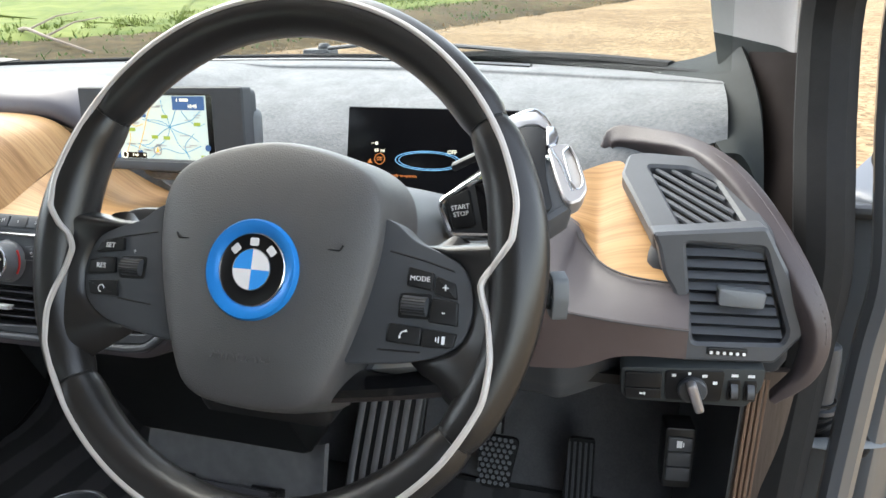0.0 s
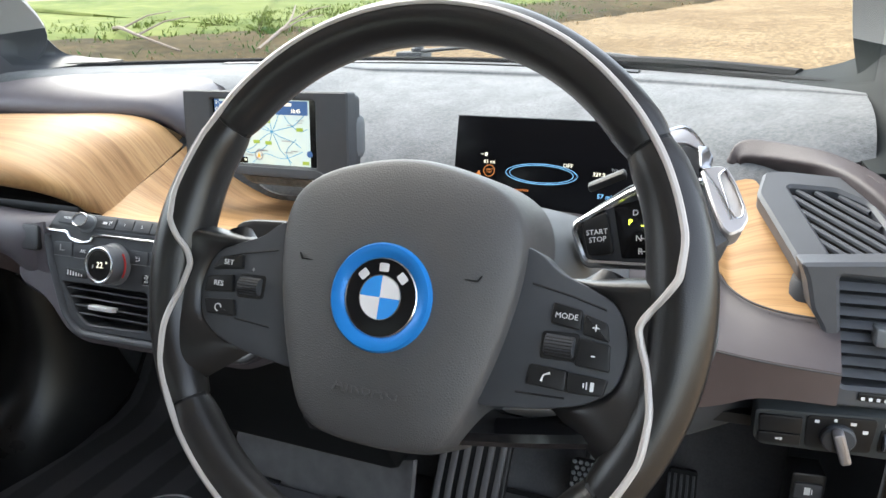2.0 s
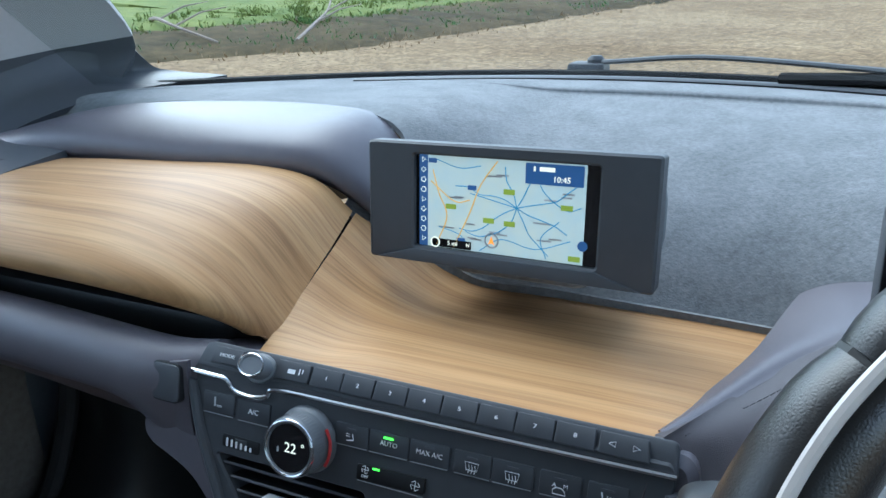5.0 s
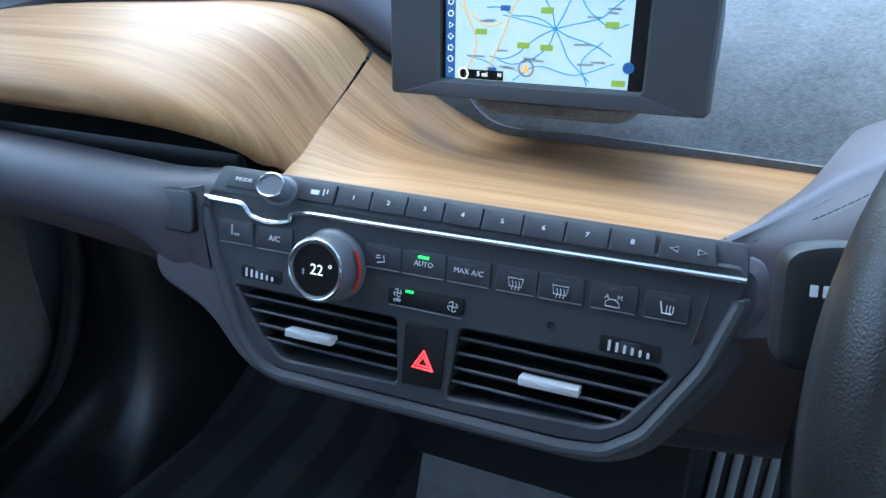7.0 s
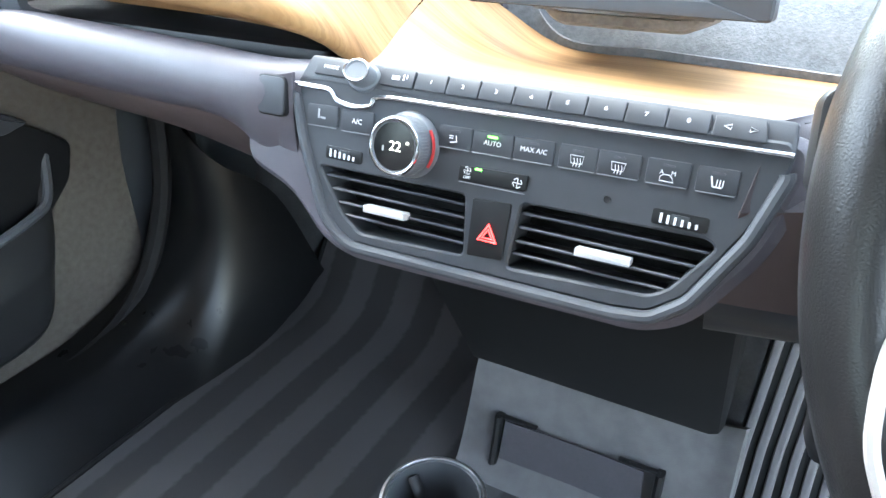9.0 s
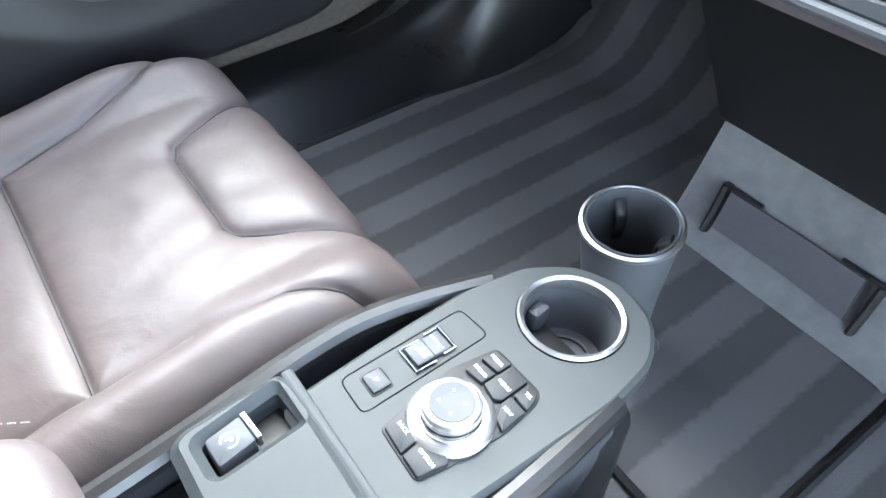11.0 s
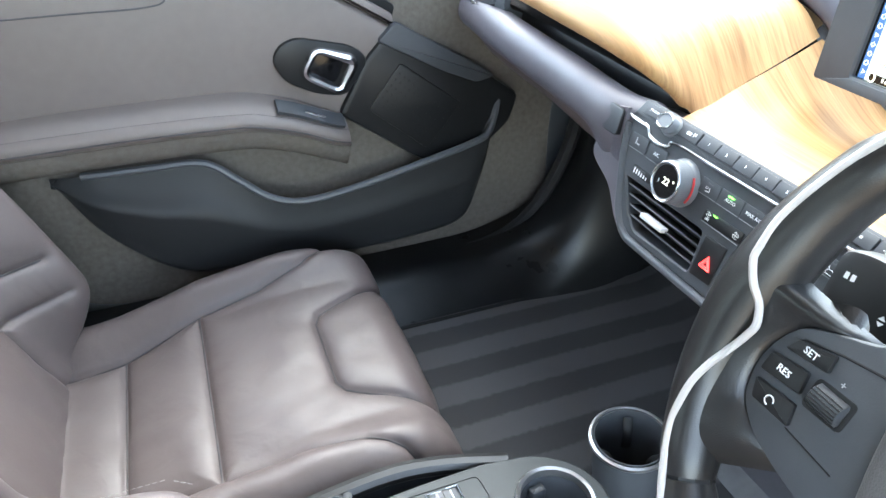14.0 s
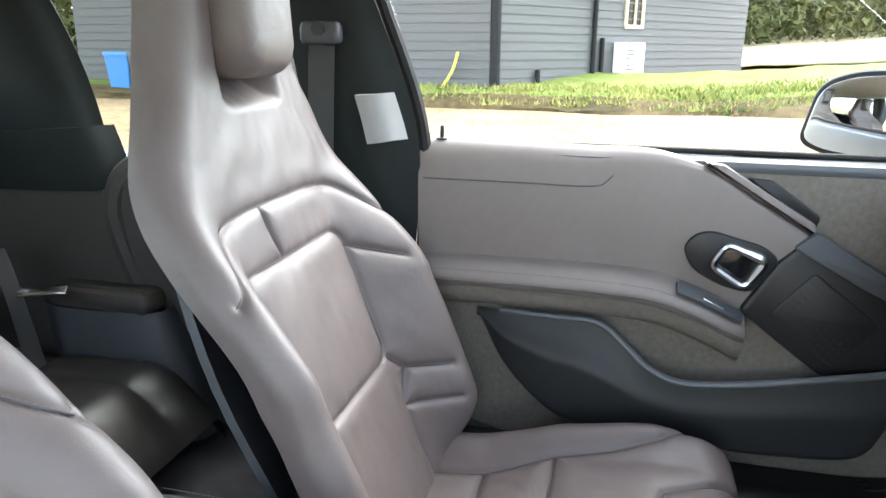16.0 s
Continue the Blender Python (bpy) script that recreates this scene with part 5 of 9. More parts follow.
LIT_ORANGE = material("lit_orange", (0.8, 0.26, 0.03), 0.5, emit=0.4)
DIM_ORANGE = material("dimmed_orange", (0.4, 0.13, 0.03), 0.5, emit=0.25)
mt = shift(mc, 0, 0, 0.0013)
lettering("65 mi", 0.0055, shift(mt, -0.058, 0.001), LIT, clu)
lettering("OFF", 0.006, shift(mt, 0.027, 0.002), LIT, clu)
lettering("329.9 mi", 0.0058, shift(mt, 0.063, -0.005), LIT, clu)
lettering("Trip", 0.0045, shift(mt, 0.075, 0.0005), LETTER_DIM, clu)
lettering("57 mi", 0.0068, shift(mt, 0.067, -0.027), LIT_BLUE, clu)
for rx, ry, r in ((0.038, 0.0105, 0.00035), (0.034, 0.009, 0.0003)):
    part("ring_graphic", tube(put(mt, [(-0.0005 + rx * math.cos(a), -0.0085 + ry * math.sin(a), 0) for a in (2 * math.pi * i / 60 for i in range(60))]), r, 5, True), LIT_BLUE, clu)
part("warning_ring", tube(put(mt, [(-0.0575 + 0.006 * math.cos(a), -0.0085 + 0.006 * math.sin(a), 0) for a in (2 * math.pi * i / 32 for i in range(32))]), 0.0004, 5, True), DIM_ORANGE, clu)
lettering("START\nSTOP", 0.0026, shift(mt, -0.0575, -0.0085), DIM_ORANGE, clu)
part("warning_triangle", prism([(-0.072, -0.0135), (-0.066, -0.0135), (-0.069, -0.0085)], 0, 0.0002, mt, 0), DIM_ORANGE, clu, smooth=0)
bars([(-0.068, 0.0085, -0.0645, 0.0091), (-0.0635, 0.0072, -0.0605, 0.0105)], mt, LIT, clu, "plug_icon")
part("belt_lamp", prism([(0.0108, -0.0509), (0.0158, -0.0509), (0.0133, -0.0459)], 0, 0.0002, mt, 0), RED_LIT, clu, smooth=0)
lettering("Vehicle is ready to operate", 0.0047, shift(mt, -0.038, -0.0262), DIM_ORANGE, clu)

# ---- centre screen ----
cid = thing("navigation_screen", "freestanding navigation screen in a dark frame showing a road map", "screen", (XC, 0.8, 0.99))
ma_, mb_, mc_ = Vector((-0.734, 0.781, 1.113)), Vector((-0.739, 0.771, 1.0055)), Vector((-0.479, 0.754, 1.0115))
mn = plane_at((mb_ + Vector((-0.477, 0.764, 1.115))) / 2, mc_ - mb_, ma_ - mb_)
W2, H2 = 0.1295, 0.0535
part("frame", ring_plate(rect(-W2, -H2, W2, H2, 0.004, 4), [rect(-0.083, -0.039, 0.083, 0.043, 0.003)], -0.016, 0.002, mn, 0.002), PLASTIC, cid, "matt dark grey screen frame")
part("back", prism(rect(-W2 + 0.003, -H2 + 0.003, W2 - 0.003, H2 - 0.003, 0.008, 4), -0.03, -0.006, mn, 0.002), PLASTIC, cid)
part("rear_housing", tube([mn @ Vector((0.02, 0.0, -0.02)), mn @ Vector((0.03, -0.002, -0.05)), mn @ Vector((0.035, -0.005, -0.085))], [0.05, 0.046, 0.03], 20), PLASTIC_GREY, cid, "rounded grey rear housing")
part("side_housing", block((0.06, -0.03, -0.05), (0.128, 0.03, -0.012), 0.014, mn), PLASTIC_GREY, cid)
for s in (-1, 1):
    part("bezel_wing", ([mn @ Vector(p) for p in ((s * 0.083, 0.043, -0.004), (s * 0.083, -0.039, -0.004), (s * 0.127, -0.05, 0.0022), (s * 0.127, 0.05, 0.0022))], [(0, 1, 2, 3) if s < 0 else (3, 2, 1, 0)]), PLASTIC, cid, smooth=0)
part("lower_lip", prism([(-0.12, -0.0525), (0.12, -0.0525), (0.083, -0.041), (-0.083, -0.041)], 0.0, 0.004, mn, 0.0015), PLASTIC, cid)
part("foot", prism(rounded([(-0.09, -0.047), (0.09, -0.047), (0.06, -0.072), (-0.06, -0.072)], 0.01), -0.12, -0.035, mn, 0.012), FELT, cid, "felt-covered pedestal")
part("glass", prism(rect(-0.084, -0.04, 0.084, 0.044, 0.002), -0.0055, -0.004, mn, 0), GLOSS, cid)
MAPBG = material("lit_map_ground", (0.34, 0.43, 0.45), 0.3, emit=0.26, second=(0.42, 0.46, 0.4), scale=60, amount=0.8)
MAPBLUE = material("lit_navy", (0.02, 0.06, 0.16), 0.3, emit=0.3)
MAPROAD = material("lit_road_blue", (0.03, 0.2, 0.36), 0.4, emit=0.22)
MAPMOTOR = material("lit_road_orange", (0.5, 0.3, 0.08), 0.4, emit=0.3)
MAPSIGN = material("lit_road_sign", (0.2, 0.27, 0.03), 0.4, emit=0.25)
m0 = shift(mn, 0, 0, -0.0039)
part("map", prism(rect(-0.071, -0.0385, 0.071, 0.0425, 0.0005), 0, 0.0002, m0, 0), MAPBG, cid, "pale blue-green road map", smooth=0)
part("menu_strip", prism(rect(-0.0795, -0.0385, -0.071, 0.0425, 0.0005), 0, 0.0003, m0, 0), MAPBLUE, cid, "dark blue icon strip", smooth=0)
for i in range(9):
    v = 0.0385 - i * 0.0088
    part("menu_icon", tube(put(m0, [(-0.0752 + 0.0024 * math.cos(a), v + 0.0024 * math.sin(a), 0.0006) for a in (2 * math.pi * j / (3 + i % 4) for j in range(3 + i % 4))]), 0.0004, 4, True), LIT, cid)
rnd = random.Random(11)


def road(pts, r, mat, w):
    part("road", tube(put(m0, [(p[0], p[1], w) for p in curve_points([(*q, 0) for q in pts], 18)]), r, 4), mat, cid, smooth=0)


hubxy = (0.013, 0.003)
for a in (15, 60, 105, 150, 205, 250, 300, 335):
    q, pts = Vector(hubxy), [hubxy]
    ang = radians(a)
    for _ in range(5):
        q = q + Vector((math.cos(ang), math.sin(ang))) * 0.012
        ang += rnd.uniform(-0.5, 0.5)
        if abs(q.x) > 0.069 or not -0.037 < q.y < 0.041:
            break
        pts.append(tuple(q))
    if len(pts) > 2:
        road(pts, 0.00045, MAPROAD, 0.0004)
for pts in ([(-0.062, -0.036), (-0.052, -0.01), (-0.06, 0.01), (-0.066, 0.03)], [(-0.045, -0.037), (-0.03, -0.005), (-0.02, 0.02), (-0.005, 0.041)], [(-0.068, 0.02), (-0.045, 0.004), (-0.03, 0.006)]):
    road(pts, 0.0006, MAPMOTOR, 0.0005)
for pts in ([(-0.02, -0.037), (0.0, -0.025), (0.03, -0.03), (0.06, -0.02)], [(0.03, 0.04), (0.035, 0.02), (0.055, 0.005), (0.068, 0.008)], [(-0.065, 0.04), (-0.04, 0.033), (-0.02, 0.036)], [(0.04, -0.037), (0.035, -0.02), (0.05, -0.005)], [(-0.06, -0.02), (-0.04, -0.025), (-0.03, -0.035)], [(-0.03, 0.012), (-0.01, 0.008), (0.013, 0.003)]):
    road(pts, 0.0004, MAPROAD, 0.0004)
for u, v in ((0.006, 0.016), (0.056, 0.007), (-0.048, -0.001), (-0.012, -0.01), (0.007, -0.011), (0.064, -0.034)):
    part("road_sign", prism(rect(u - 0.005, v - 0.0022, u + 0.005, v + 0.0022, 0.0005), 0.0005, 0.0009, m0, 0), MAPSIGN, cid, smooth=0)
for u, v in ((-0.028, 0.017), (-0.038, -0.03), (-0.066, 0.038)):
    part("road_sign", prism(rect(u - 0.004, v - 0.002, u + 0.004, v + 0.002, 0.0005), 0.0005, 0.0009, m0, 0), MAPBLUE, cid, smooth=0)
for i in range(16):
    u, v = rnd.uniform(-0.06, 0.055), rnd.uniform(-0.034, 0.03)
    part("place_label", prism(rect(u, v, u + rnd.uniform(0.008, 0.016), v + 0.0014, 0.0003, 1), 0.0003, 0.0005, m0, 0), LETTER_DIM, cid, smooth=0)
part("info_box", prism(rect(0.02, 0.0245, 0.069, 0.0415, 0.001), 0.0006, 0.001, m0, 0), MAPBLUE, cid, "dark blue station and clock box", smooth=0)
bars([(0.027, 0.035, 0.0285, 0.039), (0.032, 0.0352, 0.045, 0.0388)], shift(m0, 0, 0, 0.001), LIT, cid, "station_name")
lettering("10:45", 0.0068, shift(m0, 0.051, 0.0292, 0.0012), LIT, cid)
part("scale_box", prism(rect(-0.066, -0.038, -0.028, -0.0305, 0.0005), 0.0006, 0.001, m0, 0), GLOSS, cid, smooth=0)
lettering("5 mi", 0.0055, shift(m0, -0.046, -0.0338, 0.0012), LIT, cid)
lettering("N", 0.0045, shift(m0, -0.031, -0.0338, 0.0012), LIT, cid)
part("compass", tube(put(m0, [(-0.063 + 0.0042 * math.cos(a), -0.034 + 0.0042 * math.sin(a), 0.0013) for a in (2 * math.pi * j / 24 for j in range(24))]), 0.0007, 5, True), LIT, cid)
part("position_ring", tube(put(m0, [(-0.009 + 0.006 * math.cos(a), -0.027 + 0.006 * math.sin(a), 0.0009) for a in (2 * math.pi * j / 28 for j in range(28))]), 0.0007, 5, True), LETTER_DIM, cid)
part("position_arrow", prism([(-0.0118, -0.0305), (-0.009, -0.0292), (-0.0062, -0.0305), (-0.009, -0.023)], 0.0008, 0.0012, m0, 0), LIT_ORANGE, cid, smooth=0)
part("map_button", lathe([(0.0042, 0.0008), (0.0042, 0.0012)], shift(m0, 0.0705, -0.0225), 24), MAPBLUE, cid)

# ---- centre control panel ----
# near-black for plates behind the louvres: the ducts' unlit depth painted as colour
VENT_SHADE = material("vent_shade", (0.004, 0.004, 0.0045), 0.7, second=(0.006, 0.006, 0.006), scale=50, spec=0.2)
stack = thing("control_panel", "centre control panel with radio keys, climate keys and air vents", "control panel", (XC, 0.57, 0.86))
MS = plane_at((XC, 0.561, 0.894), X, (0, 0.28, 1))


def sv(*pts):
    return [(x - XC, (z - 0.894) * 1.0385) for x, z in pts]


def on_stack(x, z, w=0.0):
    return shift(MS, x - XC, (z - 0.894) * 1.0385, w)


lv, rv = sv((-0.757, 0.9145), (-0.632, 0.916), (-0.628, 0.875), (-0.715, 0.871), (-0.732, 0.882)), sv((-0.59, 0.9185), (-0.472, 0.921), (-0.466, 0.917), (-0.488, 0.887), (-0.499, 0.8805), (-0.594, 0.8745))
lvr, rvr = rounded(ccw(lv), 0.004, 3), rounded(ccw(rv), 0.004, 3)
part("leather_surround", ring_plate(rounded(ccw(sv((-0.838, 0.972), (-0.79, 0.981), (-0.43, 0.984), (-0.424, 0.965), (-0.438, 0.915), (-0.472, 0.866), (-0.5, 0.853), (-0.73, 0.848), (-0.757, 0.857), (-0.79, 0.888), (-0.84, 0.905))), 0.016, 5), [[(1.03 * (p[0] - q[0]) + q[0], 1.06 * (p[1] - q[1]) + q[1]) for p in o] for o, q in ((lvr, (-0.08, -0.0)), (rvr, (0.08, 0.0)))], -0.07, -0.006, MS, 0.006), LEATHER_DASH, stack, "dark leather-covered surround")
face = sv((-0.784, 0.973), (-0.778, 0.9785), (-0.441, 0.981), (-0.437, 0.976), (-0.438, 0.966), (-0.452, 0.93), (-0.478, 0.885), (-0.497, 0.871), (-0.52, 0.868), (-0.72, 0.8635), (-0.736, 0.869), (-0.749, 0.885), (-0.773, 0.935))
part("fascia", ring_plate(rounded(ccw(face), 0.004, 4), [lvr, rvr], -0.03, 0.0, MS, 0.0015), PLASTIC, stack, "dark charcoal fascia")
part("trim_ring", tube(put(MS, [(*p, 0.0) for p in rounded(ccw(sv((-0.784, 0.966), (-0.773, 0.93), (-0.749, 0.879), (-0.734, 0.865), (-0.72, 0.8595), (-0.52, 0.8635), (-0.495, 0.867), (-0.475, 0.882), (-0.45, 0.925), (-0.437, 0.966))), 0.006, 4)[2:-2]]), 0.0045, 10), PLASTIC_MID, stack, "raised charcoal rim")
top = plane_at((XC, 0.5835, 0.976), X, (0, 0.62, 0.78)) @ Matrix.Diagonal((1, 0.76, 1, 1))
part("key_shelf", prism(rounded([(-0.17, -0.002), (0.174, -0.002), (0.172, 0.024), (-0.165, 0.024)], 0.004), -0.012, 0.0, top, 0.002), PLASTIC, stack, "sloping key row")
part("silver_strip", tube(curve_points(put(MS, [(*sv(p)[0], 0.001) for p in ((-0.784, 0.97), (-0.766, 0.9697), (-0.752, 0.969), (-0.744, 0.9625), (-0.729, 0.9605), (-0.715, 0.9635), (-0.706, 0.9698), (-0.64, 0.971), (-0.54, 0.9727), (-0.438, 0.9745))]), 60), 0.0019, 8), CHROME, stack, "bright silver strip")


def stack_key(pts, m, text="", size=0.006, h=0.0022, mat=PLASTIC, dim=LETTER):
    o = rounded(ccw(pts), 0.0015, 3)
    k = part("key", prism(o, -0.001, h, m, 0.0006), mat, stack)
    if m is MS:
        a, b = min(pts), max(pts)
        lo_v = min(q[1] for q in pts)
        part("key_edge", tube(put(m, [(a[0] + 0.001, lo_v, h), (b[0] - 0.001, lo_v + 0.0004, h)]), 0.00045, 5), PLASTIC_GREY, k)
    if text:
        u, v = (sum(q[i] for q in pts) / len(pts) for i in (0, 1))
        lettering(text, size, shift(m, u, v, h + 0.0001), dim, k)
    return k


stack_key([(-0.157, 0.004), (-0.129, 0.004), (-0.129, 0.02), (-0.155, 0.02)], top, "MODE", 0.0048)
k = stack_key([(-0.099, 0.003), (-0.0715, 0.003), (-0.0715, 0.02), (-0.099, 0.02)], top)
bars([(-0.089, 0.009, -0.083, 0.013), (-0.08, 0.009, -0.0792, 0.015), (-0.0775, 0.011, -0.0767, 0.015)], shift(top, 0, 0, 0.0023), LETTER, k, "icon")
for i in range(8):
    u = -0.07 + 0.0246 * i
    stack_key([(u + 0.0004, 0.003), (u + 0.0242, 0.003), (u + 0.0242, 0.02), (u + 0.0004, 0.02)], top, str(i + 1), 0.005)
k = stack_key([(0.1285, 0.003), (0.158, 0.003), (0.156, 0.02), (0.1285, 0.02)], top)
for s in (-1, 1):
    part("arrow", tube(put(top, [(0.143 + s * 0.005, 0.0095, 0.0024), (0.143 + s * 0.005, 0.0135, 0.0024), (0.143 + s * 0.009, 0.0115, 0.0024)]), 0.0003, 4, True), LETTER, k)
mk = shift(top, -0.1135, 0.008, -0.002)
vol = part("volume_knob", lathe([(0.0145, 0), (0.0135, 0.003), (0.0115, 0.004), (0.0115, 0.013), (0.0105, 0.0145), (0.0085, 0.0145), (0.008, 0.0138)], mk, 40), PLASTIC_GREY, stack, "ribbed grey volume knob")
part("knob_ring", tube(put(mk, [(*p, 0.0142) for p in circle(0, 0, 0.0102, 36)]), 0.0008, 6, True), CHROME, vol)

for x0, x1, t in ((-0.771, -0.7425, ""), (-0.7395, -0.711, "A/C")):
    k = stack_key(sv((x0, 0.9425), (x1, 0.9435), (x1, 0.9585), (x0, 0.9575)), MS, t, 0.0055, 0.0012)
    if not t:
        bars([(x0 - XC + 0.011, 0.0565, x0 - XC + 0.0125, 0.0635), (x0 - XC + 0.0135, 0.0565, x0 - XC + 0.018, 0.058)], shift(MS, 0, 0, 0.0023), LETTER_DIM, k, "seat_icon")
mk = on_stack(-0.6795, 0.9415) @ Matrix.Diagonal((0.9, 0.9, 0.9, 1))
temp = part("temperature_knob", lathe([(0.0265, 0), (0.0255, 0.004), (0.0236, 0.006), (0.0228, 0.0225), (0.0215, 0.0242), (0.0188, 0.0242), (0.0182, 0.0228)], mk, 64), PLASTIC_GREY, stack, "large round temperature knob")
mk = shift(mk, 0, 0, 0.0042)
part("knob_ring", tube(put(mk, [(*p, 0.0198) for p in circle(0, 0, 0.0208, 56)]), 0.0013, 8, True), CHROME, temp)
part("knob_ribs", join(*[tube(put(mk, [(0.0232 * math.cos(a), 0.0232 * math.sin(a), 0.008), (0.0228 * math.cos(a), 0.0228 * math.sin(a), 0.0175)]), 0.00045, 4) for a in (2 * math.pi * i / 60 for i in range(60))]), PLASTIC_GREY, temp, kind="stuff")
part("knob_glass", lathe([(0.0183, 0.0188), (0.0183, 0.0192)], mk, 48), GLOSS, temp)
lettering("22", 0.0108, shift(mk, 0.001, 0.0, 0.0193), LIT, temp)
lettering("o", 0.0055, shift(mk, 0.0115, 0.0045, 0.0193), LIT, temp)
bars([(-0.0105, -0.0045, -0.009, -0.0005)], shift(mk, 0, 0, 0.0193), LETTER_DIM, temp, "icon")
part("red_mark", tube(put(mk, [(0.0262 * math.cos(radians(a)), 0.0262 * math.sin(radians(a)), 0.0045) for a in range(-30, 40, 5)]), 0.0011, 6), RED, temp, "red warm mark")

row2 = [(-0.657, -0.6315, "", 0), (-0.631, -0.6015, "AUTO", 1), (-0.601, -0.573, "MAX A/C", 0), (-0.57, -0.545, "w", 0), (-0.5445, -0.518, "r", 0), (-0.5145, -0.489, "A    M", 0), (-0.4855, -0.462, "s", 0)]
for x0, x1, t, lit in row2:
    dz = (x0 + 0.657) * 0.015
    k = stack_key(sv((x0, 0.9445 + dz), (x1, 0.945 + dz), (x1, 0.9595 + dz), (x0, 0.959 + dz)), MS, t if len(t) > 1 else "", 0.0046 if t != "A    M" else 0.0038, 0.0009)
    c = ((x0 + x1) / 2 - XC, (0.9505 + dz - 0.894) * 1.0385)
    mi = shift(MS, *c, 0.0019)
    if t in ("w", "r"):
        part("icon", tube(put(mi, [(-0.0045, 0.003, 0), (0.0045, 0.003, 0), (0.0035, -0.002, 0), (-0.0035, -0.002, 0)]), 0.0003, 4, True), LETTER, k)
        part("icon", join(*[tube(put(mi, [(d, -0.004, 0), (d + 0.0006, -0.001, 0), (d, 0.0015, 0)]), 0.00025, 4) for d in (-0.002, 0, 0.002)]), LETTER, k)
    elif t == "s":
        part("icon", tube(put(mi, [(-0.0035, 0.004, 0), (-0.002, -0.002, 0), (0.003, -0.002, 0)]), 0.0005, 4), LETTER, k)
        part("icon", join(*[tube(put(mi, [(d, -0.0015, 0), (d, 0.0025, 0)]), 0.0003, 4) for d in (0.0, 0.0017, 0.0034)]), LETTER, k)
    elif t == "":
        part("icon", tube(put(mi, [(0.001, 0.003, 0), (0.002, -0.001, 0), (-0.003, -0.002, 0)]), 0.0004, 4), LETTER, k)
        part("icon", join(*[tube(put(mi, [(-0.004, d, 0), (-0.001, d, 0)]), 0.0003, 4) for d in (0.0025, 0.001)]), LETTER, k)
    elif t == "A    M":
        part("icon", tube(put(mi, [(-0.004, -0.0035, 0), (0.004, -0.0035, 0), (0.003, -0.001, 0), (0.001, 0.0005, 0), (-0.002, 0.0005, 0), (-0.004, -0.001, 0)]), 0.0003, 4, True), LETTER, k)
    bar = prism(rect(-0.0036, 0.0052, 0.0036, 0.0066, 0.0003, 1), 0, 0.0004, mi, 0)
    part("key_lamp", bar, GREEN_LIT if lit else PLASTIC_MID, k, smooth=0)
fan = stack_key(sv((-0.638, 0.9245), (-0.588, 0.9265), (-0.5875, 0.937), (-0.638, 0.935)), MS, "", 0, 0.0016, BLACK)
for x, r in ((-0.6315, 0.0026), (-0.5945, 0.0032)):
    mi = on_stack(x, 0.9325 if r < 0.003 else 0.931, 0.0018)
    part("fan_icon", join(*[tube(curve_points(put(mi, [(0, 0, 0), (r * math.cos(a), r * math.sin(a), 0), (r * math.cos(a + 0.9), r * math.sin(a + 0.9), 0)]), 6), 0.0003, 4) for a in (0, 1.57, 3.14, 4.71)]), LETTER, fan)
lettering("OFF", 0.003, on_stack(-0.6315, 0.928, 0.0018), LETTER, fan)
part("key_lamp", prism(rect(-0.0025, -0.0006, 0.0025, 0.0007, 0.0002, 1), 0.0016, 0.002, on_stack(-0.6235, 0.9345), 0), GREEN_LIT, fan, smooth=0)
part("sensor_dot", lathe([(0.0022, 0), (0.0022, 0.0008), (0.0012, 0.0002)], on_stack(-0.5345, 0.932), 20), BLACK, stack)
for x, z in ((-0.735, 0.9255), (-0.4895, 0.9285)):
    mi = on_stack(x, z)
    part("thumbwheel_well", prism(rect(-0.0165, -0.0048, 0.0165, 0.0048, 0.002), -0.002, 0.0006, mi, 0.0002), BLACK, stack)
    tw = part("thumbwheel", tube(put(mi, [(0, -0.0032, -0.006), (0, 0.0032, -0.006)]), 0.0085, 20), PLASTIC, stack)
    part("thumbwheel_marks", join(*[prism(rect(-0.0115 + i * 0.0042, -0.003, -0.0115 + i * 0.0042 + 0.0015, 0.003 - i * 0.0006, 0.0002, 1), 0.0022, 0.0028, mi, 0) for i in range(6)]), LETTER, tw, smooth=0)

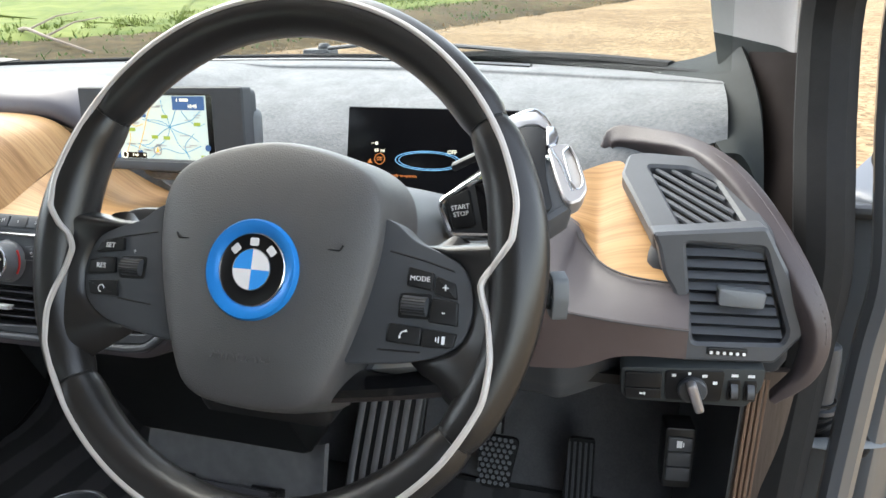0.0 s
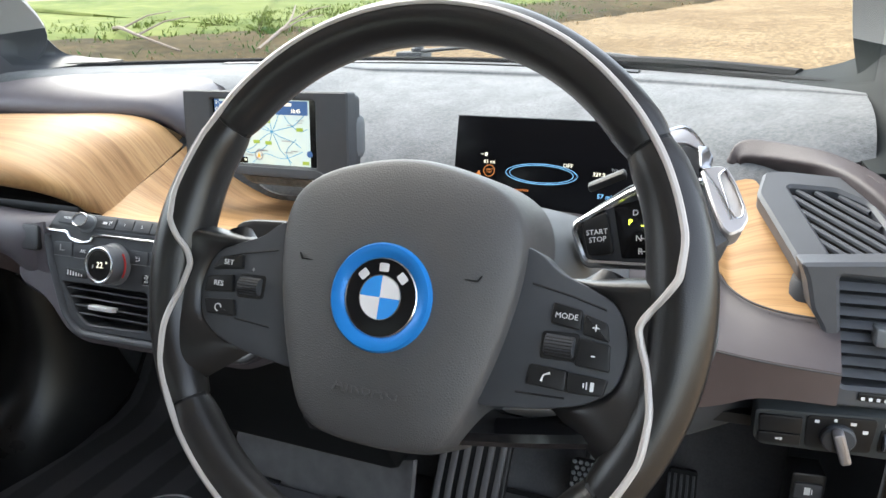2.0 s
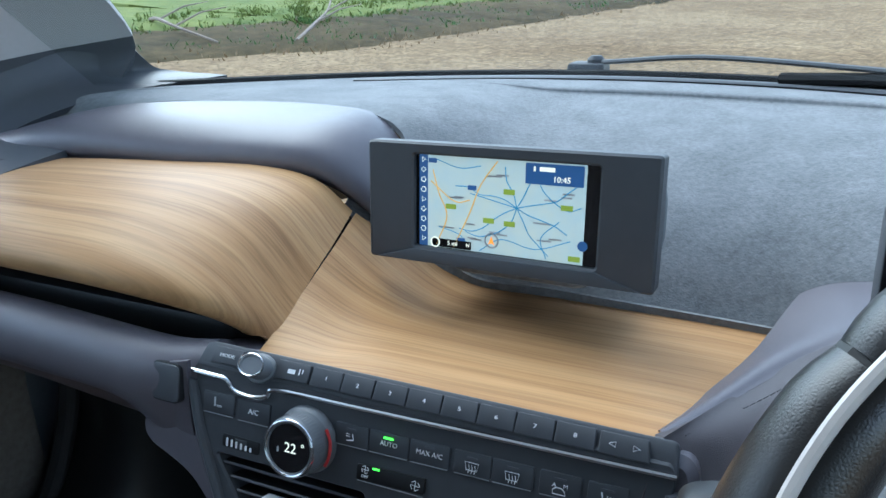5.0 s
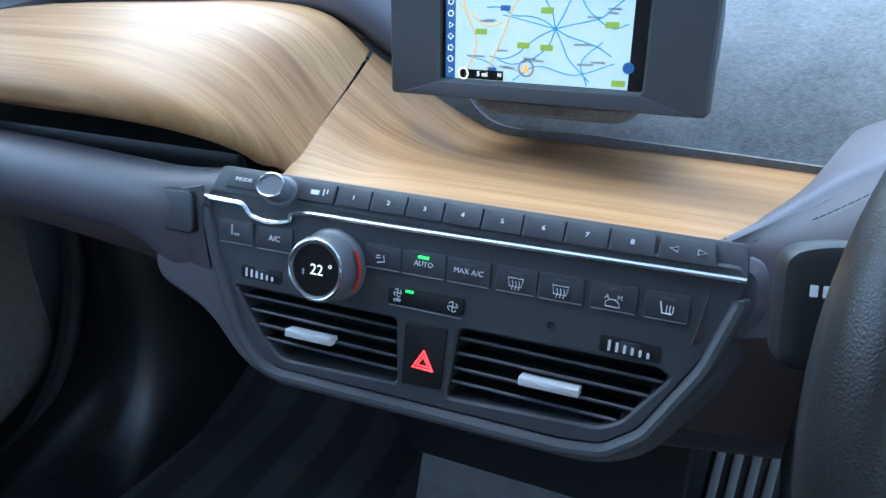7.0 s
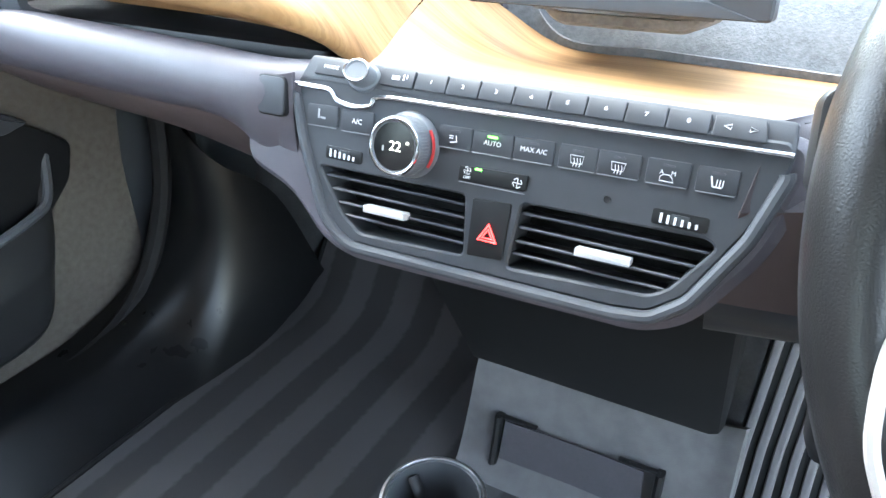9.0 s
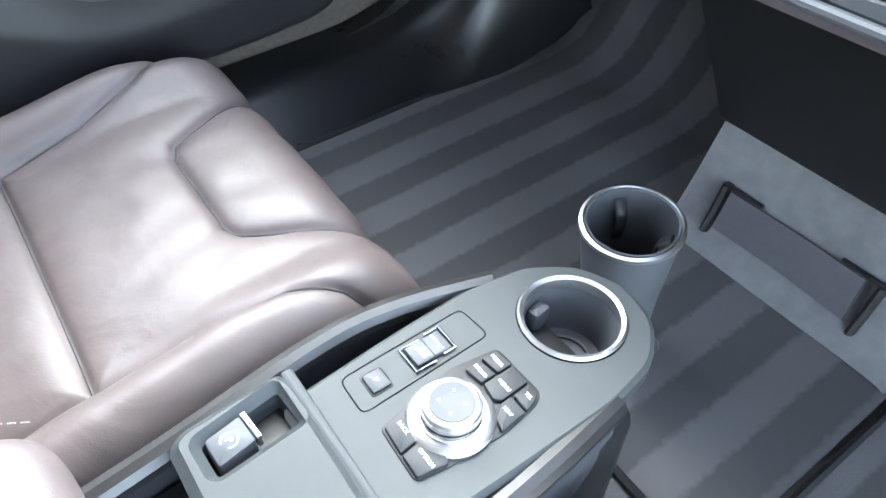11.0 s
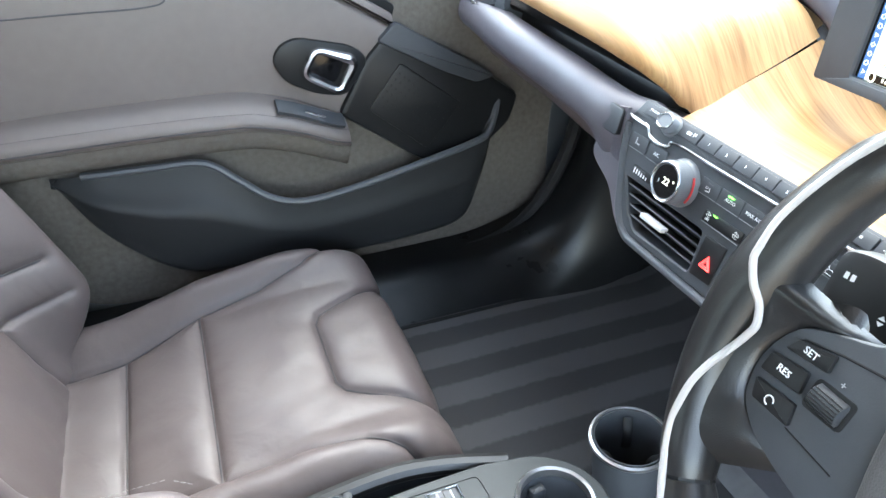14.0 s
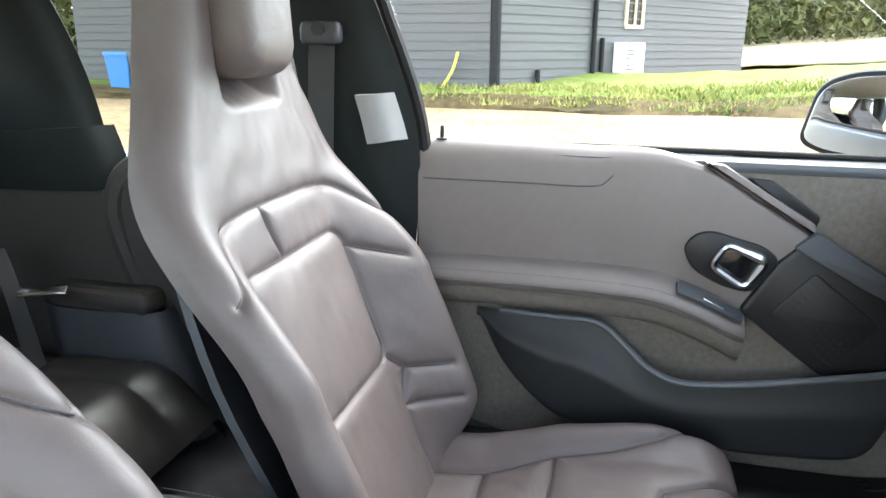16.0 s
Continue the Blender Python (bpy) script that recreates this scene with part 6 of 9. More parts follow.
for name, o, tab, sl in (("air_vent", lv, (-0.694, 0.8915), ((0.9075, -0.756, -0.632), (0.8985, -0.75, -0.631), (0.8895, -0.744, -0.63), (0.881, -0.735, -0.629))), ("air_vent", rv, (-0.5305, 0.8975), ((0.9115, -0.59, -0.469), (0.902, -0.591, -0.475), (0.8925, -0.592, -0.48), (0.884, -0.593, -0.49)))):
    cx, cz = tab
    vent = part(name, prism(rounded(ccw([(p[0], p[1]) for p in o]), 0.004, 3), -0.045, -0.026, MS, 0), VENT_SHADE, stack, "black louvred air vent", smooth=0)
    for z, x0, x1 in sl:
        part("louvre", prism([(x0 - XC, (z - 0.894) * 1.0385 - 0.0006), (x1 - XC, (z + 0.001 - 0.894) * 1.0385 - 0.0006), (x1 - XC, (z + 0.001 - 0.894) * 1.0385 + 0.001), (x0 - XC, (z - 0.894) * 1.0385 + 0.001)], -0.017, -0.004, MS, 0.0004), BLACK, vent)
        part("louvre_edge", tube(put(MS, [(x0 - XC + 0.001, (z - 0.894) * 1.0385 + 0.0003, -0.004), (x1 - XC - 0.001, (z + 0.001 - 0.894) * 1.0385 + 0.0003, -0.004)]), 0.0011, 6), PLASTIC_MID, vent)
    for i in range(5):
        xx = sl[0][1] + (sl[0][2] - sl[0][1]) * (i + 1) / 6
        part("vane", prism(rect(xx - XC - 0.0006, (0.884 - 0.894) * 1.04, xx - XC + 0.0006, (0.912 - 0.894) * 1.04, 0.0002, 1), -0.04, -0.028, MS, 0), BLACK, vent, smooth=0)
    mi = on_stack(cx, cz)
    part("vent_tab", prism(rounded([(-0.0185, -0.0035), (0.0175, -0.0028), (0.0175, 0.0025), (-0.0185, 0.002)], 0.001), -0.006, 0.003, mi, 0.0012), SILVER, vent, "silver adjusting tab")
hz = part("hazard_switch", prism(rounded(ccw(sv((-0.6245, 0.8765), (-0.5975, 0.8785), (-0.5965, 0.917), (-0.625, 0.9155))), 0.002), -0.002, 0.0012, MS, 0.0008), BLACK, stack)
mi = on_stack(-0.6105, 0.894, 0.0014)
part("hazard_triangle", tube(put(mi, [(-0.0066, -0.005, 0), (0.0066, -0.005, 0), (0, 0.0066, 0)]), 0.0011, 5, True), RED_LIT, hz)
part("hazard_triangle", tube(put(mi, [(-0.0038, -0.0032, 0), (0.0038, -0.0032, 0), (0, 0.0032, 0)]), 0.0008, 5, True), RED_LIT, hz)
mi = plane_at((-0.801, 0.5745, 0.963), (1, 0.02, 0.0), (0, 0.25, 1))
part("cover_gap", prism(rounded([(-0.0135, -0.0175), (0.014, -0.0175), (0.014, 0.013), (-0.0135, 0.013)], 0.006, 5), -0.012, 0.0034, mi, 0.0006), BLACK, stack)
part("cover_cap", prism(rounded([(-0.0125, -0.0165), (0.013, -0.0165), (0.013, 0.012), (-0.0125, 0.012)], 0.0055, 5), -0.012, 0.0043, mi, 0.0012), PLASTIC_MID, stack, "blank rounded cover flap")

# ---- driver's side vent pod and light switches ----
pod = thing("side_vent", "slatted charcoal side air vent framed in brown stitched leather", "air vent", (0.08, 0.7, 0.88))
ML = plane_at((0.08, 0.64, 0.95), (1, 0.12, 0), (0, 0.05, 1))
lo_hole = rounded(ccw([(-0.0452, 0.0485), (0.022, 0.0465), (0.0505, -0.032), (0.047, -0.044), (-0.031, -0.047)]), 0.004, 3)
part("lower_frame", ring_plate(rounded(ccw([(-0.075, 0.057), (0.0226, 0.0655), (0.0475, 0.0207), (0.066, -0.0332), (0.043, -0.064), (-0.04, -0.066), (-0.045, -0.05), (-0.0445, -0.03), (-0.0475, -0.012), (-0.053, 0.004), (-0.062, 0.018), (-0.0685, 0.0435)]), 0.004, 4), [lo_hole], -0.028, 0.0, ML, 0.003), PLASTIC_MID, pod, "charcoal vent frame")
part("cavity", prism(lo_hole, -0.06, -0.026, ML, 0), VENT_SHADE, pod, smooth=0)
for i in range(8):
    v = 0.0375 - i * 0.0108
    a, b = -0.0435 + 0.0016 * i, 0.0225 + 0.0036 * i
    vs = put(ML, [(a, v - 0.001, -0.003), (b, v - 0.001, -0.003), (b, v + 0.0045, -0.009), (a, v + 0.0045, -0.009), (b, v + 0.006, -0.024), (a, v + 0.006, -0.024), (b, v - 0.001, -0.006), (a, v - 0.001, -0.006)])
    part("louvre", (vs, [(0, 1, 2, 3), (3, 2, 4, 5), (7, 6, 1, 0), (5, 4, 6, 7), (0, 3, 5, 7), (1, 6, 4, 2)]), PLASTIC_MID, pod, smooth=0)
part("vent_tab", prism(rounded([(-0.013, -0.0075), (0.026, -0.0095), (0.0275, 0.006), (-0.014, 0.009)], 0.003), -0.008, 0.006, ML, 0.002), PLASTIC_GREY, pod, "grey adjusting tab")
tw = part("thumbwheel", prism(rect(-0.018, -0.0575, 0.018, -0.05, 0.002), 0, 0.002, ML, 0.001), BLACK, pod)
part("thumbwheel_marks", join(*[prism(rect(-0.0155 + i * 0.0058, -0.0565, -0.0155 + i * 0.0058 + 0.0028, -0.0535, 0.0005, 1), 0.002, 0.0024, ML, 0) for i in range(6)]), LETTER, tw, smooth=0)
MU = plane_at((0.035, 0.71, 1.021), (1, -0.1, 0), (0, 0.92, 0.4))
up_hole = rounded(ccw([(-0.0423, 0.0537), (-0.0031, 0.054), (0.0249, 0.0372), (0.0597, -0.0395), (0.0021, -0.0443)]), 0.004, 3)
part("upper_frame", ring_plate(rounded(ccw([(-0.066, 0.074), (-0.0475, 0.079), (0.0067, 0.076), (0.033, 0.052), (0.056, 0.016), (0.079, -0.033), (0.083, -0.06), (-0.0225, -0.06), (-0.0295, -0.0434), (-0.048, -0.004), (-0.068, 0.037)]), 0.006, 4), [up_hole], -0.016, 0.0, MU, 0.003), PLASTIC_MID, pod, "sloping charcoal grille frame")
part("cavity", prism(up_hole, -0.05, -0.015, MU, 0), VENT_SHADE, pod, smooth=0)
slant = Vector((0.083, -0.066, 0)).normalized()
for i in range(12):
    c = Vector((-0.05, 0.062, 0)).lerp(Vector((0.085, 0.0, 0)), 0) + Vector((0.0105, 0.0095, 0)) * (i - 5.5) * 0.72 + Vector((0.052, -0.056, 0))
    inside = [c + slant * (k * 0.001) for k in range(-90, 90)]
    ok = []
    for q in inside:
        odd = False
        for (xa, ya), (xb, yb) in zip(up_hole, up_hole[1:] + up_hole[:1]):
            if (ya > q.y) != (yb > q.y) and q.x < (xb - xa) * (q.y - ya) / (yb - ya) + xa:
                odd = not odd
        if odd:
            ok.append(q)
    if len(ok) > 6:
        part("slat", tube([MU @ Vector((q.x, q.y, -0.006)) for q in (ok[0], ok[-1])], 0.0038, 6, flat=0.6), PLASTIC_MID, pod)
rim_path = curve_points([(-0.047, 0.87, 1.04), (-0.036, 0.862, 1.052), (-0.004, 0.842, 1.054), (0.036, 0.808, 1.052), (0.072, 0.755, 1.04), (0.104, 0.705, 1.01), (0.136, 0.655, 0.962), (0.153, 0.645, 0.92), (0.15, 0.65, 0.878), (0.128, 0.655, 0.845)], 60)
rim_rows = []
for i, p in enumerate(rim_path):
    q = Vector(rim_path[min(i + 1, 60)]) - Vector(rim_path[max(i - 1, 0)])
    out_ = q.cross(Vector((0.35, -0.75, 0.56))).normalized()
    up_ = out_.cross(q).normalized()
    w_, h_ = (0.0145 - 0.0015 * min(1, i / 14)) * (1 - 0.6 * max(0, (i - 36) / 24)), 0.0115 + 0.007 * max(0, 1 - i / 10)
    k_ = 0.8 + 0.2 * min(1, i / 1.5, (60 - i) / 3)
    rim_rows.append([tuple(Vector(p) + out_ * k_ * w_ * math.copysign(abs(math.cos(a)) ** 0.38, math.cos(a)) + up_ * k_ * h_ * math.copysign(abs(math.sin(a)) ** 0.38, math.sin(a))) for a in (2 * math.pi * j / 28 for j in range(29))])
for end, into in ((0, 0), (-1, len(rim_rows) + 1)):
    mid_ = tuple(np.mean(np.array(rim_rows[end][:-1]), axis=0))
    rim_rows.insert(into, [tuple(np.array(mid_) * 0.98 + np.array(q) * 0.02) for q in rim_rows[end]])
part("leather_rim", shell(rim_rows, 0.003), material("rim_leather", (0.05, 0.039, 0.041), 0.5, second=(0.062, 0.05, 0.052), scale=60, bump=0.25, bump_scale=900, kind="grain"), pod, "brown leather rim", smooth=60)
part("pod_body", block((0.0, 0.66, 0.86), (0.14, 0.86, 0.985), 0.02), PLASTIC, pod)
stitches([(p[0] + 0.004, p[1] - 0.018, p[2] + 0.011) for p in rim_path[24:50]], STITCH_RIM, pod)

sw = thing("light_switch_panel", "black light switch panel with a silver rotary knob", "switch panel", (0.05, 0.64, 0.84))
MP = plane_at((0.053, 0.632, 0.859), (1, 0.08, 0.04), (0, -0.12, 1))
part("panel", prism(rounded(ccw([(-0.066, 0.018), (0.064, 0.022), (0.062, 0.0), (0.05, -0.022), (-0.06, -0.02), (-0.066, -0.012)]), 0.005, 4), -0.02, 0, MP, 0.002), SATIN, sw)
for v0, v1 in ((-0.0155, -0.004), (-0.003, 0.014)):
    k = part("key", prism(rect(-0.062, v0, -0.028, v1, 0.002), 0, 0.0025, MP, 0.001), BLACK, sw)
bars([(-0.048, -0.0105, -0.045, -0.0085), (-0.0445, -0.011, -0.0425, -0.008)], shift(MP, 0, 0, 0.0026), LETTER, sw, "icon")
part("dial_plate", prism(rounded(ccw([(-0.025, 0.017), (0.028, 0.019), (0.026, -0.016), (-0.024, -0.016)]), 0.004), 0, 0.0015, MP, 0.0005), BLACK, sw)
kn = part("rotary_knob", lathe([(0.0135, 0.0015), (0.0135, 0.006), (0.012, 0.0075)], shift(MP, 0.0, -0.002), 36), PLASTIC, sw)
part("knob_bar", block((-0.0045, -0.019, 0.006), (0.0045, 0.014, 0.017), 0.003, shift(MP, 0.001, -0.002) @ pose(0, 0, 0, 0, 0, 18)), SATIN_METAL, kn, "silver knob bar")
bars([(-0.019, 0.011, -0.0155, 0.014), (-0.0045, 0.0135, -0.002, 0.0165), (0.008, 0.0115, 0.0125, 0.0145), (0.018, 0.004, 0.022, 0.0075)], shift(MP, 0, 0, 0.0016), LETTER, sw, "icon")
for u in (0.037, 0.0515):
    part("thumbwheel_well", prism(rect(u - 0.0055, -0.014, u + 0.0055, 0.009, 0.002), 0, 0.001, MP, 0.0003), BLACK, sw)
    part("thumbwheel", tube(put(MP, [(u - 0.003, -0.003, -0.001), (u + 0.003, -0.003, -0.001)]), 0.0085, 18), PLASTIC_MID, sw)
    bars([(u - 0.003, 0.0125, u + 0.003, 0.0155)], shift(MP, 0, 0, 0.0002), LETTER, sw, "icon")

# ---- centre console ----
con = thing("centre_console", "low charcoal centre console with rotary controller and cup holder", "console", (XC, 0.3, 0.43))
MC = plane_at((-0.6, 0.3, 0.6375), X, (0, 1, -0.045))


def cv(*pts):
    return [(x + 0.6, y - 0.3) for x, y in pts]


plate = rounded(ccw(cv((-0.66, 0.215), (-0.668, 0.3), (-0.672, 0.37), (-0.665, 0.43), (-0.64, 0.468), (-0.6, 0.485), (-0.56, 0.476), (-0.533, 0.445), (-0.524, 0.395), (-0.524, 0.3), (-0.526, 0.2), (-0.655, 0.2))), 0.016, 5)
cup_c = (-0.0, 0.1235)
part("plate", ring_plate(plate, [circle(*cup_c, 0.0405, 40)], -0.018, 0.0, MC, 0.004), SATIN, con, "satin charcoal plate")
part("cup_ring", lathe([(0.0425, -0.001), (0.0435, 0.0015), (0.0415, 0.0035), (0.0385, 0.0015), (0.038, -0.008)], shift(MC, *cup_c), 56, False), ALU, con, "brushed silver cup ring")
cup = part("cup_well", lathe([(0.0405, 0.0), (0.0385, -0.006), (0.0375, -0.05), (0.034, -0.056), (0.0, -0.056)], shift(MC, *cup_c), 48, False), PLASTIC_MID, con, "deep charcoal cup well")
part("cup_floor_ring", tube([shift(MC, *cup_c) @ Vector((*p, -0.054)) for p in circle(0, 0, 0.024, 36)], 0.002, 6, True), PLASTIC, cup)
for a in (100, 250):
    c = shift(MC, *cup_c) @ pose(0, 0, 0, 0, 0, a)
    part("cup_grip", block((-0.01, 0.024, -0.04), (0.01, 0.037, -0.014), 0.005, c), PLASTIC, cup)
# raised rear block with the parking brake slot
slot = rounded(ccw([(-0.055, -0.1565), (-0.065, -0.097), (-0.0345, -0.095), (-0.0285, -0.1555)]), 0.003, 3)
MR = shift(MC, 0, 0, 0.011)
part("brake_block", ring_plate(rounded(ccw([(-0.064, -0.175), (-0.0725, -0.164), (-0.0795, -0.086), (0.0, -0.085), (0.0835, -0.087), (0.082, -0.12), (0.079, -0.175)]), [0.01, 0.01, 0.008, 0.02, 0.012, 0.02, 0.012], 5), [slot], -0.11, 0.0, MR, 0.007), SATIN, con, "raised satin charcoal block")
part("block_foot", prism(rounded(ccw([(-0.078, -0.089), (-0.078, -0.079), (0.082, -0.08), (0.082, -0.09)]), 0.004), -0.012, -0.004, MR, 0.003), SATIN, con)
part("slot_floor", prism([(a * 1.05, b) for a, b in slot], -0.035, -0.024, MR, 0), BLACK, con, smooth=0)
sw_ = ccw([(-0.0555, -0.1535), (-0.0605, -0.1265), (-0.0372, -0.1245), (-0.0322, -0.1525)])
brake = part("brake_switch", prism(rounded(sw_, 0.003), -0.024, -0.002, MR, 0.002), PLASTIC, con)
part("chrome_edge", prism(rounded(ccw([(-0.0605, -0.1262), (-0.0612, -0.1222), (-0.0377, -0.1202), (-0.0371, -0.1242)]), 0.001), -0.012, -0.0012, MR, 0.0008), CHROME, brake)
lettering("P", 0.007, shift(MR, -0.0465, -0.1395, -0.0017), LETTER, brake)
for a0 in (0.5, 3.64):
    part("icon", tube(put(MR, [(-0.0465 + 0.0058 * math.cos(a0 - 1 + i * 0.2), -0.1395 + 0.0058 * math.sin(a0 - 1 + i * 0.2), -0.0018) for i in range(11)]), 0.0005, 5), LETTER, brake)
# switch field
part("switch_field", tube(put(MC, [(*p, 0.0002) for p in rounded(ccw([(-0.052, -0.055), (-0.056, 0.056), (-0.0235, 0.0585), (-0.0185, -0.056)]), 0.007, 4)]), 0.0007, 4, True), BLACK, con, "recessed switch field")
part("key_well", prism(rounded(ccw([(-0.0465, -0.0432), (-0.046, -0.0245), (-0.026, -0.0245), (-0.0255, -0.0435)]), 0.003), -0.003, 0.0004, MC, 0.0002), BLACK, con)
k = part("parking_key", block((-0.0448, -0.0418, 0), (-0.027, -0.026, 0.003), 0.002, MC), PLASTIC, con)
lettering("P", 0.006, shift(MC, -0.036, -0.0345, 0.0031), LETTER, k)
dm = part("drive_mode_rocker", block((-0.0475, -0.0035, 0), (-0.028, 0.0275, 0.0042), 0.002, MC), PLASTIC_MID, con)
part("rocker_split", block((-0.0476, 0.0113, 0.003), (-0.0279, 0.0125, 0.0045), 0.0003, MC), BLACK, dm)
for y0, y1, xa, xb in ((-0.006, 0.011, -0.0485, -0.0255), (0.013, 0.0305, -0.0505, -0.0275)):
    o = [(xb, y0 + 0.006 if y0 > 0 else y1), (xb, y1 if y0 > 0 else y0), (xa, y1 if y0 > 0 else y0), (xa, y0 + 0.004 if y0 > 0 else y1)]
    part("rocker_frame", tube(put(MC, [(*q, 0.0018) for q in o]), 0.0012, 6), CHROME, dm)
lettering("COMFORT", 0.0032, shift(MC, -0.0378, 0.02, 0.0044), LETTER, dm)
lettering("ECO PRO", 0.0034, shift(MC, -0.0378, 0.0045, 0.0044), LETTER, dm)
# rotary controller
MK = shift(MC, 0.0192, -0.0085)
in_mk = lambda pts: [(u - 0.0192, v + 0.0085) for u, v in pts]
base_o = rounded(ccw(in_mk([(-0.0022, -0.0526), (-0.0076, -0.0273), (-0.0146, 0.0159), (-0.0089, 0.0555), (0.0385, 0.0562), (0.0445, 0.0487), (0.0496, 0.0165), (0.0478, -0.03), (0.0435, -0.0548)])), 0.005)
part("controller_base", prism(base_o, -0.004, 0.0012, MK, 0.0005), BLACK, con)
PAD = material("pad_plastic", (0.022, 0.0235, 0.0255), 0.5, second=(0.027, 0.0285, 0.031), scale=60, spec=0.25)
CONTROL_PADS = [([(-0.0058, 0.0225), (-0.0072, 0.0365), (0.0098, 0.0385), (0.0098, 0.025)], "RADIO"), ([(-0.0072, 0.0382), (-0.0064, 0.0525), (0.0098, 0.0535), (0.0098, 0.0402)], "MEDIA"), ([(0.0112, 0.0258), (0.0112, 0.0535), (0.0282, 0.053), (0.0296, 0.028), (0.025, 0.0235)], "MENU"),
                ([(0.0308, 0.037), (0.0298, 0.0528), (0.0385, 0.052), (0.0428, 0.0475), (0.046, 0.0365)], "TEL"), ([(0.038, 0.016), (0.0308, 0.0275), (0.0305, 0.0355), (0.0462, 0.035), (0.0485, 0.012)], "NAV"),
                ([(0.0002, -0.0505), (-0.0042, -0.0305), (0.001, -0.031), (0.021, -0.0385), (0.023, -0.0522)], "BACK"), ([(0.0245, -0.0522), (0.0225, -0.0388), (0.04, -0.0285), (0.0466, -0.0305), (0.0428, -0.053)], "OPTION")]
CONTROL_PADS = [(in_mk(o), t) for o, t in CONTROL_PADS]
for o, t in CONTROL_PADS:
    k = part("key", prism(rounded(ccw(o), 0.002), 0, 0.0046, MK, 0.0012), PAD, con)
    u, v = (sum(q[i] for q in o) / len(o) for i in (0, 1))
    lettering(t, 0.0043, shift(MK, u, v, 0.0048), LETTER, k)
ctl = part("rotary_controller", lathe([(0.0312, 0.0005), (0.0312, 0.0035), (0.0298, 0.0052), (0.0258, 0.0068), (0.025, 0.0062), (0.0232, 0.0062), (0.0228, 0.0075)], MK, 72), ALU, con, "silver rotary controller with a dark top")
part("controller_neck", lathe([(0.0226, 0.006), (0.0222, 0.0095), (0.0212, 0.0115)], MK, 64, False), CHROME, ctl)
part("controller_band", lathe([(0.0212, 0.0112), (0.0206, 0.0125), (0.0205, 0.0135)], MK, 64, False), GLOSS, ctl)
part("controller_grip", lathe([(0.0208, 0.0132), (0.0213, 0.0145), (0.0211, 0.0185), (0.0198, 0.0212), (0.0175, 0.0222), (0.0158, 0.0216)], MK, 72, False), ALU, ctl)
part("controller_top", lathe([(0.016, 0.0212), (0.0156, 0.0222), (0.013, 0.0218), (0.004, 0.0208)], MK, 48), PLASTIC, ctl)
part("knurl", join(*[tube(put(MK, [(0.0213 * math.cos(a), 0.0213 * math.sin(a), 0.0142), (0.0212 * math.cos(a), 0.0212 * math.sin(a), 0.0185)]), 0.0004, 4) for a in (2 * math.pi * i / 90 for i in range(90))]), ALU, ctl, kind="stuff")
for a in (0, 90, 180, 270):
    c = MK @ pose(0, 0, 0, 0, 0, a)
    part("arrow", prism([(-0.0012, 0.0085), (0.0012, 0.0085), (0, 0.0108)], 0.0216, 0.0221, c @ pose(0, 0, 0, 0, 0, 45), 0), LETTER, ctl, smooth=0)
# console flanks
for s, xs in ((-1, (-0.672, -0.68, -0.696, -0.692, -0.672)), (1, (-0.519, -0.517, -0.514, -0.518, -0.528))):
    path = curve_points([(xs[0], 0.04, 0.628), (xs[1], 0.127, 0.629), (xs[2], 0.25, 0.628), (xs[3], 0.32, 0.626), (xs[4], 0.4, 0.621)], 24)
    part("padded_edge", tube(path, 0.011, 10), LEATHER_BLACK, con, "black grained padded edge")
    grid = [[(p[0] + s * 0.004, p[1], p[2] - 0.005), (p[0] + s * 0.006, p[1], p[2] - 0.06), (p[0] + s * 0.0, p[1], 0.48), (p[0], p[1], 0.43)] for p in path]
    part("side_panel", sheet([list(r) for r in grid[::6]], 24, 16, 0.006, s > 0), PLASTIC, con)
part("base", block((-0.68, 0.02, 0.42), (-0.52, 0.43, 0.6), 0.02), BLACK, con)
part("rear_tray", block((-0.69, -0.35, 0.42), (-0.52, 0.11, 0.52), 0.015), BLACK, con)

# open cup holder on the floor ahead of the console
ch = thing("cup_holder", "round black cup holder with a silver rim on the floor", "cup holder", (-0.655, 0.553, 0.43))
MH = plane_at((-0.657, 0.556, 0.612), X, (0, 1, 0.06))
part("outer_wall", lathe([(0.036, -0.175), (0.04, -0.08), (0.0465, -0.01), (0.0465, 0.0)], MH, 56, False), PLASTIC_MID, ch)
part("rim", lathe([(0.0465, -0.004), (0.0492, -0.001), (0.049, 0.003), (0.046, 0.0045), (0.044, 0.002)], MH, 64, False), ALU, ch, "silver rim")
part("inner_cup", lathe([(0.0445, 0.002), (0.0435, 0.005), (0.0415, 0.004), (0.039, -0.04), (0.036, -0.1), (0.0, -0.1)], MH, 56, False), PLASTIC, ch)
for a in (60, 180, 300):
    part("spring_finger", tube(curve_points(put(MH @ pose(0, 0, 0, 0, 0, a), [(0, 0.038, -0.005), (0, 0.026, -0.02), (0, 0.03, -0.05)]), 8), 0.006, 8, flat=0.3), BLACK, ch)
part("floor_boss", lathe([(0.014, -0.099), (0.014, -0.092), (0.009, -0.09)], MH, 24), PLASTIC, ch)
part("foot", block((-0.06, -0.06, -0.184), (0.05, 0.03, -0.16), 0.01, MH), PLASTIC, ch)

# ---- seats ----
def smooth(x):
    x = min(max(x, 0.0), 1.0)
    return x * x * (3 - 2 * x)


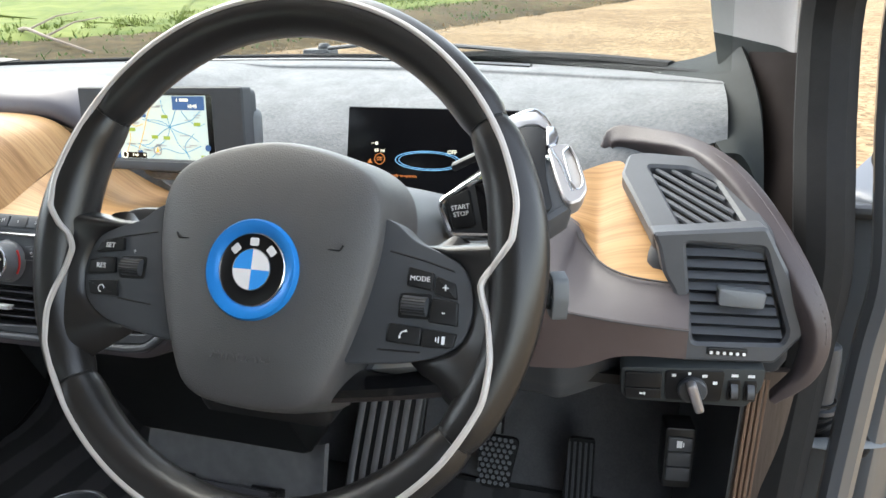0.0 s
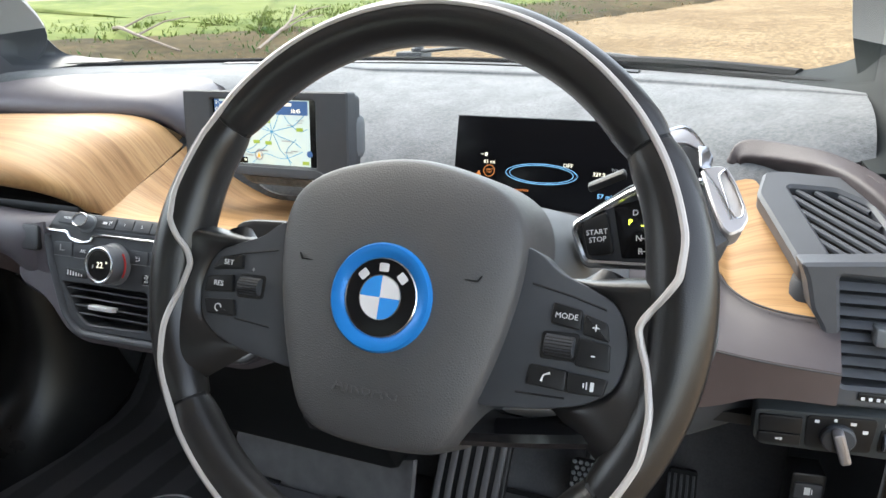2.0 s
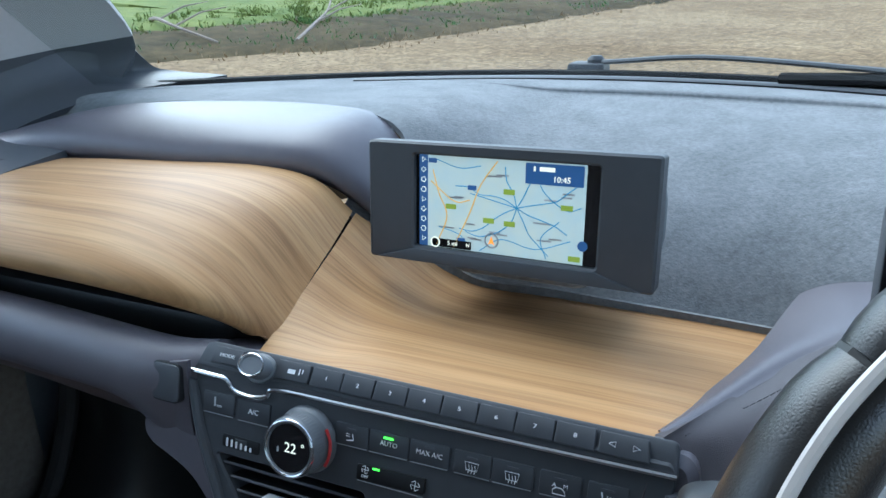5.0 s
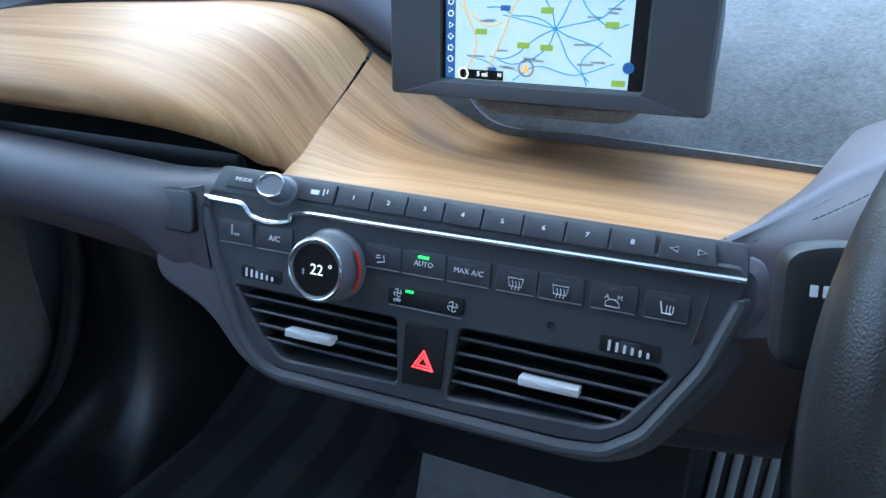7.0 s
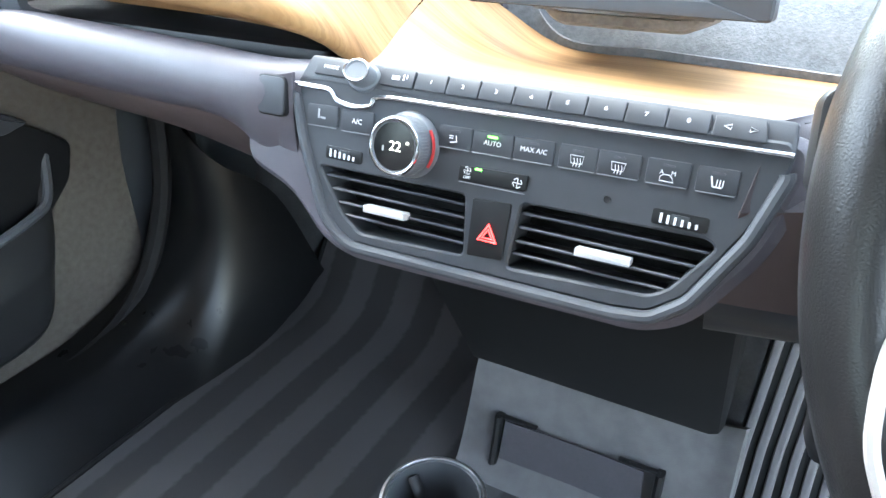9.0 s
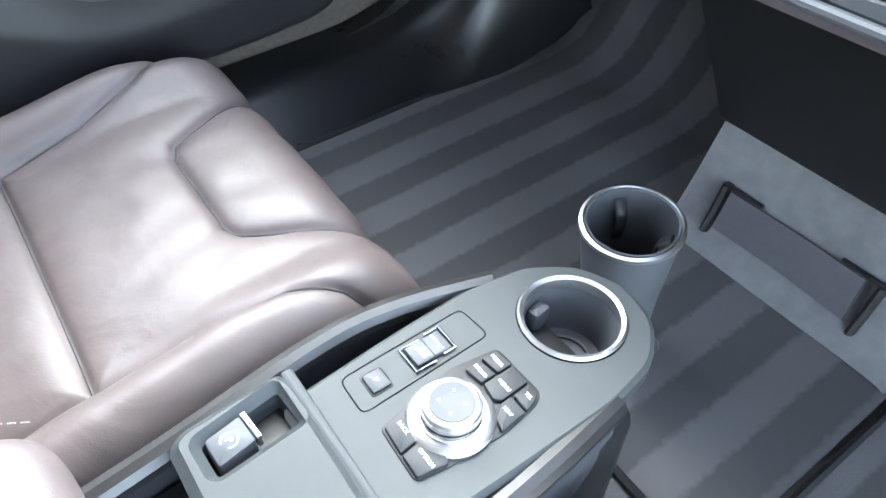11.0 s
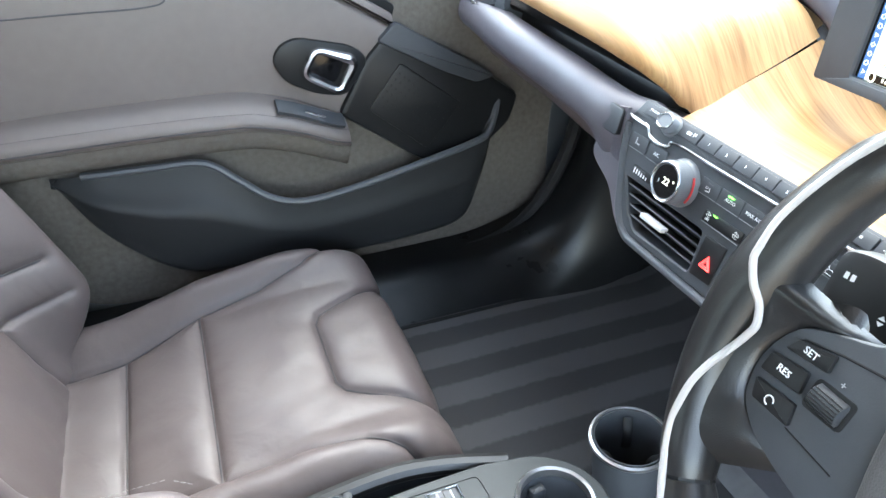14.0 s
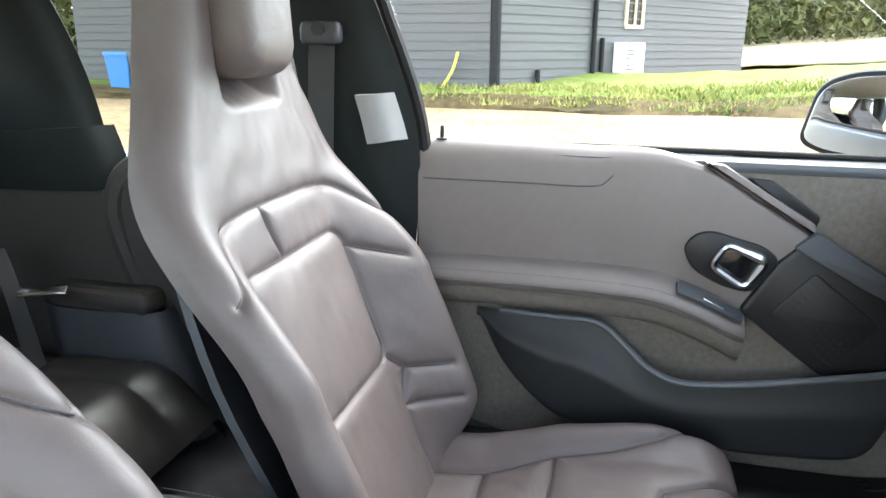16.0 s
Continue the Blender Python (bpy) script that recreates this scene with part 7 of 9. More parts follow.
def seat(xc, name, label, group):
    root = thing(name, label, "seat", (xc, 0.1, 0.43), group)

    def cushion(s, t):
        dx, d1 = rolled(s, 0.198, 0.048)
        y, d2 = (rolled(t, 0.335, 0.045) if t > 0 else (t, 0.0))
        z = float(np.interp(y, (-0.16, -0.1, -0.027, 0.09, 0.2, 0.258, 0.33, 0.4), (0.515, 0.512, 0.522, 0.555, 0.574, 0.58, 0.578, 0.57)))
        z += 0.034 * smooth((abs(dx) - 0.145) / 0.075) * smooth((0.4 - y) / 0.12)
        return (xc + dx * (1 + 0.02 * math.sin(y * 8)), y - d1 * 0.04, z - max(d1, d2) - 0.35 * min(d1, d2))

    bolster = [(0.148, -0.16), (0.15, -0.027), (0.168, 0.09), (0.176, 0.19), (0.196, 0.262), (0.226, 0.305), (0.262, 0.33), (0.3, 0.345)]
    insert_ = [(0.165, 0.47), (0.15, 0.4), (0.138, 0.365), (0.098, 0.288), (0.085, 0.266), (0.065, 0.257), (-0.065, 0.257), (-0.085, 0.266), (-0.098, 0.288), (-0.138, 0.365), (-0.15, 0.4), (-0.165, 0.47)]
    flip = lambda ln: [(-a, b) for a, b in ln]
    seams = [bolster, flip(bolster), insert_, [(-0.168, 0.09), (0.168, 0.09)], [(-0.15, -0.027), (0.15, -0.027)], [(0.276, -0.16), (0.28, 0.3), (0.26, 0.4), (0.15, 0.415)], [(-0.276, -0.16), (-0.28, 0.3), (-0.26, 0.4), (-0.15, 0.415)]]
    by, bx = [p[1] for p in bolster], [p[0] for p in bolster]

    def sort(s, t):
        if abs(s) > float(np.interp(t, by, bx)) or t > 0.345 and abs(s) > 0.27:
            return "bolster#L" if s < 0 else "bolster#R"
        half = float(np.interp(t, (0.257, 0.266, 0.288, 0.365, 0.4, 0.47), (0.065, 0.085, 0.098, 0.138, 0.15, 0.165))) if t > 0.257 else -1
        if abs(s) < half:
            return "front_insert"
        return "rear_panel" if t < -0.027 else "centre_panel" if t < 0.09 else "main_panel"

    padded(cushion, np.linspace(-0.33, 0.33, 221), np.linspace(-0.16, 0.47, 211), seams, sort, root, LEATHER_SEAT, 0.009, 0.016, 0.0045, 0.0026)

    for ln in (bolster, flip(bolster), insert_, seams[3], seams[4]):
        pts = [p for a, b in zip(ln, ln[1:]) for p in [(a[0] + (b[0] - a[0]) * i / 6, a[1] + (b[1] - a[1]) * i / 6) for i in range(6)]] + [ln[-1]]
        part("piping", tube([Vector(cushion(*p)) - Vector((0, 0, 0.003)) for p in pts], 0.0011, 5), STITCH_DARK, root)

    ZS = (0.5, 0.6, 0.72, 0.87, 0.97, 1.06, 1.13, 1.2, 1.28, 1.42)
    fine = np.linspace(0.5, 1.42, 93)
    soft = lambda vals, r: np.convolve(np.pad(np.interp(fine, ZS, vals), r, mode="edge"), np.ones(2 * r + 1) / (2 * r + 1), "valid")
    width_at = soft((0.19, 0.21, 0.226, 0.229, 0.222, 0.195, 0.159, 0.122, 0.102, 0.095), 4)
    depth_at = soft((-0.101, -0.144, -0.196, -0.26, -0.298, -0.318, -0.334, -0.35, -0.353, -0.348), 4)
    wide = lambda z: float(np.interp(z, fine, width_at))
    lean = lambda z: float(np.interp(z, fine, depth_at))
    scale = lambda z: (wide(z) + 0.075) / 0.36

    def back(s, z):
        dx, d = rolled(s * scale(z), wide(z), 0.035)
        y = lean(z) + 0.102 * smooth((abs(dx) - 0.135) / 0.11) * smooth((1.1 - z) / 0.24) * smooth((z - 0.48) / 0.16)
        y -= 0.045 * smooth((z - 1.145) / 0.04) * smooth((0.082 - abs(dx)) / 0.03)
        z -= 0.06 * smooth((z - 1.36) / 0.06) * d / 0.1
        return (xc + dx, y - d, z - 0.2 * d)

    at = lambda ln: [(dx / scale(z), z) for dx, z in ln]
    both = lambda ln: [at(ln), at(flip(ln))]
    arch = [tuple(p[:2]) for p in curve_points([(0.25, 0.953, 0), (0.24, 0.958, 0), (0.222, 0.97, 0), (0.2, 0.99, 0), (0.165, 1.012, 0), (0.09, 1.021, 0), (0.0, 1.022, 0)], 24)]
    arch = arch + [(-x, z) for x, z in arch[-2::-1]]
    panel = [(0.0, 0.724)] + [tuple(p) for p in rounded([(0.143, 0.724), (0.152, 0.943), (-0.152, 0.943), (-0.143, 0.724)], 0.03, 6)] + [(0.0, 0.724)]
    low = [(0.143, 0.724), (0.163, 0.7), (0.135, 0.64), (0.128, 0.5)]
    bs = [at(arch), at(panel), *both(low), *both([(0.163, 0.7), (0.215, 0.692)]), *both([(0.135, 0.64), (0.21, 0.632)]), *both([(0.152, 0.915), (0.215, 0.887)]), at([(0.03, 0.943), (0.055, 1.02)])]
    az, ad = [p[1] for p in arch[:25]], [p[0] for p in arch[:25]]

    def sort_back(s, z):
        dx = abs(s * scale(z))
        if 0.724 < z < 0.943 and dx < float(np.interp(z, (0.724, 0.9, 0.93, 0.943), (0.143, 0.15, 0.138, 0.12))):
            return "back_insert"
        if dx > wide(z) + 0.022 and z < 1.15:
            return "flank#L" if s < 0 else "flank#R"
        if z > 1.022 or z > 0.953 and dx > float(np.interp(z, az, ad)):
            return "shoulder_panel"
        if z < 0.724 and dx < float(np.interp(z, (0.5, 0.64, 0.7, 0.724), (0.128, 0.135, 0.163, 0.143))):
            return "lumbar_panel"
        if z > 0.915 - 0.5 * max(0, dx - 0.152):
            return "upper_bolster"
        return "back_bolster#L" if s < 0 else "back_bolster#R"

    padded(back, np.linspace(-0.36, 0.36, 221), np.linspace(0.52, 1.4, 271), bs, sort_back, root, LEATHER_SEAT, 0.006, 0.012, 0.004, 0.0026, -1)
    for sg in (-1, 1):
        stitches([(x + sg * 0.003, y - 0.003, z) for x, y, z in (back(sg * (wide(z) + 0.0265) / scale(z), z) for z in np.linspace(0.6, 1.13, 40))], STITCH, root)
    seam_no = [arch, panel, low, flip(low), [(0.163, 0.7), (0.215, 0.692)], [(-0.163, 0.7), (-0.215, 0.692)], [(0.152, 0.915), (0.215, 0.887)], [(-0.152, 0.915), (-0.215, 0.887)]]
    for ln in seam_no:
        pts = [p for a, b in zip(ln, ln[1:]) for p in [(a[0] + (b[0] - a[0]) * i / 6, a[1] + (b[1] - a[1]) * i / 6) for i in range(6)]] + [ln[-1]]
        part("piping", tube([Vector(back(x / scale(z), z)) + Vector((0, -0.0028, -0.001)) for x, z in pts], 0.0011, 5), STITCH_DARK, root)
    # head pad set proud of the tall backrest
    m = plane_at((xc, -0.368, 1.293), X, (0, -0.1, 1))
    grid = []
    for w, k_ in ((-0.03, 0.9), (0.0, 0.98), (0.02, 1.0), (0.035, 0.985), (0.046, 0.95), (0.054, 0.9), (0.059, 0.82), (0.062, 0.6), (0.063, 0.03)):
        grid.append([tuple(m @ Vector((p[0] * k_, p[1] * k_, -w))) for p in curve_points([(*q, 0) for q in rounded([(-0.066, -0.102), (0.066, -0.102), (0.084, 0.11), (-0.084, 0.11)], 0.035, 5)], 56, True)])
    grid = [g + [g[0]] for g in grid]
    part("headrest", shell(np.array(grid), 0.004, True), LEATHER_SEAT, root, smooth=60)
    # shells and base
    spine = [[(xc + dx, lean(z) - o, z) for dx, o in ((-wide(z) - 0.03, 0.02), (-0.6 * wide(z), 0.075), (0, 0.09), (0.6 * wide(z), 0.075), (wide(z) + 0.028, 0.02))] for z in (0.46, 0.65, 0.85, 1.02, 1.14, 1.28, 1.38)]
    part("back_shell", sheet(spine, 30, 20, 0.01, True), PLASTIC, root, "dark plastic back shell")
    part("seat_base", block((xc - 0.22, -0.2, 0.43), (xc + 0.22, 0.33, 0.485), 0.02), PLASTIC, root)
    for s in (-1, 1):
        part("side_cover", block((xc + s * 0.247 - 0.012, -0.28, 0.44), (xc + s * 0.247 + 0.012, 0.3, 0.53), 0.012), PLASTIC, root, "dark plastic side cover")
        part("rail", block((xc + s * 0.19 - 0.02, -0.15, 0.427), (xc + s * 0.19 + 0.02, 0.36, 0.45), 0.006), BLACK, root)
    part("rail_end", block((xc + 0.185, 0.345, 0.427), (xc + 0.215, 0.41, 0.48), 0.008), PLASTIC_GREY, root, "grey seat rail end cover")
    return root


front = seat(XP, "passenger_seat", "grey-brown leather bucket seat with integral head pad and puffed seams", "front seats")
drv = seat(XD, "driver_seat", "grey-brown leather seat with a padded armrest on its side", "front seats")
arm = []
for y, h, k_ in ((-0.34, 0.0, 0.9), (-0.2, 0.0, 1.0), (-0.04, -0.0005, 0.998), (0.025, -0.003, 0.985), (0.062, -0.008, 0.945), (0.083, -0.0155, 0.85), (0.094, -0.0245, 0.67), (0.099, -0.032, 0.4), (0.0995, -0.036, 0.06)):
    arm.append([(-0.603 + 0.071 * k_ * math.copysign(abs(math.cos(a)) ** 0.45, math.cos(a)), y - 0.3 * smooth((y + 0.05) / 0.1) * (0.037 - h - 0.037 * k_ * math.copysign(abs(math.sin(a)) ** 0.6, math.sin(a))), 0.722 + h + 0.037 * k_ * math.copysign(abs(math.sin(a)) ** 0.6, math.sin(a))) for a in (2 * math.pi * i / 24 for i in range(25))])
part("armrest", sheet(arm, 40, 72, 0.004), LEATHER_SEAT, drv, "padded leather armrest with pale stitching", smooth=85)
stitches([(-0.546, y, 0.758 - 0.006 * max(0.0, (y + 0.02) / 0.06) ** 1.5) for y in np.linspace(-0.3, 0.04, 10)], STITCH, drv)
stitches([(-0.66, y, 0.758) for y in np.linspace(-0.3, 0.06, 10)] + [(-0.652, 0.08, 0.752)], STITCH, drv)

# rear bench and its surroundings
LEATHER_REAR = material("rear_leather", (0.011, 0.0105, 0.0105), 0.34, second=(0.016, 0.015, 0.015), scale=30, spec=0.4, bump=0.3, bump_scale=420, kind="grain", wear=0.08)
rear = thing("rear_bench", "dark leather rear seats with a central tray", "seat", (XC, -0.95, 0.43))
for s in (-1, 1):
    c = XC + s * 0.34
    base = lambda a, b: (c + rolled(a, 0.22, 0.04)[0], -1.15 + b, 0.6 + 0.03 * b - rolled(a, 0.22, 0.04)[1] - (rolled(b, 0.42, 0.05)[1] if b > 0 else 0))
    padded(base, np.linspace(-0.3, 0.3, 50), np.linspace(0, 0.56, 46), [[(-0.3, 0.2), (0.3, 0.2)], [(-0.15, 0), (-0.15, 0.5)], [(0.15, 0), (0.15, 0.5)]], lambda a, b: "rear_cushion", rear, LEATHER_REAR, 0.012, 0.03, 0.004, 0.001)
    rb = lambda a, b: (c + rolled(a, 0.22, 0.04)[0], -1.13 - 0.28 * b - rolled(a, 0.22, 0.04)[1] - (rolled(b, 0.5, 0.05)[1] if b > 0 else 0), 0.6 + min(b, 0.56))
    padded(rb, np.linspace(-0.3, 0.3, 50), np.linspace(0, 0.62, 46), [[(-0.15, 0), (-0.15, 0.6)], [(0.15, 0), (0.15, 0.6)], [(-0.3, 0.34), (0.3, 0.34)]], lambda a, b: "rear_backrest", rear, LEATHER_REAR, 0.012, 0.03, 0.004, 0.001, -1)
    part("rear_base", block((c - 0.25, -1.15, 0.42), (c + 0.25, -0.69, 0.56), 0.02), BLACK, rear)
part("rear_tray", block((XC - 0.07, -1.12, 0.43), (XC + 0.07, -0.66, 0.57), 0.02), PLASTIC, rear)

# ---- passenger door ----
door = thing("passenger_door", "passenger door trimmed in taupe leather, wool felt and dark plastic", "door", (-1.36, 0.3, 0.45))
MD = plane_at((-1.34, 0, 0), Y, Z)


def dz(*pts):
    return [(y, z) for y, z in pts]


part("felt_panel", prism(rounded(ccw(dz((-0.21, 1.04), (0.3, 1.046), (0.82, 1.046), (0.825, 0.85), (0.806, 0.72), (0.808, 0.57), (0.715, 0.447), (0.6, 0.447), (0.1, 0.45), (-0.1, 0.5), (-0.2, 0.75))), 0.03, 5), -0.03, 0.0, MD, 0.008), WOOL, door, "brown-grey wool felt panel")
part("door_skin", block((-1.42, -0.22, 0.36), (-1.372, 0.98, 1.05), 0.01), PAINT, door, "grey painted outer skin")
part("sill_ledge", block((-1.415, -0.21, 1.03), (-1.335, 0.98, 1.052), 0.009), PLASTIC_MID, door, "grey window ledge")
leather = []
for y, zt, zb, k_ in ((-0.2, 1.068, 0.83, 1), (-0.05, 1.068, 0.845, 1), (0.12, 1.065, 0.845, 1), (0.18, 1.066, 0.85, 0.9), (0.245, 1.06, 0.845, 0.6), (0.315, 1.036, 0.82, 0.2), (0.39, 0.988, 0.8, 0.1), (0.478, 0.934, 0.9, 0.1)):
    leather.append([(-1.33 - 0.068 * k_, y, zt - 0.01 * k_), (-1.328 - 0.038 * k_, y, zt), (-1.324 - 0.016 * k_, y, zt - 0.012 * k_ - 0.002), (-1.321 - 0.003 * k_, y, zt - 0.014 - 0.036 * k_), (-1.32, y, zb * 0.55 + zt * 0.45), (-1.324, y, zb)])
part("upper_leather", sheet(leather, 50, 40, 0.008, True), LEATHER_DOOR, door, "taupe leather upper panel")
part("crease", tube(curve_points([(-1.3175, -0.19, 1.0), (-1.317, 0.0, 1.0), (-1.317, 0.115, 1.0), (-1.322, 0.145, 1.012), (-1.34, 0.175, 1.05)], 30), 0.0013, 6), STITCH_DARK, door)
armr = []
for y, z, o in ((-0.185, 0.845, -0.012), (-0.1, 0.85, -0.004), (0.05, 0.852, 0.0), (0.17, 0.85, 0.002), (0.235, 0.845, 0.002), (0.3, 0.826, 0.0), (0.36, 0.798, -0.006), (0.39, 0.784, -0.022)):
    armr.append([(-1.334, y, z + 0.01), (-1.3 + o, y, z + 0.003), (-1.276 + o, y, z - 0.01), (-1.267 + o, y, z - 0.021), (-1.269 + o, y, z - 0.033), (-1.283 + o, y, z - 0.042), (-1.334, y, z - 0.046)])
part("armrest", sheet(armr, 44, 36, 0.006, True), LEATHER_DOOR, door, "padded taupe leather armrest")
stitches([(r[2][0] + 0.002, r[2][1], r[2][2] + 0.001) for r in armr], STITCH_DARK, door)
part("armrest_seam", tube(curve_points([(r[4][0] + 0.0025, r[4][1], r[4][2] + 0.004) for r in armr], 40), 0.0012, 6), STITCH_DARK, door)
part("felt_valance", sheet([[(r[5][0] - 0.002, r[5][1] + 0.004, r[5][2] + 0.004), (r[5][0] - 0.004, r[5][1], r[5][2] - 0.018), (r[5][0] - 0.018, r[5][1], r[5][2] - 0.038), (-1.337, r[5][1], r[5][2] - 0.05)] for r in armr], 40, 14, 0.006, True), WOOL, door, "wool felt strip under the armrest")
rows_ = [curve_points([r[c] for r in armr], 40) for c in (1, 2)]
pl = part("switch_plate", sheet([[tuple(p + np.array((0.0, 0, 0.003))) for p in rows_[0][26:39:3]], [tuple(p + np.array((0.001, 0, 0.0035))) for p in rows_[1][26:39:3]]], 6, 14, 0.006, True), PLASTIC, door, "charcoal window switch plate")
part("window_switch", tube([tuple(rows_[1][i] + np.array((-0.009, 0, 0.0125))) for i in (30, 31, 32, 33)], 0.005, 8, flat=0.7), CHROME, pl)
part("handle_bezel", prism(rounded(ccw(dz((0.278, 0.9), (0.292, 0.925), (0.32, 0.935), (0.41, 0.912), (0.438, 0.888), (0.395, 0.828), (0.345, 0.838), (0.295, 0.865))), 0.018, 5), 0.0, 0.0285, MD, 0.004), BLACK, door, "black handle bezel")
hin = rounded(ccw(dz((0.325, 0.876), (0.348, 0.915), (0.412, 0.89), (0.382, 0.84))), 0.014, 5)
part("handle_cup", prism(hin, 0.02, 0.0295, MD, 0.001), GLOSS, door)
part("door_handle", tube(put(MD, [(*p, 0.034) for p in hin]), [0.0062 + (0.003 if p[0] > 0.39 else 0) for p in hin], 8, True), CHROME, door, "satin chrome pull handle")
bars([(0.29, 0.905, 0.302, 0.9062), (0.292, 0.884, 0.304, 0.8852)], shift(MD, 0, 0, 0.0262), LETTER_DIM, door, "seat_memory_mark")
spk = rounded(ccw(dz((0.484, 0.94), (0.432, 0.888), (0.379, 0.796), (0.53, 0.683), (0.585, 0.676), (0.66, 0.7), (0.703, 0.737), (0.719, 0.787), (0.61, 0.868))), 0.012, 4)
part("speaker_housing", prism(spk, -0.005, 0.028, MD, 0.008), BLACK, door, "black speaker housing")
grille = rounded(ccw(dz((0.49, 0.875), (0.43, 0.8), (0.535, 0.71), (0.6, 0.79))), 0.008, 4)
part("speaker_grille", prism(grille, 0.027, 0.031, MD, 0.002), BLACK, door, "fine black speaker grille")
mesh_holes = [prism(circle(0.44 + i * 0.008 + j * 0.008, 0.8 + j * 0.0095 - i * 0.0075, 0.0022, 6), 0.0308, 0.0314, MD, 0) for i in range(13) for j in range(7)]
part("grille_mesh", join(*mesh_holes), BLACK, door, smooth=0, kind="stuff")
part("spar", prism(rounded(ccw(dz((0.3, 1.05), (0.332, 1.046), (0.482, 0.954), (0.484, 0.935), (0.318, 1.034))), 0.004, 3), 0.0, 0.021, MD, 0.004), LEATHER_DOOR, door, "thin taupe edging strip")
part("housing_ridge", prism(rounded(ccw(dz((0.484, 0.944), (0.61, 0.868), (0.668, 0.83), (0.632, 0.822), (0.565, 0.852), (0.452, 0.914))), 0.008, 4), 0.02, 0.0315, MD, 0.003), PLASTIC, door, "grey upper edge of the speaker housing")
part("tweeter_cover", prism(rounded(ccw(dz((0.37, 1.025), (0.41, 1.022), (0.49, 0.965), (0.485, 0.945), (0.46, 0.955))), 0.006, 3), 0.0, 0.012, MD, 0.003), BLACK, door)
pk = []
for yt, zt, yb, zb, w in ((-0.086, 0.752, -0.08, 0.738, 0.012), (-0.03, 0.753, -0.03, 0.655, 0.04), (0.06, 0.753, 0.04, 0.585, 0.054), (0.145, 0.751, 0.1, 0.553, 0.06), (0.197, 0.716, 0.165, 0.547, 0.062), (0.242, 0.682, 0.225, 0.543, 0.063), (0.3, 0.665, 0.3, 0.539, 0.063), (0.4, 0.676, 0.39, 0.534, 0.063), (0.52, 0.699, 0.5, 0.537, 0.06), (0.618, 0.717, 0.59, 0.546, 0.052), (0.655, 0.73, 0.628, 0.585, 0.04), (0.678, 0.782, 0.652, 0.67, 0.022)):
    shy = 0.5 + 0.5 * min(1.0, max(0.0, (yt - 0.13) / 0.12))
    pk.append([(-1.34 + w * shy, yt, zt), (-1.338 + w * (0.5 + 0.5 * shy), yt * 0.78 + yb * 0.22, zt * 0.78 + zb * 0.22), (-1.337 + w * 1.04, yt * 0.62 + yb * 0.38, zt * 0.62 + zb * 0.38), (-1.337 + w * 1.02, yt * 0.5 + yb * 0.5, zt * 0.5 + zb * 0.5), (-1.339 + w * 0.86, yt * 0.2 + yb * 0.8, zt * 0.2 + zb * 0.8), (-1.34 + w * 0.72, yb, zb), (-1.343, yb, zb - 0.012)])
part("door_pocket", sheet(pk, 60, 24, 0.012, True), material("pocket_plastic", (0.019, 0.0195, 0.0205), 0.5, second=(0.024, 0.0245, 0.026), scale=50, bump=0.12, bump_scale=1500, wear=0.06, spec=0.28), door, "dark plastic door pocket")
lip = curve_points([r[0] for r in pk], 50)
part("pocket_lip", tube(lip[4:], 0.0065, 8), PLASTIC_MID, door, "grey pocket lip")
part("lock_pin", lathe([(0.011, 0), (0.011, 0.003), (0.004, 0.005), (0.004, 0.022), (0.003, 0.026)], pose(-1.362, -0.165, 1.066), 16), BLACK, door)
part("window_seal", tube([(-1.392, -0.2, 1.06), (-1.392, 0.4, 1.058), (-1.392, 0.95, 1.054)], 0.006, 8), RUBBER, door)
gl = part("window_glass", sheet([[(-1.394, -0.2, 1.03), (-1.394, 0.3, 1.03), (-1.394, 0.61, 1.03)], [(-1.36, -0.25, 1.28), (-1.36, 0.2, 1.28), (-1.36, 0.61, 1.2)], [(-1.3, -0.3, 1.46), (-1.3, 0.1, 1.46), (-1.31, 0.4, 1.38)]], 8, 8, 0.004), GLASS, door)
gl.visible_shadow = False
part("window_divider", tube([(-1.385, 0.635, 1.045), (-1.375, 0.63, 1.12), (-1.35, 0.62, 1.3)], 0.014, 8, flat=1.0), RUBBER, door)
part("mirror_foot_cover", block((-1.4, 0.645, 1.05), (-1.34, 0.79, 1.09), 0.01), PLASTIC, door)

mir = thing("door_mirror", "dark-cased door mirror reflecting the drive", "mirror", (-1.56, 0.62, 1.03))
mm = plane_at((-1.545, 0.585, 1.112), (0.45, 0.893, 0), Z)
mo = rounded(ccw([(-0.1, -0.05), (-0.075, 0.055), (-0.02, 0.078), (0.1, 0.085), (0.11, -0.05), (0.06, -0.082), (-0.06, -0.068)]), 0.03, 6)
part("casing", prism([(a * 1.06, b * 1.08) for a, b in mo], -0.06, 0.004, mm, 0.012), RUBBER, mir)
part("mirror_glass", prism([(a * 0.95, b * 0.93) for a, b in mo], 0.004, 0.007, mm, 0.001), MIRROR, mir)
part("arm", tube([(-1.48, 0.66, 1.04), (-1.43, 0.7, 1.05), (-1.4, 0.72, 1.055)], 0.03, 10, flat=0.7), PLASTIC, mir)

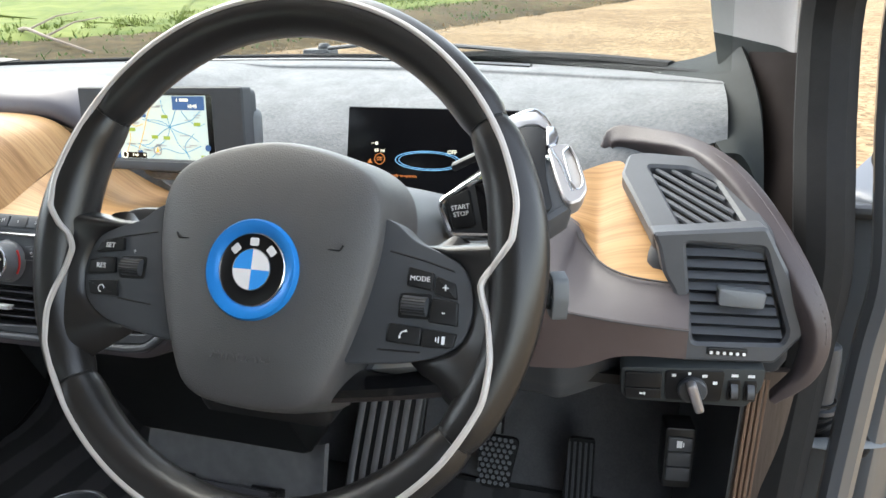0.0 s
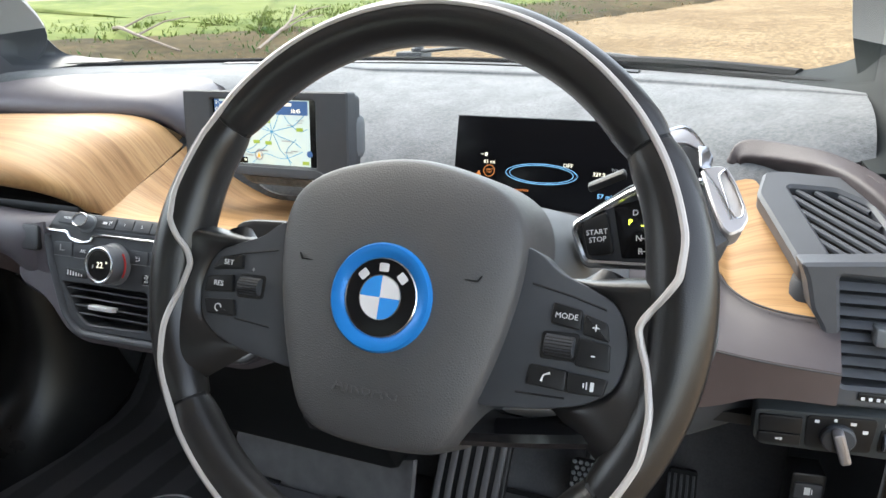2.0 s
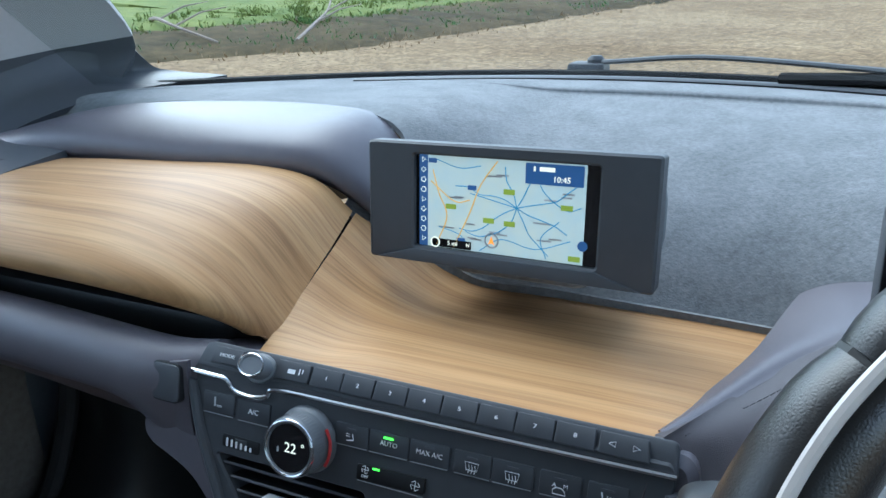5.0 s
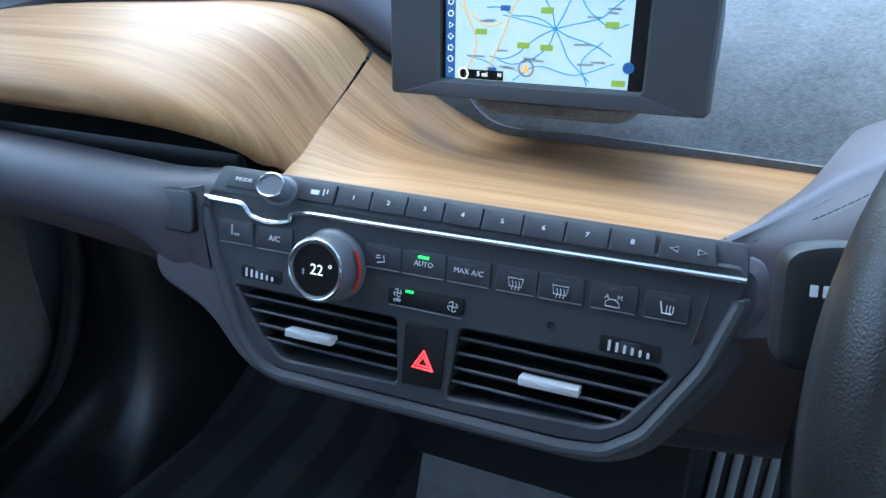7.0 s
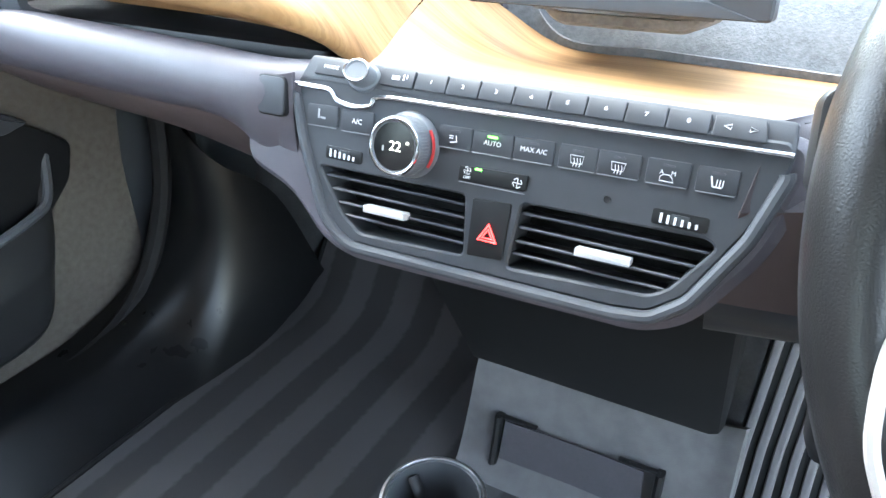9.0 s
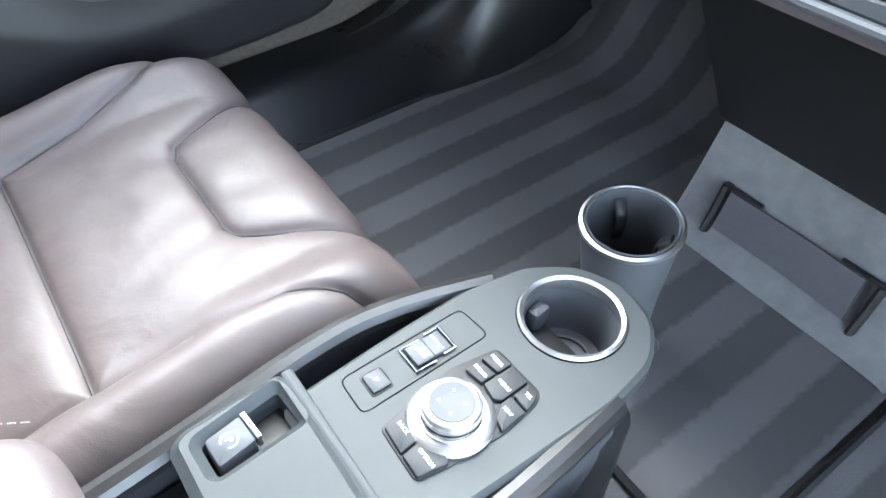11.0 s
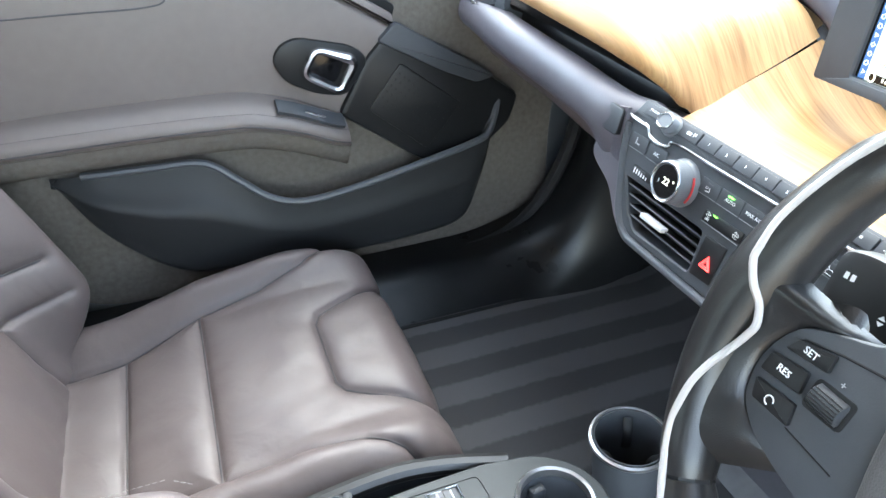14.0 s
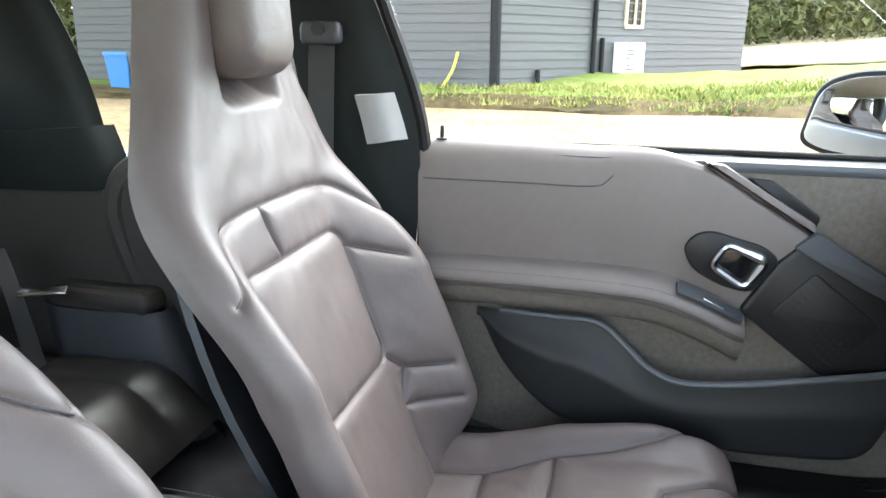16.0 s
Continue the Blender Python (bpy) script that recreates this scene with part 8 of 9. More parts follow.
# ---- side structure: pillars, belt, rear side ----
# taupe trim like the door's; the dimness of the rear is put into its colour
REAR_TAUPE_SHADED = material("shaded_rear_panel_leather", (0.04, 0.035, 0.032), 0.55, second=(0.05, 0.044, 0.04), scale=60, bump=0.2, bump_scale=900, kind="grain", spec=0.25)
PILLAR_BLACK = material("matt_black_pillar_plastic", (0.0095, 0.0115, 0.0115), 0.6, second=(0.013, 0.0155, 0.0155), scale=60, bump=0.1, bump_scale=1400, spec=0.12)
tagged(part("wall_left", join(block((-1.44, -1.8, 0.3), (-1.36, -0.23, 1.0), 0.01), block((-1.44, 0.98, 0.3), (-1.36, 1.3, 1.08), 0.01)), PAINT), "grey painted body side", "body side", kind="structure")
bp = [[(-1.335, -0.215, 0.45), (-1.33, -0.212, 0.8), (-1.335, -0.205, 1.07), (-1.318, -0.275, 1.3), (-1.27, -0.33, 1.47)], [(-1.31, -0.3, 0.45), (-1.3, -0.3, 0.8), (-1.3, -0.29, 1.07), (-1.29, -0.34, 1.3), (-1.25, -0.39, 1.47)], [(-1.34, -0.43, 0.45), (-1.335, -0.43, 0.8), (-1.335, -0.42, 1.07), (-1.32, -0.45, 1.3), (-1.27, -0.48, 1.47)]]
tagged(part("pillar_trim", sheet(bp, 14, 40, 0.012), PILLAR_BLACK), "dark B-pillar trim beside the front seat", "pillar trim", kind="structure")
tagged(part("pillar_seal", tube(curve_points([(-1.335, -0.205, 0.5), (-1.338, -0.2, 0.8), (-1.345, -0.195, 1.07), (-1.325, -0.262, 1.3), (-1.28, -0.32, 1.47)], 30), 0.012, 8), RUBBER), "black rubber door seal", "seal", kind="structure")
tagged(part("pillar_cap", sheet([[(-1.312, -0.222, 1.07), (-1.31, -0.232, 1.11), (-1.305, -0.245, 1.153)], [(-1.286, -0.25, 1.068), (-1.284, -0.262, 1.11), (-1.279, -0.272, 1.152)], [(-1.287, -0.281, 1.064), (-1.285, -0.29, 1.108), (-1.28, -0.3, 1.151)]], 10, 10, 0.012), material("pale_grey_plastic", (0.24, 0.24, 0.24), 0.6, second=(0.28, 0.28, 0.28), scale=60)), "pale grey pillar insert", "pillar trim", kind="structure")
belt = thing("seat_belt", "black seat belt hanging from the pillar guide", "seat belt", (-1.28, -0.38, 0.6))
part("webbing", sheet([[(-1.28, -0.34, 1.24), (-1.275, -0.35, 1.0), (-1.27, -0.36, 0.6)], [(-1.27, -0.386, 1.24), (-1.265, -0.396, 1.0), (-1.26, -0.406, 0.6)]], 4, 20, 0.0015), WEB, belt)
part("guide", block((-1.3, -0.4, 1.235), (-1.262, -0.325, 1.275), 0.01), PLASTIC, belt)
part("guide_bolt", lathe([(0.012, 0), (0.012, 0.006)], plane_at((-1.262, -0.362, 1.262), Y, Z), 16), BLACK, belt)
rs = [[(-1.34, -0.44, 0.44), (-1.31, -0.45, 0.7), (-1.315, -0.46, 0.96)], [(-1.33, -0.8, 0.44), (-1.29, -0.8, 0.7), (-1.3, -0.8, 0.955)], [(-1.33, -1.15, 0.44), (-1.29, -1.15, 0.75), (-1.3, -1.15, 1.0)], [(-1.3, -1.7, 0.44), (-1.25, -1.7, 0.75), (-1.26, -1.7, 1.05)]]
tagged(part("rear_side_trim", sheet(rs, 30, 16, 0.02), REAR_TAUPE_SHADED), "taupe rear side panel, colour darkened for shade, with dark armrest", "side trim", kind="structure")
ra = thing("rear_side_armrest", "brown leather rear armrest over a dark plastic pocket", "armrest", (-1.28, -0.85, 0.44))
part("pad", block((-1.325, -0.98, 0.702), (-1.205, -0.735, 0.752), 0.02), REAR_TAUPE_SHADED, ra, "brown leather pad")
part("pocket", sheet([[(-1.31, -1.0, 0.71), (-1.3, -1.0, 0.6), (-1.29, -1.0, 0.45)], [(-1.21, -0.98, 0.712), (-1.2, -0.95, 0.6), (-1.19, -0.9, 0.45)], [(-1.215, -0.74, 0.712), (-1.2, -0.7, 0.6), (-1.19, -0.65, 0.45)], [(-1.31, -0.72, 0.71), (-1.3, -0.67, 0.6), (-1.29, -0.62, 0.45)]], 16, 14, 0.01, True), PLASTIC, ra, "dark plastic pocket")
tagged(part("side_roll", tube(curve_points([(-1.315, -0.79, 1.0), (-1.3, -0.83, 0.965), (-1.29, -0.845, 0.9), (-1.29, -0.82, 0.8), (-1.29, -0.78, 0.7), (-1.29, -0.74, 0.6)], 24), [0.028] * 25, 10), REAR_TAUPE_SHADED), "brown padded roll at the edge of the rear door", "side trim", kind="structure")
bk = thing("rear_belt_buckle", "bright steel belt tongue on black webbing", "seat belt", (-1.16, -0.96, 0.6))
part("webbing", sheet([[(-1.17, -1.02, 0.84), (-1.15, -0.98, 0.78), (-1.14, -0.93, 0.6)], [(-1.15, -1.05, 0.84), (-1.13, -1.0, 0.77), (-1.12, -0.96, 0.6)]], 4, 12, 0.002), WEB, bk)
part("tongue", block((-0.012, -0.045, 0), (0.012, 0.045, 0.004), 0.0015, plane_at((-1.15, -0.925, 0.763), (0.6, 0.3, -0.3), (0.0, 0.95, -0.2))), CHROME, bk)
cp = [[(-1.33, -0.86, 0.955), (-1.31, -0.9, 1.2), (-1.25, -0.98, 1.47)], [(-1.27, -0.95, 0.95), (-1.25, -1.0, 1.2), (-1.2, -1.08, 1.47)], [(-1.31, -1.35, 1.0), (-1.28, -1.4, 1.2), (-1.2, -1.45, 1.45)]]
tagged(part("pillar_trim", sheet(cp, 14, 20, 0.015), PILLAR_BLACK), "broad dark rear pillar trim", "pillar trim", kind="structure")
tagged(part("pillar_foot", sheet([[(-1.335, -0.83, 0.95), (-1.325, -0.84, 1.02), (-1.32, -0.855, 1.075)], [(-1.262, -0.89, 0.95), (-1.256, -0.9, 1.02), (-1.252, -0.91, 1.075)], [(-1.25, -1.1, 0.945), (-1.245, -1.1, 1.01), (-1.24, -1.1, 1.065)]], 12, 12, 0.012), PILLAR_BLACK), "dark moulded foot of the rear pillar", "pillar trim", kind="structure")

# tinted rear glass
for f in ((lambda r: r), mirrored):
    pane = tagged(part("window_rear", sheet([f([(-1.345, -0.42, 0.95), (-1.335, -1.0, 0.95), (-1.31, -1.75, 0.98)]), f([(-1.32, -0.44, 1.2), (-1.3, -1.0, 1.2), (-1.27, -1.75, 1.2)]), f([(-1.27, -0.47, 1.47), (-1.26, -1.0, 1.47), (-1.23, -1.75, 1.44)])], 6, 12, 0.004), TINTED), "lightly tinted rear side window", "window", kind="structure")
    pane.visible_shadow = False
pane = tagged(part("window_rear", sheet([[(-1.26, -1.74, 1.1), (XC, -1.76, 1.1), (0.04, -1.74, 1.1)], [(-1.2, -1.7, 1.48), (XC, -1.7, 1.52), (-0.02, -1.7, 1.48)]], 6, 6, 0.004), TINTED), "lightly tinted tailgate window", "window", kind="structure")
pane.visible_shadow = False

# ---- right side: open driver's doorway ----
tagged(part("wall_right", block((0.15, -1.8, 0.3), (0.23, -0.3, 1.0), 0.01), PAINT), "grey painted body side behind the doorway", "body side", kind="structure")
tagged(part("pillar_trim", sheet([mirrored(r) for r in bp], 14, 40, 0.012, True), PLASTIC), "dark B-pillar trim beside the driver's seat", "pillar trim", kind="structure")
tagged(part("rear_side_trim", sheet([mirrored(r) for r in rs], 30, 16, 0.02, True), LEATHER_REAR), "taupe rear side panel, colour darkened for shade, with dark armrest", "side trim", kind="structure")
for dxx, r, mat, lab in ((0.0, 0.027, RUBBER, "fat black rubber door seal"), (0.058, 0.016, PAINT, "grey painted door jamb edge")):
    tagged(part("door_seal", tube(curve_points([(0.13 + dxx, 0.55, 1.4), (0.14 + dxx, 0.68, 1.28), (0.147 + dxx, 0.75, 1.2), (0.153 + dxx, 0.74, 1.1), (0.158 + dxx, 0.72, 1.03), (0.166 + dxx, 0.715, 0.95), (0.162 + dxx, 0.72, 0.85), (0.15 + dxx, 0.69, 0.6), (0.15 + dxx, 0.6, 0.42)], 40), r, 10), mat), lab, "seal", kind="structure")
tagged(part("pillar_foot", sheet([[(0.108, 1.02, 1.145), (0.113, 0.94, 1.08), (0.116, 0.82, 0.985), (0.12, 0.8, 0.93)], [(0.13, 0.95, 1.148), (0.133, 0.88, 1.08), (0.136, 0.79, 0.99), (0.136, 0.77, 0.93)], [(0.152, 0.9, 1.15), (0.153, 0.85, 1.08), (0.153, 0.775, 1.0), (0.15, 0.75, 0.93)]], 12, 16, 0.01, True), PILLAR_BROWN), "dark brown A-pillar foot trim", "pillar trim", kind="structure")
tagged(part("kick_panel", sheet([[(0.09, 1.1, 0.84), (0.09, 1.1, 0.62), (0.09, 1.08, 0.42)], [(0.085, 0.9, 0.84), (0.085, 0.9, 0.62), (0.085, 0.88, 0.42)], [(0.118, 0.692, 0.86), (0.113, 0.692, 0.62), (0.108, 0.692, 0.42)]], 10, 14, 0.01), PLASTIC), "dark plastic kick panel", "kick panel", kind="structure")
tagged(part("door_jamb", sheet([[(0.11, 0.7, 0.85), (0.105, 0.7, 0.62), (0.1, 0.7, 0.38)], [(0.165, 0.715, 0.86), (0.165, 0.715, 0.62), (0.165, 0.715, 0.38)], [(0.2, 0.86, 0.87), (0.2, 0.86, 0.62), (0.2, 0.86, 0.38)]], 12, 14, 0.01), material("woven_carbon", (0.035, 0.026, 0.022), 0.45, second=(0.09, 0.07, 0.06), scale=120, stretch=(6, 0.2, 0.2), bump=0.4, bump_scale=300)), "brown ribbed composite door jamb", "door jamb", kind="structure")
jamb = thing("jamb_ribs", "brown ribbed composite strips on the door jamb", "trim", (0.14, 0.7, 0.38), kind="structure")
RIBBED = material("ribbed_composite", (0.17, 0.105, 0.07), 0.55, second=(0.1, 0.062, 0.043), scale=60, bump=0.3, bump_scale=500)
for i in range(13):
    x = 0.114 + i * 0.0052
    y = 0.688 + 0.014 * (i / 12)
    part("rib", tube([(x, y, 0.845), (x - 0.003, y, 0.62), (x - 0.008, y, 0.4)], 0.0021, 6), RIBBED, jamb)
fb = thing("fuel_flap_switch", "black fuel flap button on the kick panel", "switch", (0.06, 0.76, 0.7))
mf = plane_at((0.058, 0.748, 0.7), (1, 0.15, 0), (0, 0.02, 1))
part("bezel", prism(rect(-0.017, -0.04, 0.017, 0.04, 0.004), -0.03, 0.0, mf, 0.002), BLACK, fb)
for v in (-0.02, 0.0, 0.02):
    part("key", prism(rect(-0.0135, v - 0.009, 0.0135, v + 0.009, 0.002), 0, 0.0025, mf, 0.001), PLASTIC, fb)
bars([(-0.004, 0.016, 0.002, 0.025), (0.003, 0.017, 0.0042, 0.023)], shift(mf, 0, 0, 0.0026), LETTER, fb, "icon")
# lower corner of the left A-pillar, down to the dashboard end
tagged(part("pillar_foot", sheet([[(-1.2, 1.14, 1.112), (-1.28, 1.0, 1.1), (-1.33, 0.9, 1.075), (-1.345, 0.8, 1.04)], [(-1.29, 1.1, 1.125), (-1.34, 0.99, 1.125), (-1.375, 0.9, 1.1), (-1.385, 0.8, 1.05)], [(-1.31, 1.05, 1.18), (-1.37, 0.97, 1.16), (-1.405, 0.86, 1.12), (-1.41, 0.78, 1.06)]], 14, 20, 0.01, True), PLASTIC_MID), "dark plastic foot of the A-pillar", "pillar trim", kind="structure")

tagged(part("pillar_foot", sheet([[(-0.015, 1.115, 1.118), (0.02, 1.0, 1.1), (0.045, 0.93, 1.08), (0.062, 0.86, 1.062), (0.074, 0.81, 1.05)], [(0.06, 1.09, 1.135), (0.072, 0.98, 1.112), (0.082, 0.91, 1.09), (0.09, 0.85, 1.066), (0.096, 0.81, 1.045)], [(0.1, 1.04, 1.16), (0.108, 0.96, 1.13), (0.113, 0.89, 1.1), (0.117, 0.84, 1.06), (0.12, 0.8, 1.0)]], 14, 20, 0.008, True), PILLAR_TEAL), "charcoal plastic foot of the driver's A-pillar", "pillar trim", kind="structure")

# ---- footwells ----
MAT = material("striped_mat_pile", (0.026, 0.026, 0.028), 0.95, bump=0.7, bump_scale=900, spec=0.1)
nt = MAT.node_tree
tc, wv, cr = nt.nodes.new("ShaderNodeTexCoord"), nt.nodes.new("ShaderNodeTexWave"), nt.nodes.new("ShaderNodeValToRGB")
wv.wave_type, wv.bands_direction = "BANDS", "X"
wv.inputs["Scale"].default_value, wv.inputs["Distortion"].default_value, wv.inputs["Detail"].default_value, wv.inputs["Detail Scale"].default_value = 3.4, 0.35, 2.0, 30.0
cr.color_ramp.elements[0].position, cr.color_ramp.elements[0].color = 0.4, (0.056, 0.0555, 0.057, 1)
cr.color_ramp.elements[1].position, cr.color_ramp.elements[1].color = 0.6, (0.09, 0.089, 0.091, 1)
nt.links.new(tc.outputs["Object"], wv.inputs["Vector"])
nt.links.new(wv.outputs[0], cr.inputs[0])
nt.links.new(cr.outputs[0], nt.nodes["Principled BSDF"].inputs["Base Color"])


def floor_mat(x0, x1, y0, y1, label):
    root = thing("floor_mat", label, "floor mat", ((x0 + x1) / 2, y0, 0.425), group="front floor mats")
    rows = [[(x, y, 0.4305 + max(0.42 * max(0, y - 0.92) ** 1.3, 1.3 * max(0, y - 0.968)) + 0.0015 * noise.noise((x * 7, y * 7, 1))) for x in np.linspace(x0, x1, 9)] for y in np.linspace(y0, y1, 14)]
    part("mat_surface", sheet(rows, 30, 30, 0.006, True), MAT, root)
    o = [rows[0][0], rows[0][-1], rows[-1][-1], rows[-1][0]]
    loop = [rows[0][i] for i in range(9)] + [r[-1] for r in rows[1:]] + [rows[-1][i] for i in range(7, -1, -1)] + [r[0] for r in rows[-2:0:-1]]
    part("binding", tube(loop, 0.005, 6, True), RUBBER, root, "black bound edge")


floor_mat(-1.16, -0.74, 0.3, 1.11, "dark grey pile floor mat brushed in stripes")
floor_mat(-0.42, 0.05, 0.3, 0.98, "dark grey pile floor mat under the pedals")
tagged(part("tunnel_carpet", sheet([[(-0.74, 0.457, 0.428), (-0.74, 0.6, 0.429), (-0.74, 0.76, 0.433)], [(-0.6, 0.457, 0.43), (-0.6, 0.6, 0.431), (-0.6, 0.76, 0.435)], [(-0.43, 0.457, 0.428), (-0.43, 0.6, 0.429), (-0.43, 0.76, 0.433)]], 10, 10, 0.01), MAT), "dark striped carpet between the footwells", "carpet", kind="structure")

tagged(part("carpet_binding", tube(curve_points([(-0.575, 0.475, 0.431), (-0.555, 0.459, 0.432), (-0.5, 0.456, 0.432), (-0.43, 0.456, 0.432)], 16), 0.005, 6), RUBBER), "black bound carpet edge", "carpet", kind="structure")

binn = thing("storage_bin", "dark open storage bin under the control panel with grey felt front", "storage bin", (-0.59, 0.75, 0.43))
part("bin_body", prism(rounded([(0.662, 0.81), (0.7, 0.742), (0.797, 0.577), (0.87, 0.577), (0.87, 0.81)], 0.012), -0.145, 0.145, plane_at((-0.5915, 0, 0), Y, Z), 0.012), material("bin_plastic", (0.006, 0.0065, 0.007), 0.5, second=(0.009, 0.0095, 0.01), scale=40, spec=0.25), binn)
fr_ = [[(-0.738, 0.815, 0.582), (-0.59, 0.818, 0.58), (-0.47, 0.815, 0.582), (-0.425, 0.8, 0.6)], [(-0.738, 0.802, 0.555), (-0.59, 0.805, 0.553), (-0.468, 0.802, 0.555), (-0.425, 0.79, 0.56)], [(-0.74, 0.785, 0.5), (-0.59, 0.788, 0.5), (-0.465, 0.785, 0.5), (-0.425, 0.77, 0.5)], [(-0.74, 0.768, 0.458), (-0.59, 0.77, 0.458), (-0.465, 0.768, 0.458), (-0.435, 0.76, 0.458)], [(-0.74, 0.742, 0.437), (-0.59, 0.742, 0.437), (-0.465, 0.742, 0.437), (-0.435, 0.738, 0.437)]]
part("felt_front", sheet(fr_, 30, 40, 0.008), CARPET_GREY, binn, "grey felt lower panel")
part("felt_side", sheet([[(-0.738, 0.815, 0.582), (-0.742, 0.768, 0.458), (-0.743, 0.742, 0.436)], [(-0.738, 1.05, 0.582), (-0.742, 1.05, 0.445), (-0.745, 1.05, 0.43)]], 10, 12, 0.006), CARPET_GREY, binn)
part("strap", sheet([[(-0.686, 0.783, 0.511), (-0.59, 0.785, 0.511), (-0.515, 0.783, 0.511)], [(-0.686, 0.768, 0.462), (-0.59, 0.77, 0.462), (-0.51, 0.768, 0.46)]], 8, 12, 0.003, True), material("grey_elastic", (0.05, 0.048, 0.055), 0.8, second=(0.065, 0.062, 0.07), scale=200, bump=0.3, bump_scale=600), binn, "flat grey elastic strap")
for x in (-0.694, -0.497):
    part("strap_end", tube(curve_points([(x, 0.784, 0.516), (x, 0.777, 0.485), (x, 0.766, 0.452)], 10), 0.011, 8, flat=0.5), BLACK, binn, "black strap anchor")
part("strap_slot", block((-0.694, 0.78, 0.5145), (-0.645, 0.786, 0.518), 0.001), BLACK, binn)
part("strap_slot", block((-0.545, 0.78, 0.5145), (-0.497, 0.786, 0.518), 0.001), BLACK, binn)

sill = [[(-1.335, y, 0.49), (-1.275, y, 0.487), (-1.245, y, 0.478), (-1.215, y, 0.458), (-1.185, y, 0.44), (-1.165, y, 0.426)] for y in (-0.2, 0.2, 0.5)]
sill += [[(-1.335, 0.66, 0.5), (-1.27, 0.655, 0.495), (-1.235, 0.65, 0.485), (-1.2, 0.645, 0.465), (-1.175, 0.64, 0.445), (-1.155, 0.63, 0.426)],
         [(-1.325, 0.78, 0.56), (-1.265, 0.765, 0.55), (-1.225, 0.755, 0.53), (-1.19, 0.75, 0.5), (-1.165, 0.745, 0.465), (-1.145, 0.735, 0.428)],
         [(-1.315, 0.84, 0.68), (-1.255, 0.825, 0.66), (-1.215, 0.815, 0.63), (-1.185, 0.82, 0.59), (-1.16, 0.84, 0.53), (-1.135, 0.86, 0.44)],
         [(-1.3, 0.85, 0.84), (-1.25, 0.83, 0.82), (-1.215, 0.825, 0.78), (-1.185, 0.85, 0.73), (-1.15, 0.92, 0.66), (-1.12, 0.98, 0.5)]]
tagged(part("sill_trim", sheet(sill, 50, 30, 0.008, True), material("sill_plastic", (0.007, 0.0075, 0.008), 0.3, second=(0.011, 0.0115, 0.0125), scale=30, wear=0.08, spec=0.25)), "glossy dark plastic sill and kick trim", "sill", kind="structure")
tagged(part("door_opening_seal", tube(curve_points([(-1.305, -0.15, 0.475), (-1.3, 0.3, 0.47), (-1.3, 0.6, 0.475), (-1.295, 0.74, 0.53), (-1.285, 0.82, 0.68), (-1.275, 0.84, 0.9)], 40), 0.014, 8), RUBBER), "black rubber door seal", "seal", kind="structure")

# left end of the dashboard: side vent and speaker grille
lvn = thing("side_vent", "slim charcoal side air vent at the end of the dashboard", "air vent", (-1.26, 0.65, 0.95))
part("vent_frame", sheet([[(-1.29, 0.63, 0.93), (-1.29, 0.61, 0.98), (-1.29, 0.645, 1.035), (-1.29, 0.72, 1.06), (-1.29, 0.84, 1.062)], [(-1.25, 0.615, 0.935), (-1.25, 0.598, 0.98), (-1.25, 0.63, 1.032), (-1.25, 0.72, 1.055), (-1.25, 0.84, 1.06)], [(-1.14, 0.628, 0.985), (-1.138, 0.606, 1.0), (-1.138, 0.632, 1.04), (-1.148, 0.72, 1.052), (-1.175, 0.82, 1.056)]], 10, 40, 0.01, True), PLASTIC_MID, lvn)
arc = [Vector((0, *p[1:])) for p in curve_points([(0, 0.612, 0.935), (0, 0.595, 0.98), (0, 0.627, 1.032), (0, 0.72, 1.056)], 40)]
out_of = lambda i: (arc[i + 1] - arc[i - 1]).cross(X).normalized()
part("vent_cavity", shell([[tuple(Vector((x, 0, 0)) + arc[i] - out_of(i) * 0.003) for x in (-1.282, -1.22, -1.165)] for i in range(5, 33)], 0.002), VENT_SHADE, lvn)
for i in range(6, 33, 4):
    c, o, d = arc[i], out_of(i), (arc[i + 1] - arc[i - 1]).normalized()
    part("louvre", tube([Vector((-1.284, 0, 0)) + c - o * 0.006, Vector((-1.163, 0, 0)) + c - o * 0.006], 0.0042, 8, flat=0.7), PLASTIC_MID, lvn)
part("vent_tab", block((-1.232, 0.584, 0.978), (-1.215, 0.606, 0.987), 0.002), CHROME, lvn)
part("grille", block((-1.285, 0.69, 1.05), (-1.19, 0.83, 1.0645), 0.006), PLASTIC, lvn, "ribbed demister grille")
for i in range(13):
    part("rib", block((-1.283 + i * 0.007, 0.695, 1.064), (-1.2805 + i * 0.007, 0.825, 1.0655), 0.0006), BLACK, lvn)

# pedals and footrest
ped = thing("brake_pedal", "worn black rubber brake pedal with a honeycomb tread", "pedal", (-0.2, 0.95, 0.5))
mp = plane_at((-0.2, 0.94, 0.52), X, (0, 0.45, 0.9))
po = rounded([(-0.024, -0.045), (0.024, -0.045), (0.036, 0.038), (-0.03, 0.038)], 0.012)
part("pad", prism(po, -0.012, 0.0, mp, 0.004), RUBBER, ped)
part("tread", join(*[lathe([(0.0038, 0), (0.0032, 0.0025)], shift(mp, -0.024 + 0.0095 * i + 0.0047 * (j % 2), -0.036 + 0.0085 * j), 6) for i in range(6) for j in range(9) if -0.03 < -0.024 + 0.0095 * i + 0.0047 * (j % 2) < 0.024 + 0.0008 * j]), PLASTIC_GREY, ped, kind="stuff")
part("lever", tube([(-0.2, 0.955, 0.56), (-0.2, 1.0, 0.66), (-0.2, 1.05, 0.8)], 0.01, 8), BLACK, ped)
